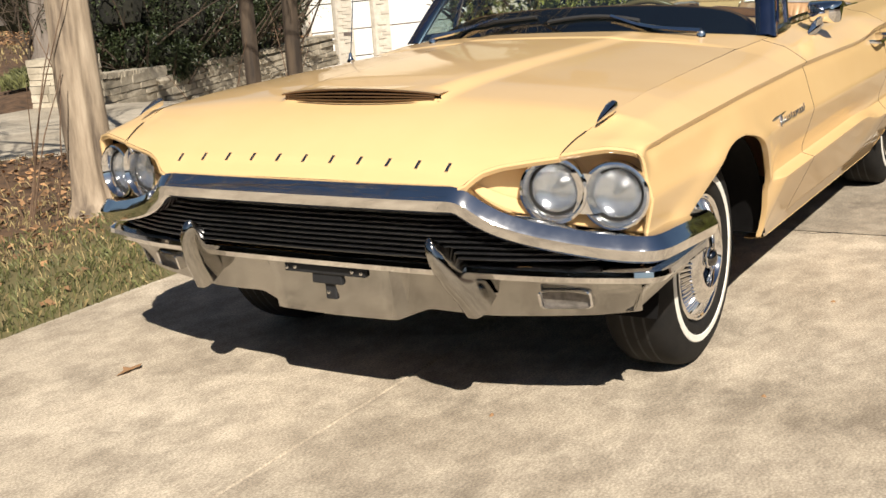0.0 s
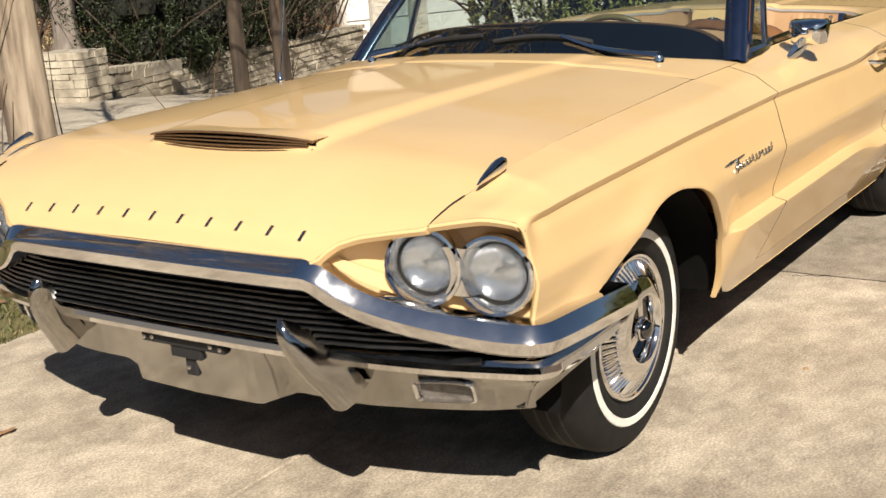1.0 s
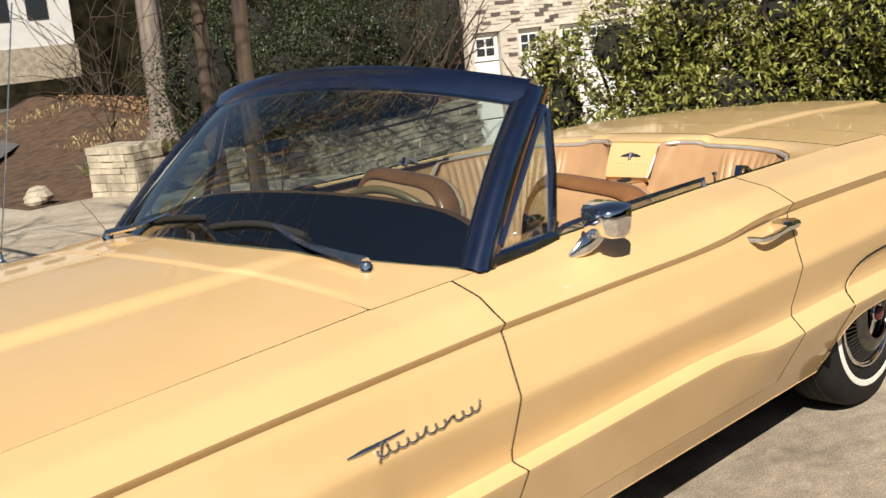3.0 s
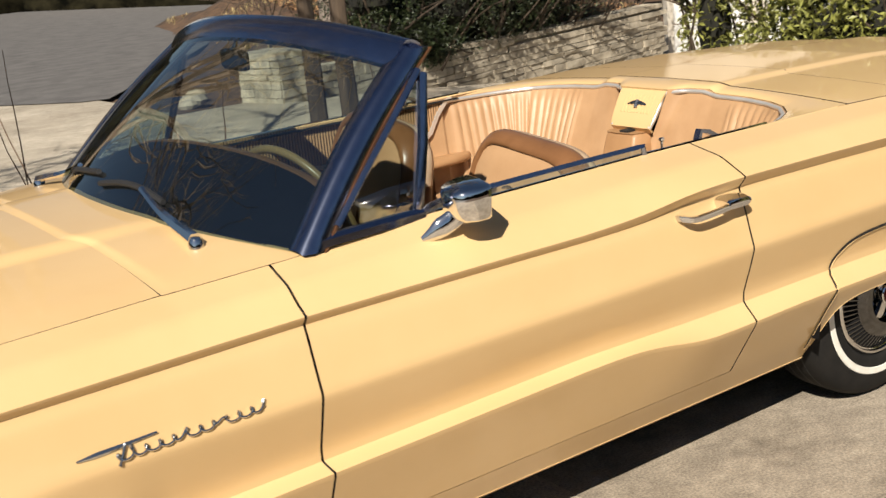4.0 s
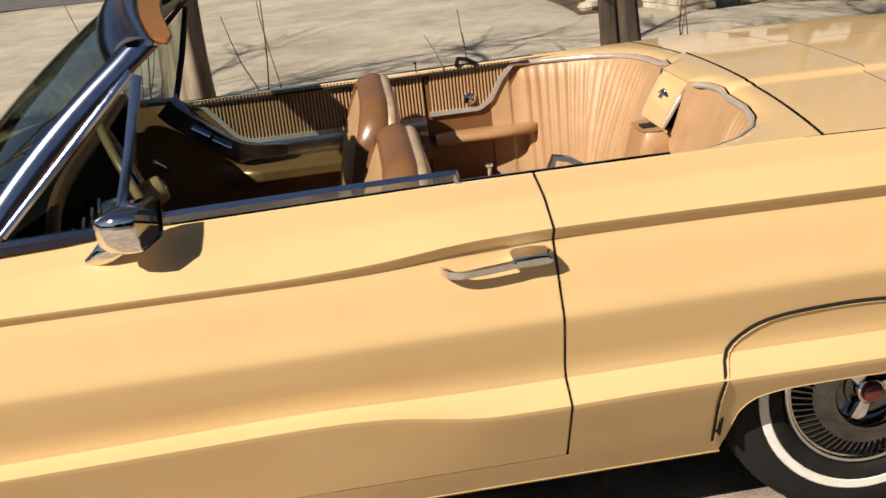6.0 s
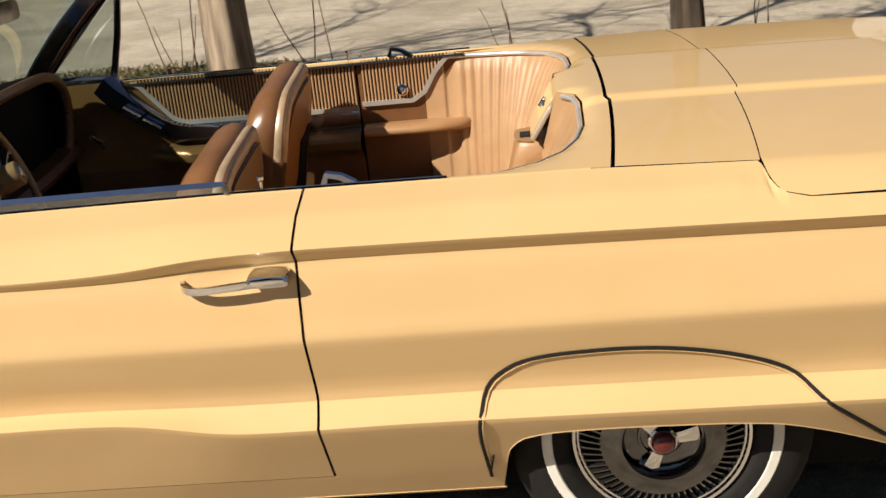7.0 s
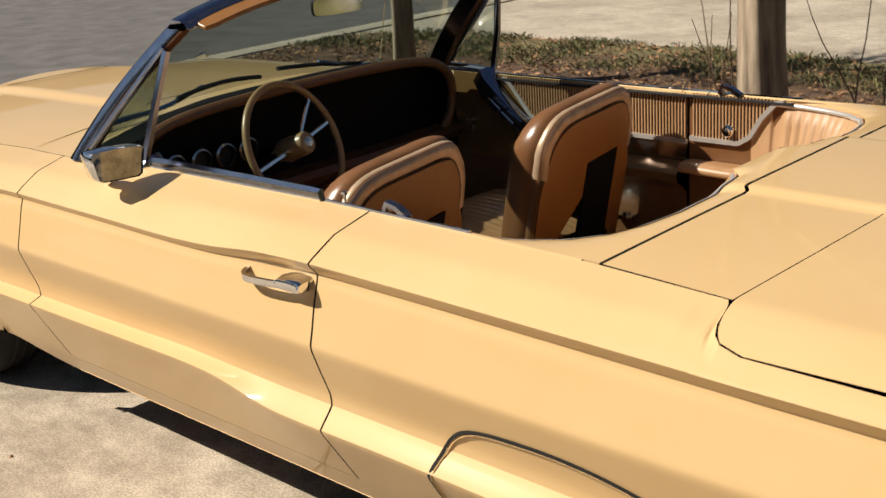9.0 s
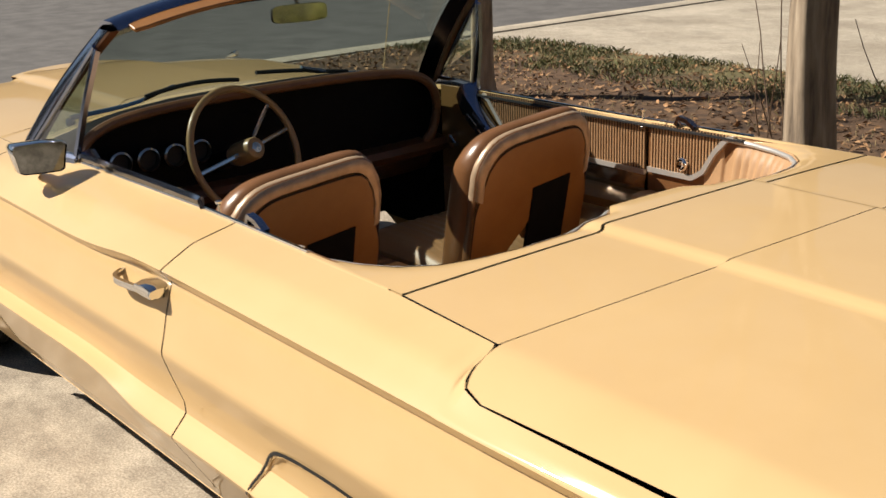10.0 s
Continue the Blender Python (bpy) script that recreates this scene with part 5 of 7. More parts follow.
# front bucket seats
def bucket(yc):
    st = empty("front_seat", car, (0, 0, 0))
    W, Z0, Z1 = 0.232, 0.40, 0.942

    def bx(z):
        return 1.812 + 0.21 * (z - 0.5)

    def outline(k=1.0, n=56):
        pts = []
        for t in np.linspace(0, 1, n):
            if t < 0.32:
                pts.append((-W, Z0 + (Z1 - 0.10 - Z0) * t / 0.32))
            elif t > 0.68:
                pts.append((W, Z1 - 0.075 - (Z1 - 0.075 - Z0) * (t - 0.68) / 0.32))
            else:
                a = (t - 0.32) / 0.36
                y = -W + 2 * W * a
                e = 1 - abs(2 * a - 1) ** (5.5 if a < 0.5 else 8)
                pts.append((y, (Z1 - 0.10) + (0.025 * a) + 0.085 * e + 0.02 * a * e))
        p = np.array(pts)
        c = np.array((0, 0.66))
        return c + (p - c) * k

    def ringrow(k, dx, a=0, b=56):
        return [(bx(z) + dx * (1 - 0.20 * min(1, max(0, (z - 0.76) / 0.18)) ** 2), yc + y, z) for y, z in outline(k)[a:b]]
    # shell at the back
    def shellrow(k, dx):
        row = []
        for (y, z), (y1, z1) in zip(outline(0.872), outline(0.992)):
            w = min(1.0, max(0.0, (z - 0.70) / 0.10))
            y, z = (y * w + y1 * (1 - w)) * k, 0.66 + ((z * w + z1 * (1 - w)) - 0.66) * k
            row.append((bx(z) + dx, yc + y, z))
        return row
    rows = [shellrow(k, dx) for k, dx in ((1.0, 0.052), (0.985, 0.0605), (0.8, 0.065), (0.45, 0.067), (0.05, 0.067))]
    obj("seat_shell", *grid(rows), SHELL, st, "orange-brown seat back shell", sharp=50)
    # bright band and the dark rolled edge
    obj("bright_band", *grid([ringrow(k, dx, 14, 42) for k, dx in ((0.868, 0.046), (0.885, 0.0615), (0.93, 0.0625), (0.985, 0.055), (1.010, 0.042), (1.014, 0.028), (0.995, 0.020))]), BANDED, st, "bronzed bright edge band", sharp=50)
    obj("band_seam", *grid([shellrow(1.004, 0.0600), shellrow(0.994, 0.0612)]), GAP, st)
    obj("rolled_edge", *grid([ringrow(0.995, 0.026), ringrow(1.022, 0.016), ringrow(1.040, 0.000), ringrow(1.044, -0.020), ringrow(1.030, -0.044), ringrow(1.0, -0.064), ringrow(0.965, -0.074), ringrow(0.935, -0.070), ringrow(0.92, -0.056)]), ROLL, st, "brown rolled seat edge", sharp=60)
    obj("side_edge", *grid([ringrow(0.985, 0.054), ringrow(1.003, 0.047), ringrow(1.008, 0.034), ringrow(0.995, 0.022)]), ROLL, st, sharp=60)
    # padded front with pleats
    rows = []
    for k in np.linspace(0.945, 0.03, 16):
        r = []
        for y, z in outline(k):
            d = -0.054 - 0.030 * (1 - k ** 4)
            if abs(y) < 0.15 and z < 0.84:
                d -= 0.005 * abs(math.sin(math.pi * y / 0.036)) ** 0.6
            r.append((bx(z) + d * (1 - 0.20 * min(1, max(0, (z - 0.76) / 0.18)) ** 2), yc + y, z))
        rows.append(r)
    obj("seat_pad", *grid(rows), LEATHER_LT, st, "tan pleated seat back front", sharp=60)
    # dark sheet on the shell, the pocket opening's shade put into its colour
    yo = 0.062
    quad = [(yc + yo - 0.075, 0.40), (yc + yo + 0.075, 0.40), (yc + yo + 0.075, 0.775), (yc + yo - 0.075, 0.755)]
    obj("recess_shade", [(bx(z) + 0.0715, y, z) for y, z in quad] + [(bx(z) + 0.0600, y, z) for y, z in quad], [(0, 1, 2, 3), (0, 4, 5, 1), (1, 5, 6, 2), (2, 6, 7, 3), (3, 7, 4, 0)], DARK, st, "dark sheet for the shaded recess in the seat back", smooth=False)
    obj("seat_badge", *sweep([(1.815 + 0.17 * 0.34 - 0.088, yc + y, 0.84 + 0.004 * math.cos(y * 60)) for y in np.linspace(-0.03, 0.03, 9)], [(0.004, 0), (0, 0.006), (-0.004, 0), (0, -0.006)], scales=np.interp(np.linspace(0, 1, 9), [0, 0.5, 1], [0.4, 1, 0.4])), CHROME_DULL, st)
    # cushion
    rows = []
    for u in np.linspace(0, 1, 18):
        x = 1.83 - 0.53 * u
        row = []
        for q in np.linspace(-1, 1, 60):
            y = q * 0.245
            z = 0.50 + 0.045 * u + 0.02 * math.sin(math.pi * min(1, u * 1.05)) - 0.09 * max(0, (u - 0.85) / 0.15) ** 2 - 0.045 * max(0, (abs(q) - 0.82) / 0.18) ** 2
            if abs(q) < 0.66 and 0.05 < u < 0.9:
                z += 0.005 * abs(math.sin(math.pi * y / 0.036)) ** 0.6
            row.append((x, yc + y, z))
        rows.append(row)
    obj("seat_cushion", *grid(rows), LEATHER, st, sharp=60)
    v, f = grid([[(1.83 - 0.53 * u, yc + s, z) for u in np.linspace(0, 1, 8)] for s, z in ((-0.245, 0.50), (-0.24, 0.33))])
    v2, f2 = grid([[(1.83 - 0.53 * u, yc + s, z) for u in np.linspace(0, 1, 8)] for s, z in ((0.245, 0.50), (0.24, 0.33))])
    v3, f3 = grid([[(1.30, yc + y, z) for y in np.linspace(-0.245, 0.245, 8)] for z in (0.49, 0.33)])
    obj("cushion_side", *join((v, f), (v2, f2), (v3, f3)), LEATHER, st)
    return st


bucket(-0.405)
bucket(0.400)

obj("sill_plate", *join(box(1.79, 1.91, 0.650, 0.704, 0.492, 0.508), box(1.815, 1.835, 0.664, 0.690, 0.506, 0.516), box(1.865, 1.885, 0.664, 0.690, 0.506, 0.516)), CHROME, car, "small chrome sill plate", smooth=False, bevel=0.004)
# floor, tunnel and console
obj("cabin_floor", *box(0.95, 2.6, -0.75, 0.75, 0.265, 0.285), CARPET, car, smooth=False)
con = empty("console", car)
rows = [[(x, y, z) for y, z in ((-0.12, 0.29), (-0.105, h - 0.02), (-0.09, h), (0.09, h), (0.105, h - 0.02), (0.12, 0.29))] for x, h in ((1.02, 0.70), (1.10, 0.64), (1.25, 0.545), (1.6, 0.52), (2.0, 0.50), (2.10, 0.47))]
v, f = grid(rows)
f.append(tuple(30 + k for k in range(6)))
obj("console_body", v, f, LEATHER_DK, con, "brown centre console", bevel=0.008)
obj("console_plate", *box(1.30, 2.02, -0.075, 0.075, 0.524, 0.531), LEATHER_DK, con, smooth=False, bevel=0.003)
obj("ash_box", *join(box(2.101, 2.112, -0.07, 0.07, 0.40, 0.455), box(2.112, 2.120, -0.03, 0.03, 0.415, 0.43)), CHROME, con, "bright rear ashtray lid", smooth=False, bevel=0.003)

# dashboard
dash = empty("dashboard", car)
half_line = [(0.628, 0.742), (0.662, 0.775), (0.680, 0.825), (0.683, 0.880), (0.670, 0.928), (0.630, 0.970), (0.56, 1.000), (0.45, 1.018), (0.25, 1.030), (0.0, 1.034)]
full_line = [(-y, z) for y, z in half_line] + [(y, z) for y, z in half_line[-2::-1]]
brow_line = smooth_path([(1.150 - 0.040 * (abs(y) / 0.68) ** 2 - 0.10 * max(0.0, 0.90 - z), y, z) for y, z in full_line], 110)
rows = []
for x, y, z in brow_line:
    xb = max(float(ws_base(y)) + 0.02, 0.80)
    zb = min(z, float(hood_z(ws_base(y), y * 0.98)) + 0.002)
    rows.append([(xb * (1 - u) + x * u, y, zb + (z - zb) * (1 - (1 - u) ** 1.8)) for u in (0.0, 0.2, 0.4, 0.6, 0.8, 0.92, 1.0)])
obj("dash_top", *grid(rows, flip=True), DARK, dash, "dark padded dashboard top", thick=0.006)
obj("dash_roll", *tube(brow_line + (0, 0, -0.012), 0.017, 10), ROLL_DK, dash, "rolled brown edge of the dashboard hood")
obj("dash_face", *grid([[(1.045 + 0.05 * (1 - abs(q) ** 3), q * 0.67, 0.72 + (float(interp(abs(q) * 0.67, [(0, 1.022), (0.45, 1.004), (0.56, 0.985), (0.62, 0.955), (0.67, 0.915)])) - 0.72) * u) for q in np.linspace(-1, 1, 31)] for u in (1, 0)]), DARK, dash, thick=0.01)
rows = [[(x + 0.05 * (1 - abs(q) ** 3), q * 0.725, z) for q in np.linspace(-1, 1, 31)] for x, z in ((1.05, 0.745), (1.10, 0.735), (1.115, 0.715), (1.10, 0.69), (1.03, 0.66), (0.98, 0.60))]
obj("dash_lower_pad", *grid(rows), LEATHER_DK, dash, "brown padded lower dashboard", thick=0.01)
for y in (-0.557, -0.470, -0.384, -0.300):
    gz = empty("gauge", car)
    v, f = lathe([(0.038, 0.0), (0.038, -0.030), (0.032, -0.034), (0.031, -0.02)], 28, "x")
    xg = 1.075 + 0.05 * (1 - abs(y / 0.72) ** 3)
    obj("gauge_rim", [(p[0] * -1 + xg, p[1] + y, p[2] + 0.862) for p in v], f, CHROME_DULL, gz, sharp=50)
    v, f = lathe([(0.0315, 0.0), (0.001, 0.001)], 24, "x")
    obj("gauge_face", [(xg + 0.012, p[1] + y, p[2] + 0.862) for p in v], f, BLACK, gz)

# swing-away steering wheel, moved towards the middle
sw = empty("steering_wheel", car)
hub = Vector((1.258, -0.192, 0.862))
axis = Vector((0.93, 0.17, 0.36)).normalized()
m = Matrix.Translation(hub) @ axis.to_track_quat("Z", "Y").to_matrix().to_4x4()
T = lambda v: [tuple(m @ Vector(p)) for p in v]
ringpts = [(0.203 * math.cos(t), 0.203 * math.sin(t), -0.012) for t in np.linspace(0, 2 * math.pi, 65)]
v, f = tube(ringpts, 0.0115, 10)
obj("wheel_rim", T(v), f, IVORY, sw, "ivory plastic steering wheel rim", sharp=60)
v, f = lathe([(0.001, 0.046), (0.022, 0.045), (0.032, 0.042), (0.035, 0.036), (0.037, 0.0), (0.038, -0.05), (0.030, -0.075)], 28, "z")
obj("wheel_hub", T(v), f, IVORY, sw, sharp=40)
v, f = lathe([(0.001, 0.050), (0.016, 0.0485), (0.019, 0.044)], 20, "z")
obj("hub_badge", T(v), f, CHROME_DULL, sw)
for a in (12, 42, 190):
    t = radians(a)
    v, f = sweep([(0.036 * math.cos(t), 0.036 * math.sin(t), -0.004), (0.12 * math.cos(t), 0.12 * math.sin(t), -0.010), (0.197 * math.cos(t), 0.197 * math.sin(t), -0.012)], [(0.007, 0.0), (0.004, 0.003), (-0.004, 0.003), (-0.007, 0.0), (0, -0.003)])
    obj("spoke", T(v), f, CHROME, sw)
c0 = hub - axis * 0.05
obj("steering_column", *tube([tuple(c0), tuple(hub - axis * 0.26)], 0.030, 14), STEEL_SKY, sw)

# short aerial on the passenger's fender
an = empty("aerial", car)
az = float(interp(0.58, T_ZG))
v, f = lathe([(0.016, -0.01), (0.015, 0.006), (0.009, 0.014), (0.006, 0.035), (0.001, 0.037)], 14, "z")
obj("aerial_base", [(p[0] + 0.58, p[1] + 0.83, p[2] + az - 0.014) for p in v], f, CHROME, an)
obj("aerial_rod", *tube([(0.58, 0.83, az), (0.75, 0.835, az + 0.75)], 0.0022, 6), CHROME, an)

# ---- surroundings: heights of the ground ----
PIER = np.array((5.15, 7.95))
WALL_END = np.array((13.0, 10.1))
WDIR = (WALL_END - PIER) / np.linalg.norm(WALL_END - PIER)
WNORM = np.array((-WDIR[1], WDIR[0]))        # towards the garden
rng = np.random.default_rng(7)


def behind_wall(x, y):
    return (x - PIER[0]) * WNORM[0] + (y - PIER[1]) * WNORM[1]


def along_wall(x, y):
    return (x - PIER[0]) * WDIR[0] + (y - PIER[1]) * WDIR[1]


def pad_z(x):
    """The turning place falls away towards the garage."""
    return -0.12 * np.clip(np.asarray(x, float) - 5.25, 0, 10.8)


def garden_z(x, y):
    d = behind_wall(x, y)
    left = np.clip((x - (4.75 + 0.26 * (y - 8.0) + 1.2 * np.clip((y - 9.0) / 2.5, 0, 1))) / 1.6, 0, 1)       # falls to the lane on the left
    s = along_wall(x, y)
    top = interp(s, [(0, 0.28), (1.0, 0.20), (2.2, 0.15), (4.6, 0.05), (8.2, 0.05)])
    return ((top + 0.058 * np.clip(d, 0, 30)) * np.where(d > 0.12, 1, 0)) * left


# ---- ground materials ----
def concrete_material(name, light, dark, pale):
    m = mat(name, light, 0.86, color2=dark, scale=2.2, bump=0.35, bscale=170.0, detail=12)
    t = m.node_tree
    b = t.nodes["Principled BSDF"]
    old = b.inputs["Base Color"].links[0].from_socket
    tc = t.nodes.new("ShaderNodeTexCoord")
    mp = t.nodes.new("ShaderNodeMapping")
    mp.inputs["Rotation"].default_value = (0, 0, radians(28))
    mp.inputs["Scale"].default_value = (1.0, 1.35, 1.0)
    n, r, x = t.nodes.new("ShaderNodeTexNoise"), t.nodes.new("ShaderNodeValToRGB"), t.nodes.new("ShaderNodeMix")
    n.inputs["Scale"].default_value, n.inputs["Detail"].default_value, n.inputs["Roughness"].default_value = 5.5, 14.0, 0.74
    r.color_ramp.elements[0].position, r.color_ramp.elements[1].position = 0.42, 0.68
    r.color_ramp.elements[0].color, r.color_ramp.elements[1].color = (0, 0, 0, 1), (0.95, 0.95, 0.95, 1)
    x.data_type = "RGBA"
    x.inputs["B"].default_value = (*pale, 1)
    t.links.new(tc.outputs["Object"], mp.inputs[0])
    t.links.new(mp.outputs[0], n.inputs["Vector"])
    t.links.new(n.outputs["Fac"], r.inputs[0])
    t.links.new(r.outputs[0], x.inputs["Factor"])
    t.links.new(old, x.inputs["A"])
    # fine grit
    n3, r3, x3 = t.nodes.new("ShaderNodeTexNoise"), t.nodes.new("ShaderNodeValToRGB"), t.nodes.new("ShaderNodeMix")
    n3.inputs["Scale"].default_value, n3.inputs["Detail"].default_value = 130.0, 3.0
    r3.color_ramp.elements[0].position, r3.color_ramp.elements[1].position = 0.36, 0.66
    r3.color_ramp.elements[0].color, r3.color_ramp.elements[1].color = (0.66, 0.64, 0.62, 1), (1.12, 1.11, 1.09, 1)
    x3.data_type, x3.blend_type = "RGBA", "MULTIPLY"
    x3.inputs["Factor"].default_value = 1.0
    t.links.new(tc.outputs["Object"], n3.inputs["Vector"])
    t.links.new(n3.outputs["Fac"], r3.inputs[0])
    t.links.new(x.outputs["Result"], x3.inputs["A"])
    t.links.new(r3.outputs[0], x3.inputs["B"])
    n4, r4, x4 = t.nodes.new("ShaderNodeTexNoise"), t.nodes.new("ShaderNodeValToRGB"), t.nodes.new("ShaderNodeMix")
    n4.inputs["Scale"].default_value, n4.inputs["Detail"].default_value, n4.inputs["Roughness"].default_value = 0.9, 5.0, 0.6
    r4.color_ramp.elements[0].position, r4.color_ramp.elements[1].position = 0.36, 0.62
    r4.color_ramp.elements[0].color, r4.color_ramp.elements[1].color = (0.80, 0.78, 0.76, 1), (1.14, 1.14, 1.15, 1)
    x4.data_type, x4.blend_type = "RGBA", "MULTIPLY"
    x4.inputs["Factor"].default_value = 1.0
    t.links.new(tc.outputs["Object"], n4.inputs["Vector"])
    t.links.new(n4.outputs["Fac"], r4.inputs[0])
    t.links.new(x3.outputs["Result"], x4.inputs["A"])
    t.links.new(r4.outputs[0], x4.inputs["B"])
    x3 = x4
    h = t.nodes.new("ShaderNodeHueSaturation")
    oi, mr = t.nodes.new("ShaderNodeObjectInfo"), t.nodes.new("ShaderNodeMapRange")
    mr.inputs["To Min"].default_value, mr.inputs["To Max"].default_value = 0.94, 1.06
    t.links.new(oi.outputs["Random"], mr.inputs["Value"])
    t.links.new(mr.outputs[0], h.inputs["Value"])
    t.links.new(x3.outputs["Result"], h.inputs["Color"])
    t.links.new(h.outputs[0], b.inputs["Base Color"])
    return m


CONCRETE = concrete_material("weathered_concrete", (0.43, 0.362, 0.276), (0.30, 0.252, 0.192), (0.62, 0.535, 0.415))
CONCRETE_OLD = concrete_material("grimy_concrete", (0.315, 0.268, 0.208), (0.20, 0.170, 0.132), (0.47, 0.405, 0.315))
CONCRETE2 = concrete_material("pale_concrete", (0.46, 0.405, 0.32), (0.36, 0.318, 0.25), (0.54, 0.475, 0.375))
ASPHALT = mat("asphalt", (0.135, 0.126, 0.118), 0.9, color2=(0.085, 0.079, 0.074), scale=3.0, bump=0.6, bscale=120.0, detail=12)
SOIL = mat("leaf_mulch", (0.125, 0.072, 0.038), 0.95, color2=(0.030, 0.018, 0.010), scale=7.0, bump=1.0, bscale=60.0, mid=(0.095, 0.052, 0.026), detail=12)
TURF = mat("thin_turf", (0.165, 0.135, 0.055), 0.95, color2=(0.065, 0.052, 0.020), scale=6.0, bump=1.0, bscale=80.0, mid=(0.12, 0.105, 0.042), detail=12)
BARK = mat("pale_smooth_bark", (0.40, 0.315, 0.225), 0.8, color2=(0.10, 0.072, 0.050), scale=11.0, bump=0.8, bscale=34.0, stretch=(1, 1, 0.14), mid=(0.27, 0.205, 0.14))
BARK_DK = mat("dark_bark", (0.085, 0.058, 0.036), 0.85, color2=(0.032, 0.022, 0.015), scale=12.0, bump=0.6, bscale=30.0, stretch=(1, 1, 0.2))
TWIG = mat("tan_twig", (0.17, 0.105, 0.062), 0.8, color2=(0.09, 0.055, 0.034), scale=30.0)
BARK_GREY = mat("grey_bark", (0.24, 0.20, 0.165), 0.85, color2=(0.12, 0.095, 0.075), scale=12.0, bump=0.8, bscale=26.0, stretch=(1, 1, 0.2))
STONE = mat("pale_ledge_stone", (0.46, 0.40, 0.305), 0.9, color2=(0.27, 0.23, 0.17), scale=7.0, bump=0.9, bscale=45.0, rand_object=0.20)
MORTAR = mat("mortar", (0.30, 0.255, 0.19), 0.95, vary=0.3, scale=30.0, bump=0.6, bscale=90.0)
BRICKW = mat("whitewashed_brick", (0.57, 0.52, 0.44), 0.9, color2=(0.45, 0.40, 0.33), scale=9.0, bump=0.5, bscale=80.0, rand_object=0.10)
BRICKD = mat("bare_dark_brick", (0.11, 0.085, 0.075), 0.9, vary=0.3, scale=20.0, rand_object=0.25)
WHITE = mat("white_door_paint", (0.72, 0.71, 0.68), 0.45, color2=(0.64, 0.63, 0.60), scale=4.0)
PANE = mat("dark_window_pane", (0.03, 0.035, 0.04), 0.08)
LEAF_G = mat("broad_green_leaf", (0.175, 0.178, 0.040), 0.42, random_island=0.5)
LEAF_D = mat("dark_evergreen_leaf", (0.026, 0.036, 0.011), 0.5, random_island=0.6)
LEAF_R = mat("brown_winter_leaf", (0.10, 0.045, 0.030), 0.7, random_island=0.5)
LITTER = mat("dry_leaf", (0.27, 0.150, 0.070), 0.85, random_island=0.6)
BLADE = mat("grass_blade", (0.098, 0.100, 0.032), 0.7, random_island=0.5)
BLADE_DRY = mat("dry_grass_blade", (0.27, 0.205, 0.095), 0.8, random_island=0.45)


def poly_sheet(name, pts, zf, material, label, category, step=0.25, thick=0.0):
    """A sheet over a polygon, cut into strips along x."""
    P = np.array(pts, float)
    xs = np.unique(np.r_[np.arange(P[:, 0].min(), P[:, 0].max(), step), P[:, 0].max()])
    rows = []
    for x in xs:
        xx = min(max(x, P[:, 0].min() + 1e-4), P[:, 0].max() - 1e-4)
        hits = []
        for a, b in zip(P, np.roll(P, -1, axis=0)):
            if (a[0] - xx) * (b[0] - xx) < 0:
                hits.append(a[1] + (b[1] - a[1]) * (xx - a[0]) / (b[0] - a[0]))
        y0, y1 = min(hits), max(hits)
        rows.append([(xx, y, zf(xx, y)) for y in np.linspace(y0, y1, 26)])
    v, f = grid(rows)
    return tagged(obj(name, v, f, material, sharp=60), label, category, kind="structure")


# one sheet of earth out to the horizon
gx = np.unique(np.r_[np.linspace(-400, -30, 14), np.linspace(-30, -6, 13), np.arange(-6, 22, 0.5), np.linspace(22, 40, 10), np.linspace(40, 400, 14)])
gy = np.unique(np.r_[np.linspace(-400, -30, 14), np.linspace(-30, 4, 18), np.arange(4, 30, 0.5), np.linspace(30, 60, 12), np.linspace(60, 400, 12)])
rows = [[(x, y, (garden_z(x, y) if behind_wall(x, y) > 0.6 and along_wall(x, y) < 8.4 else min(0.0, float(pad_z(x)))) - 0.05 + (0.05 * noise.noise((x * 0.7, y * 0.7, 0)) if behind_wall(x, y) > 0.6 else -0.02)) for y in gy] for x in gx]
tagged(obj("ground", *grid(rows), SOIL, sharp=80), "brown leaf-strewn earth of the garden slope", "ground", kind="structure")

# driveway slabs with their joints
drive = tagged(empty("driveway"), "pale weathered concrete driveway with slab joints", "driveway", kind="structure")
for xa, xb in ((-5.3, -4.26), (-4.26, 1.745), (1.745, 4.75)):
    for ya, yb in ((-6.0, -3.0), (-3.0, -0.02), (-0.02, 1.66)):
        g = 0.006 if xa > 1 or xb < 2 else 0.004
        gy_ = 0.0015
        n = 24
        xs = np.linspace(xa + g, xb - g, n)
        edge = [(yb - gy_ if yb < 1.6 else 1.66 + 0.035 * noise.noise((x * 1.3, 0, 3)) + 0.012 * noise.noise((x * 6, 0, 1))) for x in xs]
        rows = [[(x, ya + gy_, -0.10), (x, ya + gy_, -0.004), (x, ya + gy_ + 0.004, 0.0)] + [(x, y, 0.0) for y in np.linspace(ya + 0.01, e - 0.01, 8)] + [(x, e - 0.004, 0.0), (x, e, -0.004), (x, e, -0.10)] for x, e in zip(xs, edge)]
        v, f = grid(rows)
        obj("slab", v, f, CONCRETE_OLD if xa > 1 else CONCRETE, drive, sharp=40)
crk = [(1.745 + 0.002 * k, y, 0.0016) for k, y in enumerate(np.linspace(-2.9, 1.5, 30))]
obj("joint_fill", *ribbon(np.array(crk) + (0, 0, -0.0035), 0.014, 0.0002, (0, 0, 1)), MORTAR, drive)
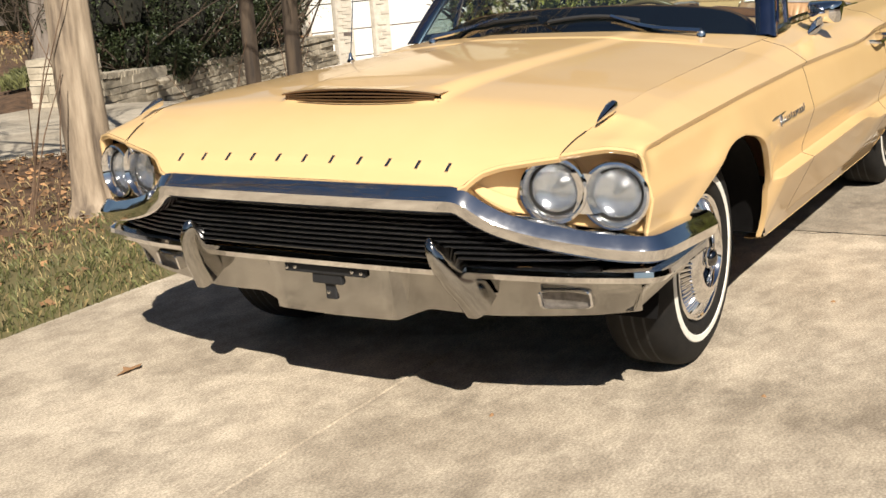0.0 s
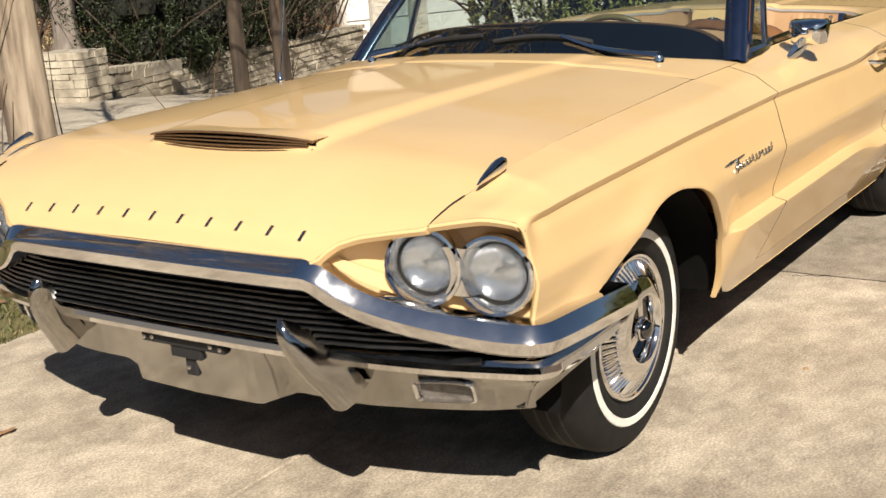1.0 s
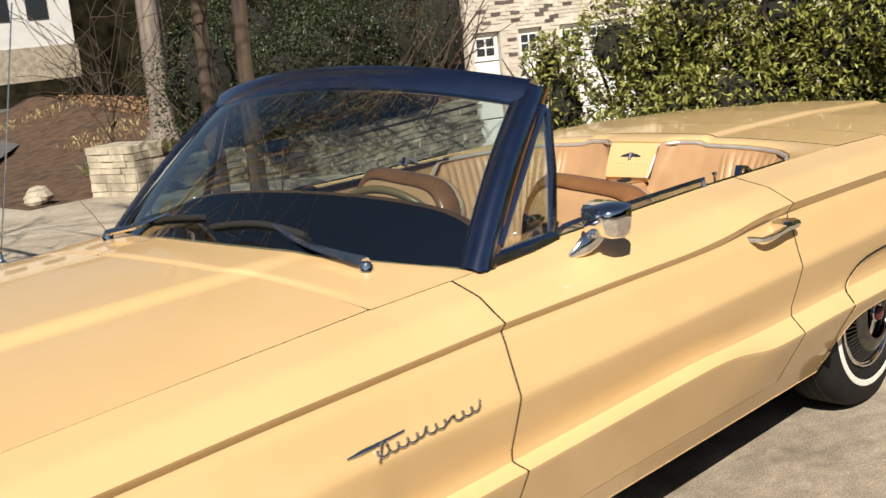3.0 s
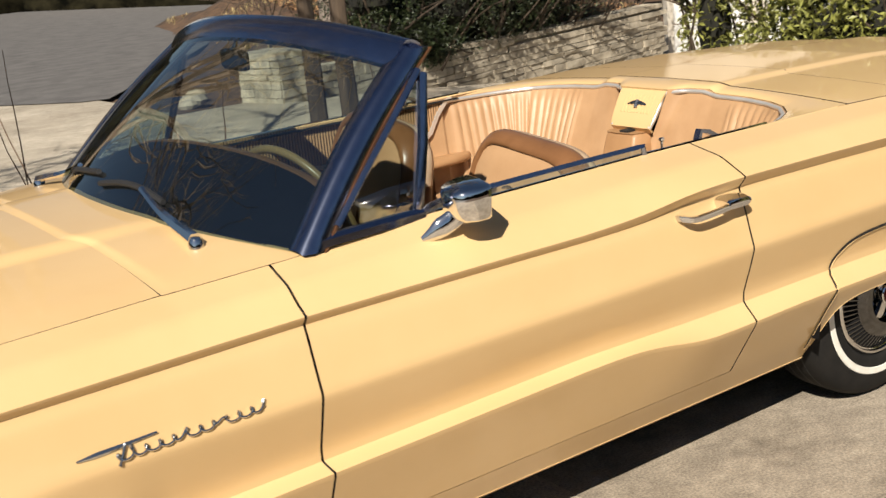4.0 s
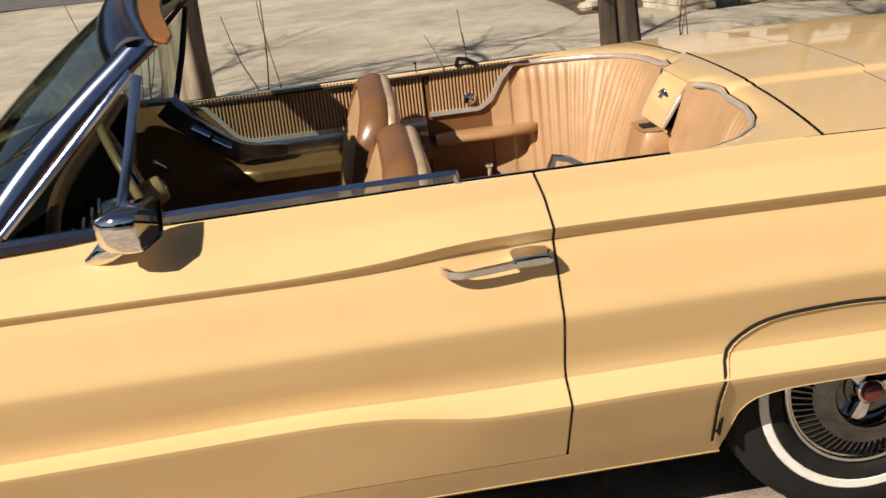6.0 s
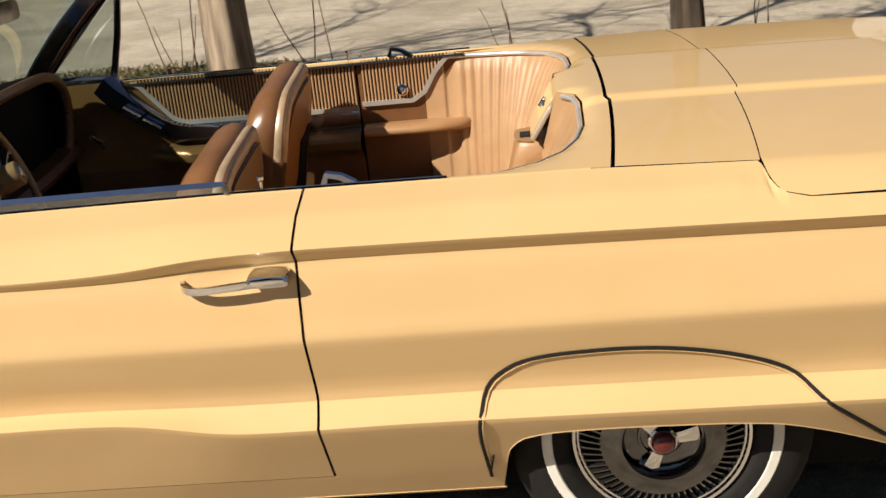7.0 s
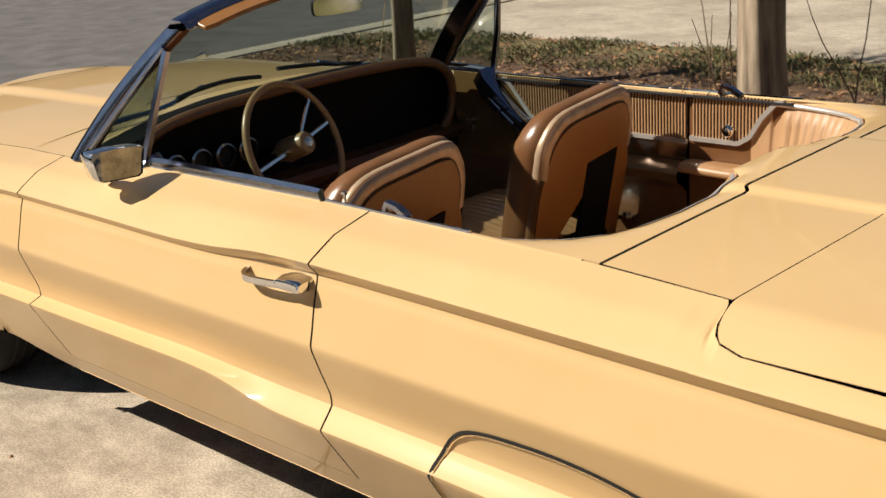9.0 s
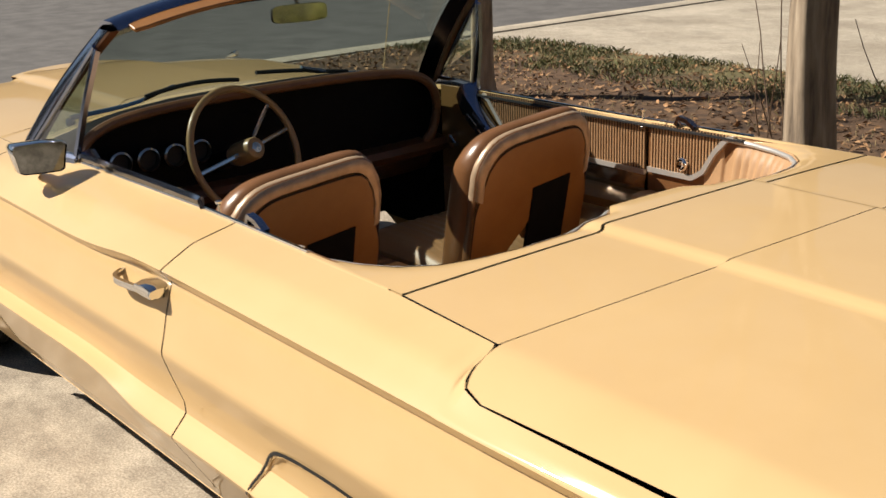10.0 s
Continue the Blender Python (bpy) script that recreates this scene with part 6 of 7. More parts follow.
crk = [(1.70 + 0.05 * u + 0.01 * math.sin(u * 17), -0.70 - 0.14 * u, 0.0010) for u in np.linspace(0, 1, 12)]
obj("crack", *ribbon(crk, 0.006, 0.0004, (0, 0, 1)), GAP, drive)

# second drive beyond the verge, and the turning place that falls to the garage
tagged(obj("second_drive", *grid([[(x, y, float(pad_z(x)) - 0.004 - 0.3 * (behind_wall(x, y) > 0.3 and 4.9 < x < 13)) for y in np.linspace(-6.6, 16.5, 70)] for x in np.r_[np.linspace(-5.2, 5.25, 12), np.linspace(5.6, 24, 24)]]), CONCRETE2, sharp=80), "pale concrete drive dappled by bare branches", "driveway", kind="structure")
lane = poly_sheet("lane", [(-5.2, 17.0), (0.3, 16.0), (1.6, 14.3), (3.0, 12.2), (4.3, 10.2), (5.0, 11.2), (6.4, 13.2), (8.6, 16.5), (14.0, 27.0), (12.0, 40.0), (-5.2, 40.0)], lambda x, y: 0.006, ASPHALT, "worn grey asphalt lane", "road", 0.3)
flat_road = obj("road", *grid([[(x, y, -0.012) for y in np.linspace(-120, 160, 40)] for x in np.linspace(-60, -5.5, 20)]), ASPHALT)
tagged(flat_road, "dark grey asphalt street", "road", kind="structure")
v, f = grid([[(x, y, z) for x, z in ((-5.56, -0.012), (-5.54, 0.0), (-5.30, 0.012), (-5.18, 0.012), (-5.17, -0.05))] for y in np.linspace(-60, 60, 120)])
tagged(obj("gutter", v, f, CONCRETE2), "pale concrete gutter along the street", "kerb", kind="structure")

# verge with thin grass, leaf litter and trees
VERGE = [(-5.17, 1.60), (-0.6, 1.665), (3.4, 1.70), (4.4, 2.2), (4.75, 3.1), (4.3, 4.0), (3.4, 4.5), (2.4, 5.0), (1.5, 5.65), (0.2, 6.15), (-1.9, 6.38), (-4.0, 6.35), (-4.9, 5.95), (-5.17, 5.4)]


def verge_z(x, y):
    e = min(1.0, max(0.0, min(y - 1.62, 6.4 - y, (x + 5.2)) / 0.35))
    return -0.012 + e * (0.045 + 0.03 * noise.noise((x * 1.1, y * 1.1, 5)) + 0.012 * noise.noise((x * 5, y * 5, 2)))


def verge_material():
    """Turf by the drive and along the far edge, mulch under the trees."""
    m = mat("verge_earth", (0.135, 0.075, 0.038), 0.95, color2=(0.045, 0.026, 0.014), scale=8.0, bump=1.0, bscale=70.0, mid=(0.10, 0.055, 0.027), detail=12)
    t = m.node_tree
    b = t.nodes["Principled BSDF"]
    old = b.inputs["Base Color"].links[0].from_socket
    tc, sep = t.nodes.new("ShaderNodeTexCoord"), t.nodes.new("ShaderNodeSeparateXYZ")
    n, ad, r, x = t.nodes.new("ShaderNodeTexNoise"), t.nodes.new("ShaderNodeMath"), t.nodes.new("ShaderNodeValToRGB"), t.nodes.new("ShaderNodeMix")
    n.inputs["Scale"].default_value, n.inputs["Detail"].default_value = 2.2, 6.0
    ad.operation = "MULTIPLY_ADD"
    ad.inputs[1].default_value = 1.6
    t.links.new(tc.outputs["Object"], sep.inputs[0])
    t.links.new(tc.outputs["Object"], n.inputs["Vector"])
    t.links.new(n.outputs["Fac"], ad.inputs[0])
    t.links.new(sep.outputs["Y"], ad.inputs[2])
    mr = t.nodes.new("ShaderNodeMapRange")
    mr.inputs["From Min"].default_value, mr.inputs["From Max"].default_value = 1.6, 7.6
    t.links.new(ad.outputs[0], mr.inputs["Value"])
    cr = r.color_ramp
    cr.elements[0].position, cr.elements[0].color = 0.0, (1, 1, 1, 1)
    cr.elements[1].position, cr.elements[1].color = 1.0, (1, 1, 1, 1)
    for p, v in ((0.24, 1), (0.34, 0), (0.74, 0), (0.84, 1)):
        e = cr.elements.new(p)
        e.color = (v, v, v, 1)
    t.links.new(mr.outputs[0], r.inputs[0])
    x.data_type = "RGBA"
    x.inputs["B"].default_value = (0.125, 0.105, 0.042, 1)
    t.links.new(r.outputs[0], x.inputs["Factor"])
    t.links.new(old, x.inputs["A"])
    t.links.new(x.outputs["Result"], b.inputs["Base Color"])
    return m


VERGE_M = verge_material()
poly_sheet("verge", VERGE, verge_z, VERGE_M, "strip of thin grass and leaf mulch under bare trees", "verge", 0.12)


def in_verge(x, y):
    inside = False
    for (x0, y0), (x1, y1) in zip(VERGE, VERGE[1:] + VERGE[:1]):
        if (y0 > y) != (y1 > y) and x < (x1 - x0) * (y - y0) / (y1 - y0) + x0:
            inside = not inside
    return inside


def blades(n, xr, yr, keep, h0, h1, w=0.004, zf=None):
    V, F = [], []
    for _ in range(n):
        x, y = rng.uniform(*xr), rng.uniform(*yr)
        if not keep(x, y):
            continue
        z = zf(x, y)
        h, a, lean = rng.uniform(h0, h1), rng.uniform(0, 6.283), rng.uniform(0.1, 0.9)
        c, s = math.cos(a), math.sin(a)
        dx, dy = lean * h * math.cos(a + 1.4), lean * h * math.sin(a + 1.4)
        k = len(V)
        V += [(x - c * w, y - s * w, z - 0.004), (x + c * w, y + s * w, z - 0.004), (x + dx * 0.5 + c * w * 0.6, y + dy * 0.5 + s * w * 0.6, z + h * 0.62), (x + dx, y + dy, z + h * (1 - 0.3 * lean))]
        F += [(k, k + 1, k + 2), (k, k + 2, k + 3)]
    return V, F


def patchy(x, y, s=1.3, lim=0.0, seed=9):
    return noise.noise((x * s, y * s, seed)) > lim


g1 = blades(26000, (-4.5, 3.2), (1.62, 3.3), lambda x, y: in_verge(x, y) and rng.random() < max(0.0, 1.15 - (y - 1.6) / 1.5) and patchy(x, y, 2.2, -0.25), 0.02, 0.055, 0.0035, verge_z)
tagged(obj("grass", *g1, BLADE, smooth=False), "short green grass on the verge", "grass", kind="stuff")
g2 = blades(26000, (-5.0, 3.2), (1.62, 6.3), lambda x, y: in_verge(x, y) and patchy(x, y, 1.9, -0.12, 4) and (y < 3.6 or y > 5.0 or rng.random() < 0.3), 0.02, 0.06, 0.003, verge_z)
tagged(obj("dry_grass", *g2, BLADE_DRY, smooth=False), "straw-coloured dry grass on the verge", "grass", kind="stuff")
g3 = blades(9000, (-5.0, 1.6), (4.9, 6.35), lambda x, y: in_verge(x, y) and patchy(x, y, 1.6, -0.1, 6), 0.03, 0.08, 0.004, verge_z)
tagged(obj("grass", *g3, BLADE, smooth=False), "green grass along the far verge edge", "grass", kind="stuff")


def leaves(places, size, droop=0.5, aspect=0.45):
    """Small folded leaves at the places given."""
    V, F = [], []
    for p in places:
        a, b, c = rng.uniform(0, 6.283), rng.normal(0, droop), rng.uniform(0.7, 1.25) * size
        ca, sa, cb, sb = math.cos(a), math.sin(a), math.cos(b), math.sin(b)
        u = np.array((ca * cb, sa * cb, sb))
        w = np.array((-sa, ca, rng.normal(0, 0.5)))
        w /= np.linalg.norm(w)
        n = np.cross(u, w)
        k = len(V)
        q = c * aspect
        V += [tuple(p - u * c * 0.5), tuple(p + w * q * 0.5 + n * q * 0.2), tuple(p + u * c * 0.5), tuple(p - w * q * 0.5 + n * q * 0.2)]
        F += [(k, k + 1, k + 2), (k, k + 2, k + 3)]
    return V, F


spots = []
while len(spots) < 5200:
    x, y = rng.uniform(-5, 4.6), rng.uniform(1.75, 6.2)
    if in_verge(x, y) and rng.random() < (0.25 if y < 2.5 else 1.0):
        spots.append(np.array((x, y, verge_z(x, y) + 0.012)))
tagged(obj("leaf_litter", *leaves(spots, 0.055, 0.35, 0.55), LITTER, smooth=False), "dry brown leaves strewn under the trees", "leaf litter", kind="stuff")
spots = []
while len(spots) < 3200:
    x, y = rng.uniform(4.8, 17), rng.uniform(6.5, 24)
    if behind_wall(x, y) > 0.35 and along_wall(x, y) < 8.2 and x > 7.6 + 0.26 * (y - 8.0) and patchy(x, y, 0.6, -0.1, 12):
        spots.append(np.array((x, y, garden_z(x, y) + 0.0)))
tagged(obj("leaf_litter", *leaves(spots, 0.07, 0.35, 0.55), LITTER, smooth=False), "dry brown leaves on the garden slope", "leaf litter", kind="stuff")

g4 = blades(15000, (5.2, 17), (7.5, 24), lambda x, y: behind_wall(x, y) > 0.4 and along_wall(x, y) < 8.2 and x > 6.2 + 0.26 * (y - 8.0) and patchy(x, y, 0.5, 0.05, 17), 0.04, 0.10, 0.012, lambda x, y: garden_z(x, y) - 0.03)
tagged(obj("dry_grass", *g4, BLADE_DRY, smooth=False), "straw-coloured dry grass on the garden slope", "grass", kind="stuff")

# the one dry leaf and a few bits on the driveway
lf = [(-0.075, 0.0, 0.004), (-0.035, 0.022, 0.014), (0.0, 0.012, 0.008), (0.030, 0.030, 0.016), (0.062, 0.008, 0.012), (0.020, -0.012, 0.006), (0.006, -0.036, 0.010), (-0.018, -0.014, 0.006)]
tagged(obj("dry_leaf", [(-0.728 + p[0] * 0.8, 0.91 - p[1], p[2]) for p in lf], [(0, 1, 2, 7), (2, 3, 4, 5), (2, 5, 6, 7)], LITTER, smooth=False, thick=0.001), "curled dry brown leaf lying on the concrete", "leaf")
for i, (x, y) in enumerate(((-0.21, -1.083), (-0.62, -0.42), (0.35, -1.5), (1.1, -1.25), (0.75, -1.05))):
    p = [(0.010 * math.cos(k) * rng.uniform(0.5, 1.2), 0.010 * math.sin(k) * rng.uniform(0.5, 1.2)) for k in np.linspace(0, 5.5, 6)]
    tagged(obj("grit_crumb", [(x + a, y + b, 0.0) for a, b in p] + [(x, y, 0.008)], [(k, (k + 1) % 6, 6) for k in range(6)], LITTER, smooth=False), "small crumb of leaf on the concrete", "debris", group="crumbs on the drive")


# ---- trees ----
def limb(p, d, length, r0, r1, n, wob, out, r=rng):
    pts = [np.array(p, float)]
    d = np.array(d, float)
    d /= np.linalg.norm(d)
    for k in range(n):
        d = d + r.normal(0, wob, 3)
        d /= np.linalg.norm(d)
        pts.append(pts[-1] + d * length / n)
    out.append((np.array(pts), np.linspace(r0, r1, n + 1)))
    return pts, d


def tree(x, y, z, r0, height, lean, material, label, limbs=7, twigs=60, seed=1, fork=0.5, lobes=0.0):
    r = np.random.default_rng(seed)
    t = tagged(empty("tree", None, (0, 0, 0)), label, "tree")
    trunk, branch = [], []
    n = 18
    pts = []
    for k in range(n + 1):
        u = k / n
        pts.append((x + lean[0] * u * height * fork + 0.02 * math.sin(u * 5 + seed), y + lean[1] * u * height * fork + 0.02 * math.cos(u * 4), z - 0.05 + u * height * fork))
    pts = np.array(pts)
    rad = r0 * (1 - 0.35 * np.linspace(0, 1, n + 1)) * (1 + 0.75 * np.exp(-np.linspace(0, height * fork, n + 1) / 0.10))
    rows = []
    m = 44
    for p, q in zip(pts, rad):
        row = []
        for j in range(m):
            a = 2 * math.pi * j / m
            k = q * (1 + lobes * math.cos(3 * a + p[2] * 0.8 + seed) + 0.45 * lobes * math.cos(7 * a - p[2] * 0.5 + seed) + 0.25 * lobes * math.cos(12 * a + p[2]) + 0.05 * noise.noise((math.cos(a) * 2, math.sin(a) * 2, p[2] * 2 + seed)))
            row.append((p[0] + k * math.cos(a), p[1] + k * math.sin(a), p[2]))
        rows.append(row)
    obj("trunk", *grid(rows, closed=True), material, t, sharp=70)
    top = pts[-1]
    V = []
    for i in range(limbs):
        a = 2 * math.pi * i / limbs + r.uniform(-0.3, 0.3)
        st = pts[r.integers(n - 7, n + 1)] if i > 2 else top
        d = (math.cos(a) * 0.55, math.sin(a) * 0.55, 1.0)
        p1, d1 = limb(st, d, height * 0.55, r0 * 0.42, r0 * 0.10, 8, 0.10, branch, r)
        for _ in range(twigs // limbs):
            s = p1[r.integers(2, len(p1))]
            d2 = np.array(d1) + r.normal(0, 0.6, 3)
            p2, d3 = limb(s, d2, r.uniform(0.5, 1.4), r0 * 0.11, 0.004, 5, 0.16, branch, r)
            for _ in range(2):
                limb(p2[r.integers(1, len(p2))], np.array(d3) + r.normal(0, 0.6, 3), r.uniform(0.25, 0.7), 0.006, 0.002, 3, 0.2, branch, r)
    V, F = [], []
    for p, q in branch:
        v, f = sweep(p, ring(1.0, 5), scales=q, up=(0.3, 0.2, 0.9))
        k = len(V)
        V += [tuple(c) for c in v]
        F += [tuple(i + k for i in g) for g in f]
    obj("crown", V, F, material, t, "bare winter branches")
    return t


tree(1.13, 3.00, 0.02, 0.126, 5.4, (-0.02, 0.02), BARK, "smooth pale-barked bare tree standing in the verge", 8, 170, 3, 0.42, 0.14)
tree(-2.31, 3.84, 0.02, 0.085, 5.2, (0.03, -0.02), BARK, "slender bare tree near the street end of the verge", 8, 150, 5, 0.45, 0.12)
tree(3.53, 3.86, 0.02, 0.062, 5.0, (0.03, 0.02), BARK_DK, "dark thin-stemmed bare tree in the verge", 7, 140, 8, 0.5, 0.08)
tree(3.60, 3.50, 0.02, 0.062, 5.1, (-0.02, -0.02), BARK_DK, "dark thin-stemmed bare tree in the verge", 7, 140, 9, 0.5, 0.08)
tree(8.0, 11.25, garden_z(8.0, 11.25) - 0.05, 0.17, 8.0, (-0.01, 0.02), BARK_GREY, "tall grey-barked tree on the garden slope", 6, 30, 11, 0.6, 0.06)
tree(13.1, 18.9, garden_z(13.1, 18.9) - 0.05, 0.20, 8.0, (-0.05, 0.02), BARK_GREY, "tall grey-barked tree on the garden slope", 6, 30, 12, 0.6, 0.06)
tree(6.0, 9.3, garden_z(6.0, 9.3) - 0.05, 0.025, 1.7, (0.02, 0.0), BARK_DK, "young bare tree behind the stone wall", 6, 40, 14, 0.3, 0.05)


def shoots(name, x, y, n, h, label, seed, spread=0.25, material=TWIG, zf=verge_z):
    r = np.random.default_rng(seed)
    out = []
    for _ in range(n):
        a = r.uniform(0, 6.28)
        limb((x + r.normal(0, 0.05), y + r.normal(0, 0.05), zf(x, y) - 0.02), (spread * math.cos(a), spread * math.sin(a), 1), h * r.uniform(0.5, 1.1), 0.006, 0.002, 7, 0.06, out, r)
    t = tagged(empty(name), label, "shoots")
    for p, q in out:
        obj("shoot", *sweep(p, ring(1.0, 5), scales=q, up=(0.3, 0.2, 0.9)), material, t)


shoots("bare_shoots", 0.78, 3.15, 6, 1.5, "thin bare shoots sprouting beside the tree", 21)
shoots("bare_shoots", 1.55, 3.35, 3, 1.3, "thin bare shoots sprouting beside the tree", 22)
shoots("bare_shoots", 3.95, 3.9, 3, 1.2, "thin bare shoots among the verge mulch", 23)
shoots("bare_shoots", 2.6, 3.4, 3, 0.9, "thin bare shoots among the verge mulch", 24, 0.4)


# ---- shrubs ----
def shrub(name, blobs, n, size, material, label, category, seed, core=None, aspect=0.45):
    r = np.random.default_rng(seed)
    t = tagged(empty(name), label, category)
    P = []
    w = np.array([b[3] * b[4] * b[5] for b in blobs]) ** 0.67
    w /= w.sum()
    for i in r.choice(len(blobs), n, p=w):
        x, y, z, a, b, c = blobs[i]
        d = r.normal(0, 1, 3)
        d /= np.linalg.norm(d)
        k = r.uniform(0.62, 1.0) ** 0.5 * (1 + 0.22 * noise.noise((d[0] * 2.3 + x, d[1] * 2.3 + y, d[2] * 2.3 + i)))
        p = np.array((x + a * d[0] * k, y + b * d[1] * k, z + c * d[2] * k))
        P.append(p)
    obj("foliage", *leaves(P, size, 0.7, aspect), material, t, smooth=False)
    out = []
    for x, y, z, a, b, c in blobs:
        for _ in range(5):
            limb((x + r.normal(0, 0.1), y + r.normal(0, 0.1), z - c), (r.normal(0, 0.5), r.normal(0, 0.5), 1), c * 1.7, 0.02, 0.005, 5, 0.12, out, r)
    obj("stem", *join(*[sweep(p, ring(1.0, 5), scales=q, up=(0.3, 0.2, 0.9)) for p, q in out]), BARK_DK, t)
    # dense dark heart, the shade among the twigs put into its colour
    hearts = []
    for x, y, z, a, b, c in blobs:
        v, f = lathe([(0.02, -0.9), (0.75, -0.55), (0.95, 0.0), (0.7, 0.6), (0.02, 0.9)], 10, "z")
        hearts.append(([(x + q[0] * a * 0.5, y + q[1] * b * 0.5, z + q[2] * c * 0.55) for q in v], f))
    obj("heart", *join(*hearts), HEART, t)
    return t


HEART = mat("twig_shade", (0.018, 0.017, 0.010), 1.0, vary=0.5, scale=20.0)
hz = lambda x: float(pad_z(x))
hb = []
rh = np.random.default_rng(77)
# past y = -2 the hedge is added unseen, to darken the car side's reflections
for k in range(126):
    y = 3.75 - 9.7 * (k + rh.uniform(-0.8, 0.8)) / 125
    lev = k % 3
    hb.append((7.75 + 0.20 * lev + rh.uniform(-0.22, 0.22), y, hz(7.8) + (0.55, 1.35, 2.15)[lev] + rh.uniform(-0.25, 0.30), rh.uniform(0.38, 0.56), rh.uniform(0.34, 0.52), rh.uniform(0.40, 0.58)))
shrub("hedge", hb, 150000, 0.068, LEAF_G, "tall broad-leaved evergreen hedge, yellow-green in the sun", "hedge", 31)
hb = [(7.75, 4.25, hz(7.6) + 0.75, 0.30, 0.35, 0.75), (7.85, 4.5, hz(7.6) + 1.15, 0.22, 0.28, 0.35)]
shrub("bush", hb, 1500, 0.075, LEAF_G, "loose evergreen bush with light leaf tips", "bush", 32)


def garden_shrub(az, dist, eye, w, h, n, material, label, seed, size=0.055):
    x, y = eye[0] + dist * math.cos(radians(az)), eye[1] + dist * math.sin(radians(az))
    z = float(garden_z(x, y)) - 0.05
    r = np.random.default_rng(seed)
    bl = [(x + r.normal(0, 0.3 * w), y + r.normal(0, 0.3 * w), z + h * r.uniform(0.35, 0.6), w * r.uniform(0.5, 0.8), w * r.uniform(0.5, 0.8), h * r.uniform(0.45, 0.6)) for _ in range(4)]
    return shrub("shrub", bl, n, size, material, label, "shrub", seed)


E0, E2 = (-3.36, -2.0), (-1.26, -2.46)
for i, (az, d) in enumerate(((46.0, 15.6), (44.4, 16.2), (42.8, 16.8), (41.2, 17.6), (40.0, 18.4), (45.2, 18.0), (43.2, 18.8), (41.4, 19.6), (47.6, 18.5))):
    garden_shrub(az, d, E0, 1.0, 1.5 + 0.5 * (d > 17), 5200, LEAF_D, "dark evergreen shrub massed on the garden slope", 40 + i)
for i, (az, d, w, h) in enumerate(((52.5, 17, 1.0, 1.5), (50.0, 17.5, 1.1, 1.7), (47.8, 17.0, 1.0, 1.5), (53.6, 14.2, 0.45, 0.6), (51.2, 14.4, 0.45, 0.55))):
    garden_shrub(az, d, E2, w, h, 4200, LEAF_D, "dark evergreen shrub on the garden slope", 60 + i)
for i, (az, d, w, h) in enumerate(((43.0, 20.5, 0.8, 2.6), (44.6, 20.8, 0.8, 2.4))):
    garden_shrub(az, d, E2, w, h, 1800, LEAF_R, "twiggy red-brown shrub against the house wall", 70 + i)
for i, (az, d) in enumerate(((56.8, 14.3), (58.2, 14.8), (58.6, 14.0), (49.5, 16.2))):
    x, y = E2[0] + d * math.cos(radians(az)), E2[1] + d * math.sin(radians(az))
    g = blades(420, (x - 0.22, x + 0.22), (y - 0.22, y + 0.22), lambda a, b: True, 0.08, 0.20, 0.008, garden_z)
    tagged(obj("bulb_clump", *g, BLADE, smooth=False), "clump of green bulb leaves in the mulch", "plant", group="bulb clumps")

# ---- stone retaining wall with its pier ----
def block(cx, cy, z0, z1, length, depth, d, n, jitter=0.012, r=rng):
    """A rough stone: d along, n outwards."""
    V = []
    for a in (-1, 1):
        for b in (-1, 1):
            for z in (z0, z1):
                j = r.normal(0, jitter, 3)
                V.append((cx + d[0] * a * length / 2 + n[0] * b * depth / 2 + j[0], cy + d[1] * a * length / 2 + n[1] * b * depth / 2 + j[1], z + j[2] * 0.4))
    return V, [(0, 1, 3, 2), (4, 6, 7, 5), (0, 4, 5, 1), (2, 3, 7, 6), (0, 2, 6, 4), (1, 5, 7, 3)]


wall = tagged(empty("garden_wall"), "low pale ledge-stone retaining wall with a brick cap and end pier", "wall", kind="structure")
wl = float(np.linalg.norm(WALL_END - PIER))
wn2 = -WNORM


def wall_top(s):
    return float(interp(s, [(0, 0.30), (1.0, 0.22), (2.2, 0.17), (4.6, 0.07), (8.2, 0.07)]))


def wall_base(s):
    return float(pad_z(PIER[0] + WDIR[0] * s)) - 0.06


ss = np.linspace(0.15, wl, 30)
core = []
for s in ss:
    p = PIER + WDIR * s
    core.append([(p[0] + WNORM[0] * o, p[1] + WNORM[1] * o, z) for o, z in ((0.0, wall_base(s)), (0.0, wall_top(s) - 0.06), (0.28, wall_top(s) - 0.06), (0.28, wall_base(s)))])
obj("wall_core", *grid(core), MORTAR, wall)
s = 0.15
zc = -1.05
while zc < 0.45:
    h = rng.uniform(0.055, 0.11)
    s = 0.12 + rng.uniform(0, 0.1)
    while s < wl:
        L = rng.uniform(0.16, 0.46)
        m = s + L / 2
        if zc + h * 0.6 < wall_top(m) - 0.055 and zc + h > wall_base(m) and m < wl:
            p = PIER + WDIR * m + wn2 * rng.uniform(-0.008, 0.018)
            v, f = block(p[0], p[1], zc + 0.004, zc + h - 0.004, L - 0.012, 0.09, WDIR, WNORM, 0.006)
            obj("stone", v, f, STONE, wall, smooth=False)
        s += L
    zc += h
s = 0.2
while s < wl - 0.05:
    p = PIER + WDIR * s + WNORM * 0.10
    z = wall_top(s)
    v, f = block(p[0], p[1], z - 0.055, z + 0.005 + rng.uniform(-0.004, 0.006), 0.058, 0.30, WDIR, WNORM, 0.003)
    obj("cap_brick", v, f, STONE, wall, smooth=False)
    s += 0.068
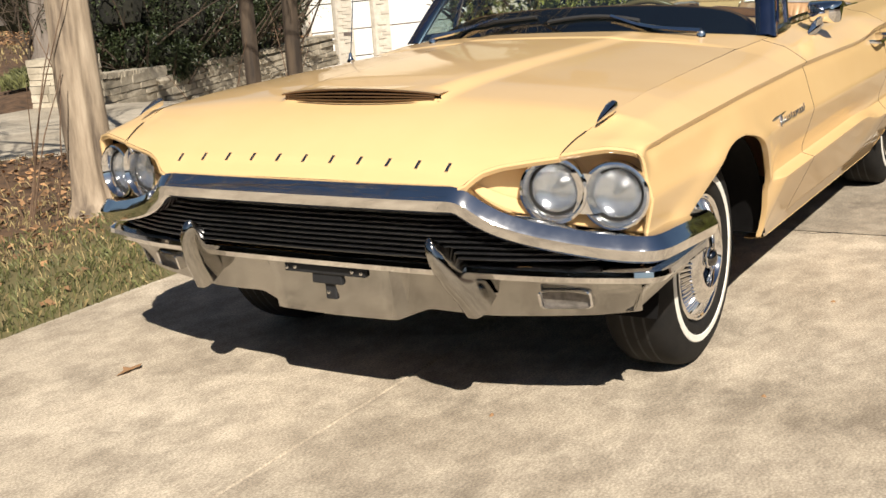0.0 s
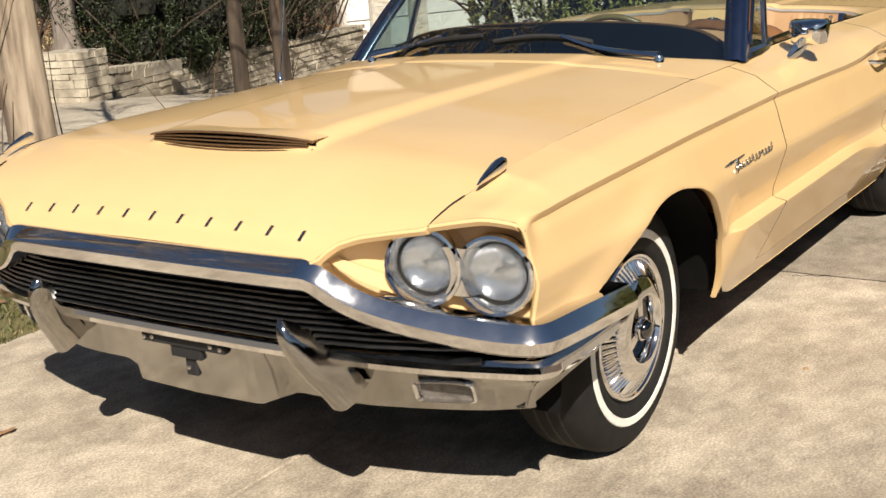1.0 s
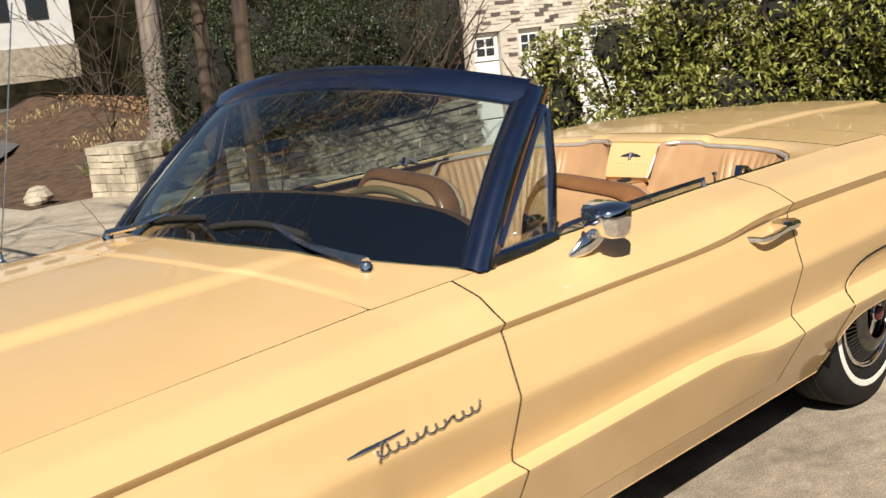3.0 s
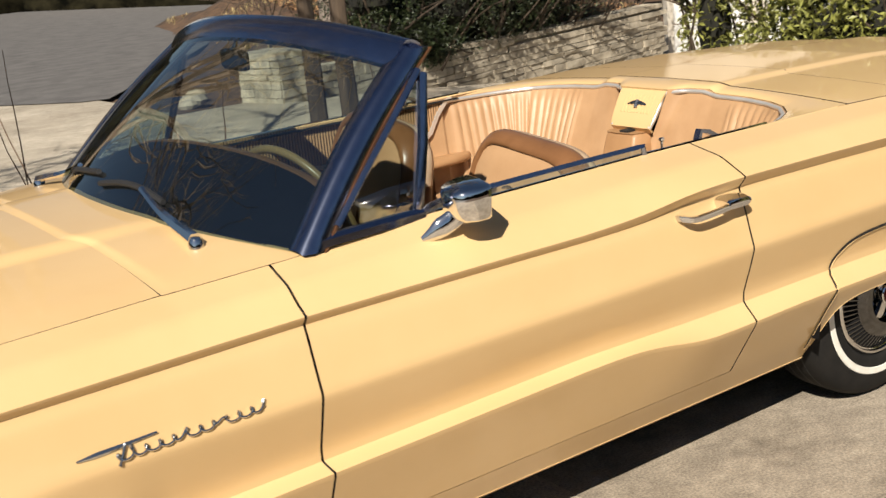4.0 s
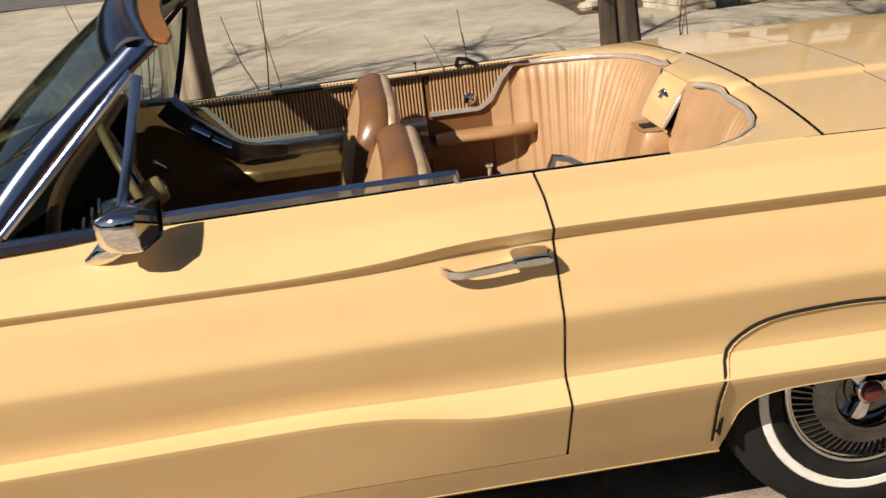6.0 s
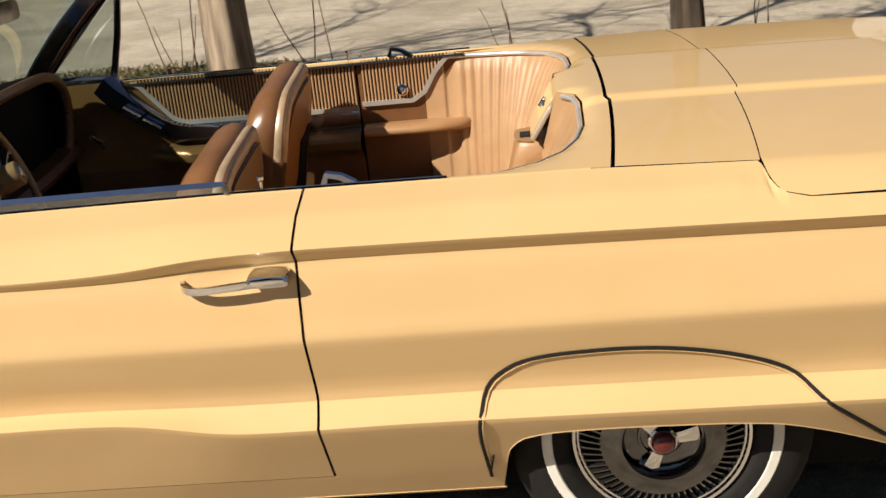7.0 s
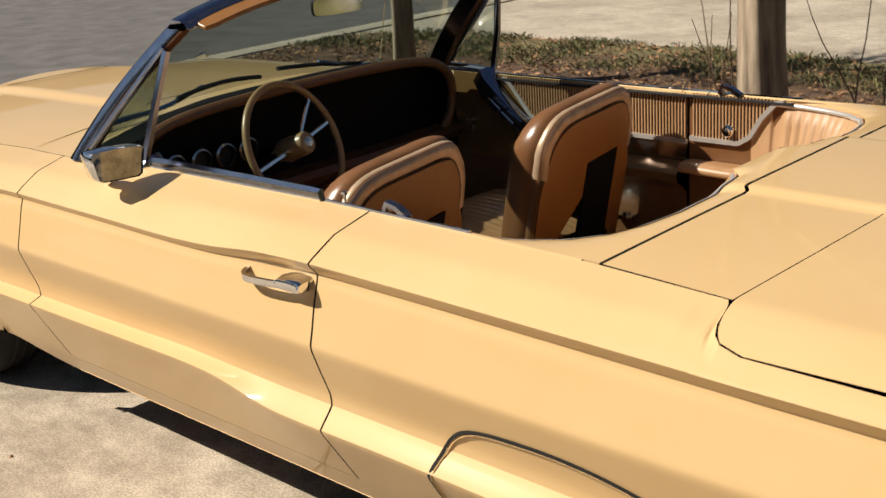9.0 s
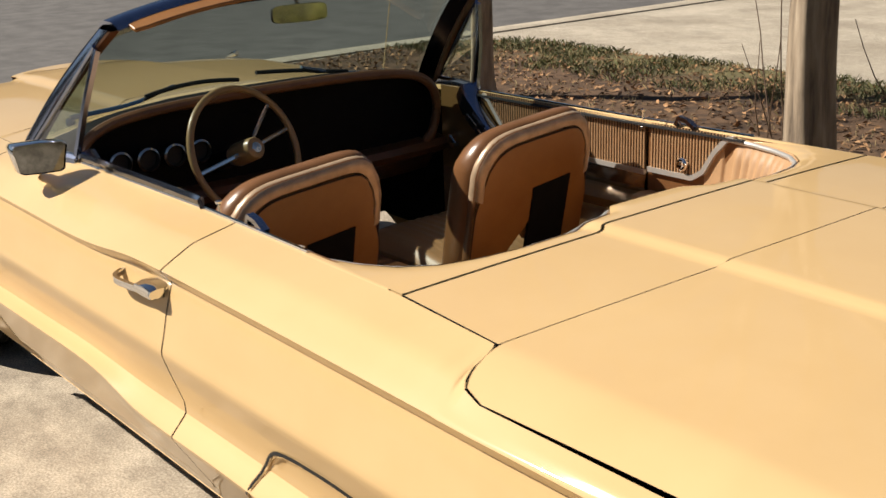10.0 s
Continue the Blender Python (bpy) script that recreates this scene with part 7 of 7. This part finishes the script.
# pier
pd, pn = WDIR, wn2
pc = np.array((5.31, 7.94))
obj("pier_core", *block(pc[0], pc[1], -0.1, 0.40, 0.36, 0.56, pd, pn, 0.0), MORTAR, wall, smooth=False)
zc = -0.03
while zc < 0.36:
    h = rng.uniform(0.06, 0.10)
    for (dd, nn, half_l, out) in ((pd, pn, 0.20, 0.30), (pn, -pd, 0.31, 0.19)):
        s = -half_l
        while s < half_l - 0.06:
            L = min(rng.uniform(0.16, 0.34), half_l - s)
            p = pc + dd * (s + L / 2) + nn * (out - 0.02 + rng.uniform(-0.006, 0.010))
            obj("stone", *block(p[0], p[1], zc + 0.003, zc + h - 0.003, L - 0.010, 0.07, dd, nn, 0.005), STONE, wall, smooth=False)
            s += L
    zc += h
for k in range(4):
    for j in range(2):
        p = pc + pd * (-0.165 + 0.11 * k) + pn * (-0.155 + 0.31 * j)
        obj("cap_stone", *block(p[0], p[1], zc + 0.002, zc + 0.072, 0.106, 0.305, pd, pn, 0.005), STONE, wall, smooth=False)
for i, (x, y, r0) in enumerate(((4.75, 8.75, 0.16), (4.55, 8.45, 0.11), (4.95, 9.15, 0.13), (7.1, 8.3, 0.11))):
    v, f = lathe([(0.01, -0.6), (0.8, -0.4), (1.0, 0.0), (0.75, 0.45), (0.01, 0.62)], 9, "z")
    z0 = float(garden_z(x, y))
    tagged(obj("rock", [(x + p[0] * r0 * (1 + 0.3 * noise.noise((p[0] * 2 + i, p[1] * 2, p[2] * 2))), y + p[1] * r0 * 0.8, z0 + 0.03 + p[2] * r0 * 0.8) for p in v], f, STONE, sharp=25), "weathered grey-tan garden rock", "rock", group="garden rocks")

# ---- house with garages beyond the turning place ----
house = tagged(empty("house"), "whitewashed brick house with white garage doors", "house")
HA, HB = np.array((16.2, 13.1)), np.array((25.0, 9.4))
hd = (HB - HA) / np.linalg.norm(HB - HA)
hn = np.array((hd[1], -hd[0]))
if hn[0] > 0:
    hn = -hn
hl = float(np.linalg.norm(HB - HA))
base_z = -1.30


def hp(s, o, z):
    p = HA + hd * s + hn * o
    return (p[0], p[1], z)


doors = ((0.12, 0.72), (1.12, 1.66), (2.05, 4.5))
cuts = [0.0] + [q for d in doors for q in d] + [hl]
for k in range(0, len(cuts), 2):
    a, b = cuts[k], cuts[k + 1]
    v = [hp(s, o, z) for s in (a, b) for o in (0.0, -0.2) for z in (base_z, 5.0)]
    obj("house_wall", v, [(0, 1, 3, 2), (4, 6, 7, 5), (0, 4, 5, 1), (2, 3, 7, 6), (1, 5, 7, 3)], BRICKW, house, smooth=False)
for a, b in doors:
    v = [hp(s, o, z) for s in (a, b) for o in (0.0, -0.2) for z in (0.98, 5.0)]
    obj("house_wall", v, [(0, 1, 3, 2), (4, 6, 7, 5), (0, 4, 5, 1), (2, 3, 7, 6), (0, 2, 6, 4)], BRICKW, house, smooth=False)
    dr = empty("garage_door", house)
    for r_ in range(4):
        z0 = base_z + 0.02 + r_ * 0.565
        v = [hp(s, o, z) for s in (a + 0.02, b - 0.02) for o in (-0.10, -0.14) for z in (z0 + 0.006, z0 + 0.549)]
        obj("door_panel", v, [(0, 1, 3, 2), (4, 6, 7, 5), (0, 4, 5, 1), (2, 3, 7, 6), (1, 5, 7, 3), (0, 2, 6, 4)], WHITE, dr, smooth=False, bevel=0.01)
    nwin = max(1, int((b - a) / 0.55))
    for k in range(nwin):
        s0 = a + (b - a) * (k + 0.16) / nwin
        s1 = a + (b - a) * (k + 0.84) / nwin
        for c in range(2):
            q0, q1 = s0 + (s1 - s0) * (0.04 + 0.5 * c), s0 + (s1 - s0) * (0.46 + 0.5 * c)
            for zz in (0.52, 0.70):
                v = [hp(q0, -0.097, zz), hp(q1, -0.097, zz), hp(q1, -0.097, zz + 0.15), hp(q0, -0.097, zz + 0.15), hp(q0, -0.11, zz), hp(q1, -0.11, zz), hp(q1, -0.11, zz + 0.15), hp(q0, -0.11, zz + 0.15)]
                obj("pane", v, [(0, 1, 2, 3), (0, 4, 5, 1), (1, 5, 6, 2), (2, 6, 7, 3), (3, 7, 4, 0)], PANE, dr, smooth=False)
obj("roof", *grid([[hp(s, o, z) for s in (-0.5, hl + 0.5)] for o, z in ((0.5, 4.9), (-4.0, 7.5))]), BARK_GREY, house, thick=0.1)
# bricks of the stretches that show best; some have lost their paint
n_b = 0
bm_v, bm_f = block(0, 0, 0, 0.062, 0.200, 0.02, np.array((1.0, 0.0)), np.array((0.0, 1.0)), 0.0)
meshes = []
for material in (BRICKW, BRICKD):
    me = bpy.data.meshes.new("brick")
    me.from_pydata(bm_v, [], bm_f)
    me.materials.append(material)
    meshes.append(me)
ang = math.atan2(hd[1], hd[0])
for row in range(44):
    z = base_z + 0.60 + 0.073 * row
    for k in range(int(hl / 0.215)):
        s = 0.11 + 0.215 * k + (0.107 if row % 2 else 0)
        if any(a - 0.11 < s < b + 0.11 for a, b in doors) and z < 0.98:
            continue
        if s > hl - 0.1 or s > 5.2 or rng.random() < 0.25:
            continue
        n_b += 1
        if n_b > 420:
            break
        ob = new("brick", meshes[1 if rng.random() < 0.14 else 0])
        p = hp(s, 0.004 + rng.uniform(-0.003, 0.006), z)
        ob.matrix_world = Matrix.Translation(p) @ Matrix.Rotation(ang, 4, "Z")
        ob.parent = house
# a far white house and dark woods that close the view
far = tagged(empty("far_house"), "white house far up the slope", "house")
fx, fy = -1.26 + 40 * math.cos(radians(61.2)), -2.46 + 40 * math.sin(radians(61.2))
obj("far_wall", *box(fx - 4, fx + 0.9, fy, fy + 5, 1.5, 6), WHITE, far, smooth=False)
obj("far_plinth", *box(fx - 4.05, fx + 0.95, fy - 0.05, fy + 5, 0.5, 1.55), STONE, far, smooth=False)
for k in range(3):
    obj("far_window", *box(fx - 3.2 + 1.3 * k, fx - 2.5 + 1.3 * k, fy - 0.04, fy + 0.02, 2.4, 3.8), PANE, far, smooth=False)
# behind the camera the ring is added unseen, for dark reflections in chrome
WOODS = mat("far_woods", (0.026, 0.023, 0.013), 1.0, color2=(0.004, 0.004, 0.003), scale=1.6, bump=1.0, bscale=5.0, detail=10, spec=0.0)
rows = []
for a in np.linspace(-60, 300, 190):
    c, s = math.cos(radians(a)), math.sin(radians(a))
    d = 52 + 3 * noise.noise((a * 0.2, 0, 0))
    h = 9 + 3.5 * noise.noise((a * 0.13, 1, 0)) + 1.5 * noise.noise((a * 0.9, 2, 0))
    if 195 < a < 245:
        h = 5
    rows.append([(d * c, d * s, z) for z in (-1, h * 0.4, h * 0.8, h)])
tagged(obj("backdrop", *grid(rows), WOODS), "dark line of distant trees, added on the unseen sides", "woods", kind="structure")
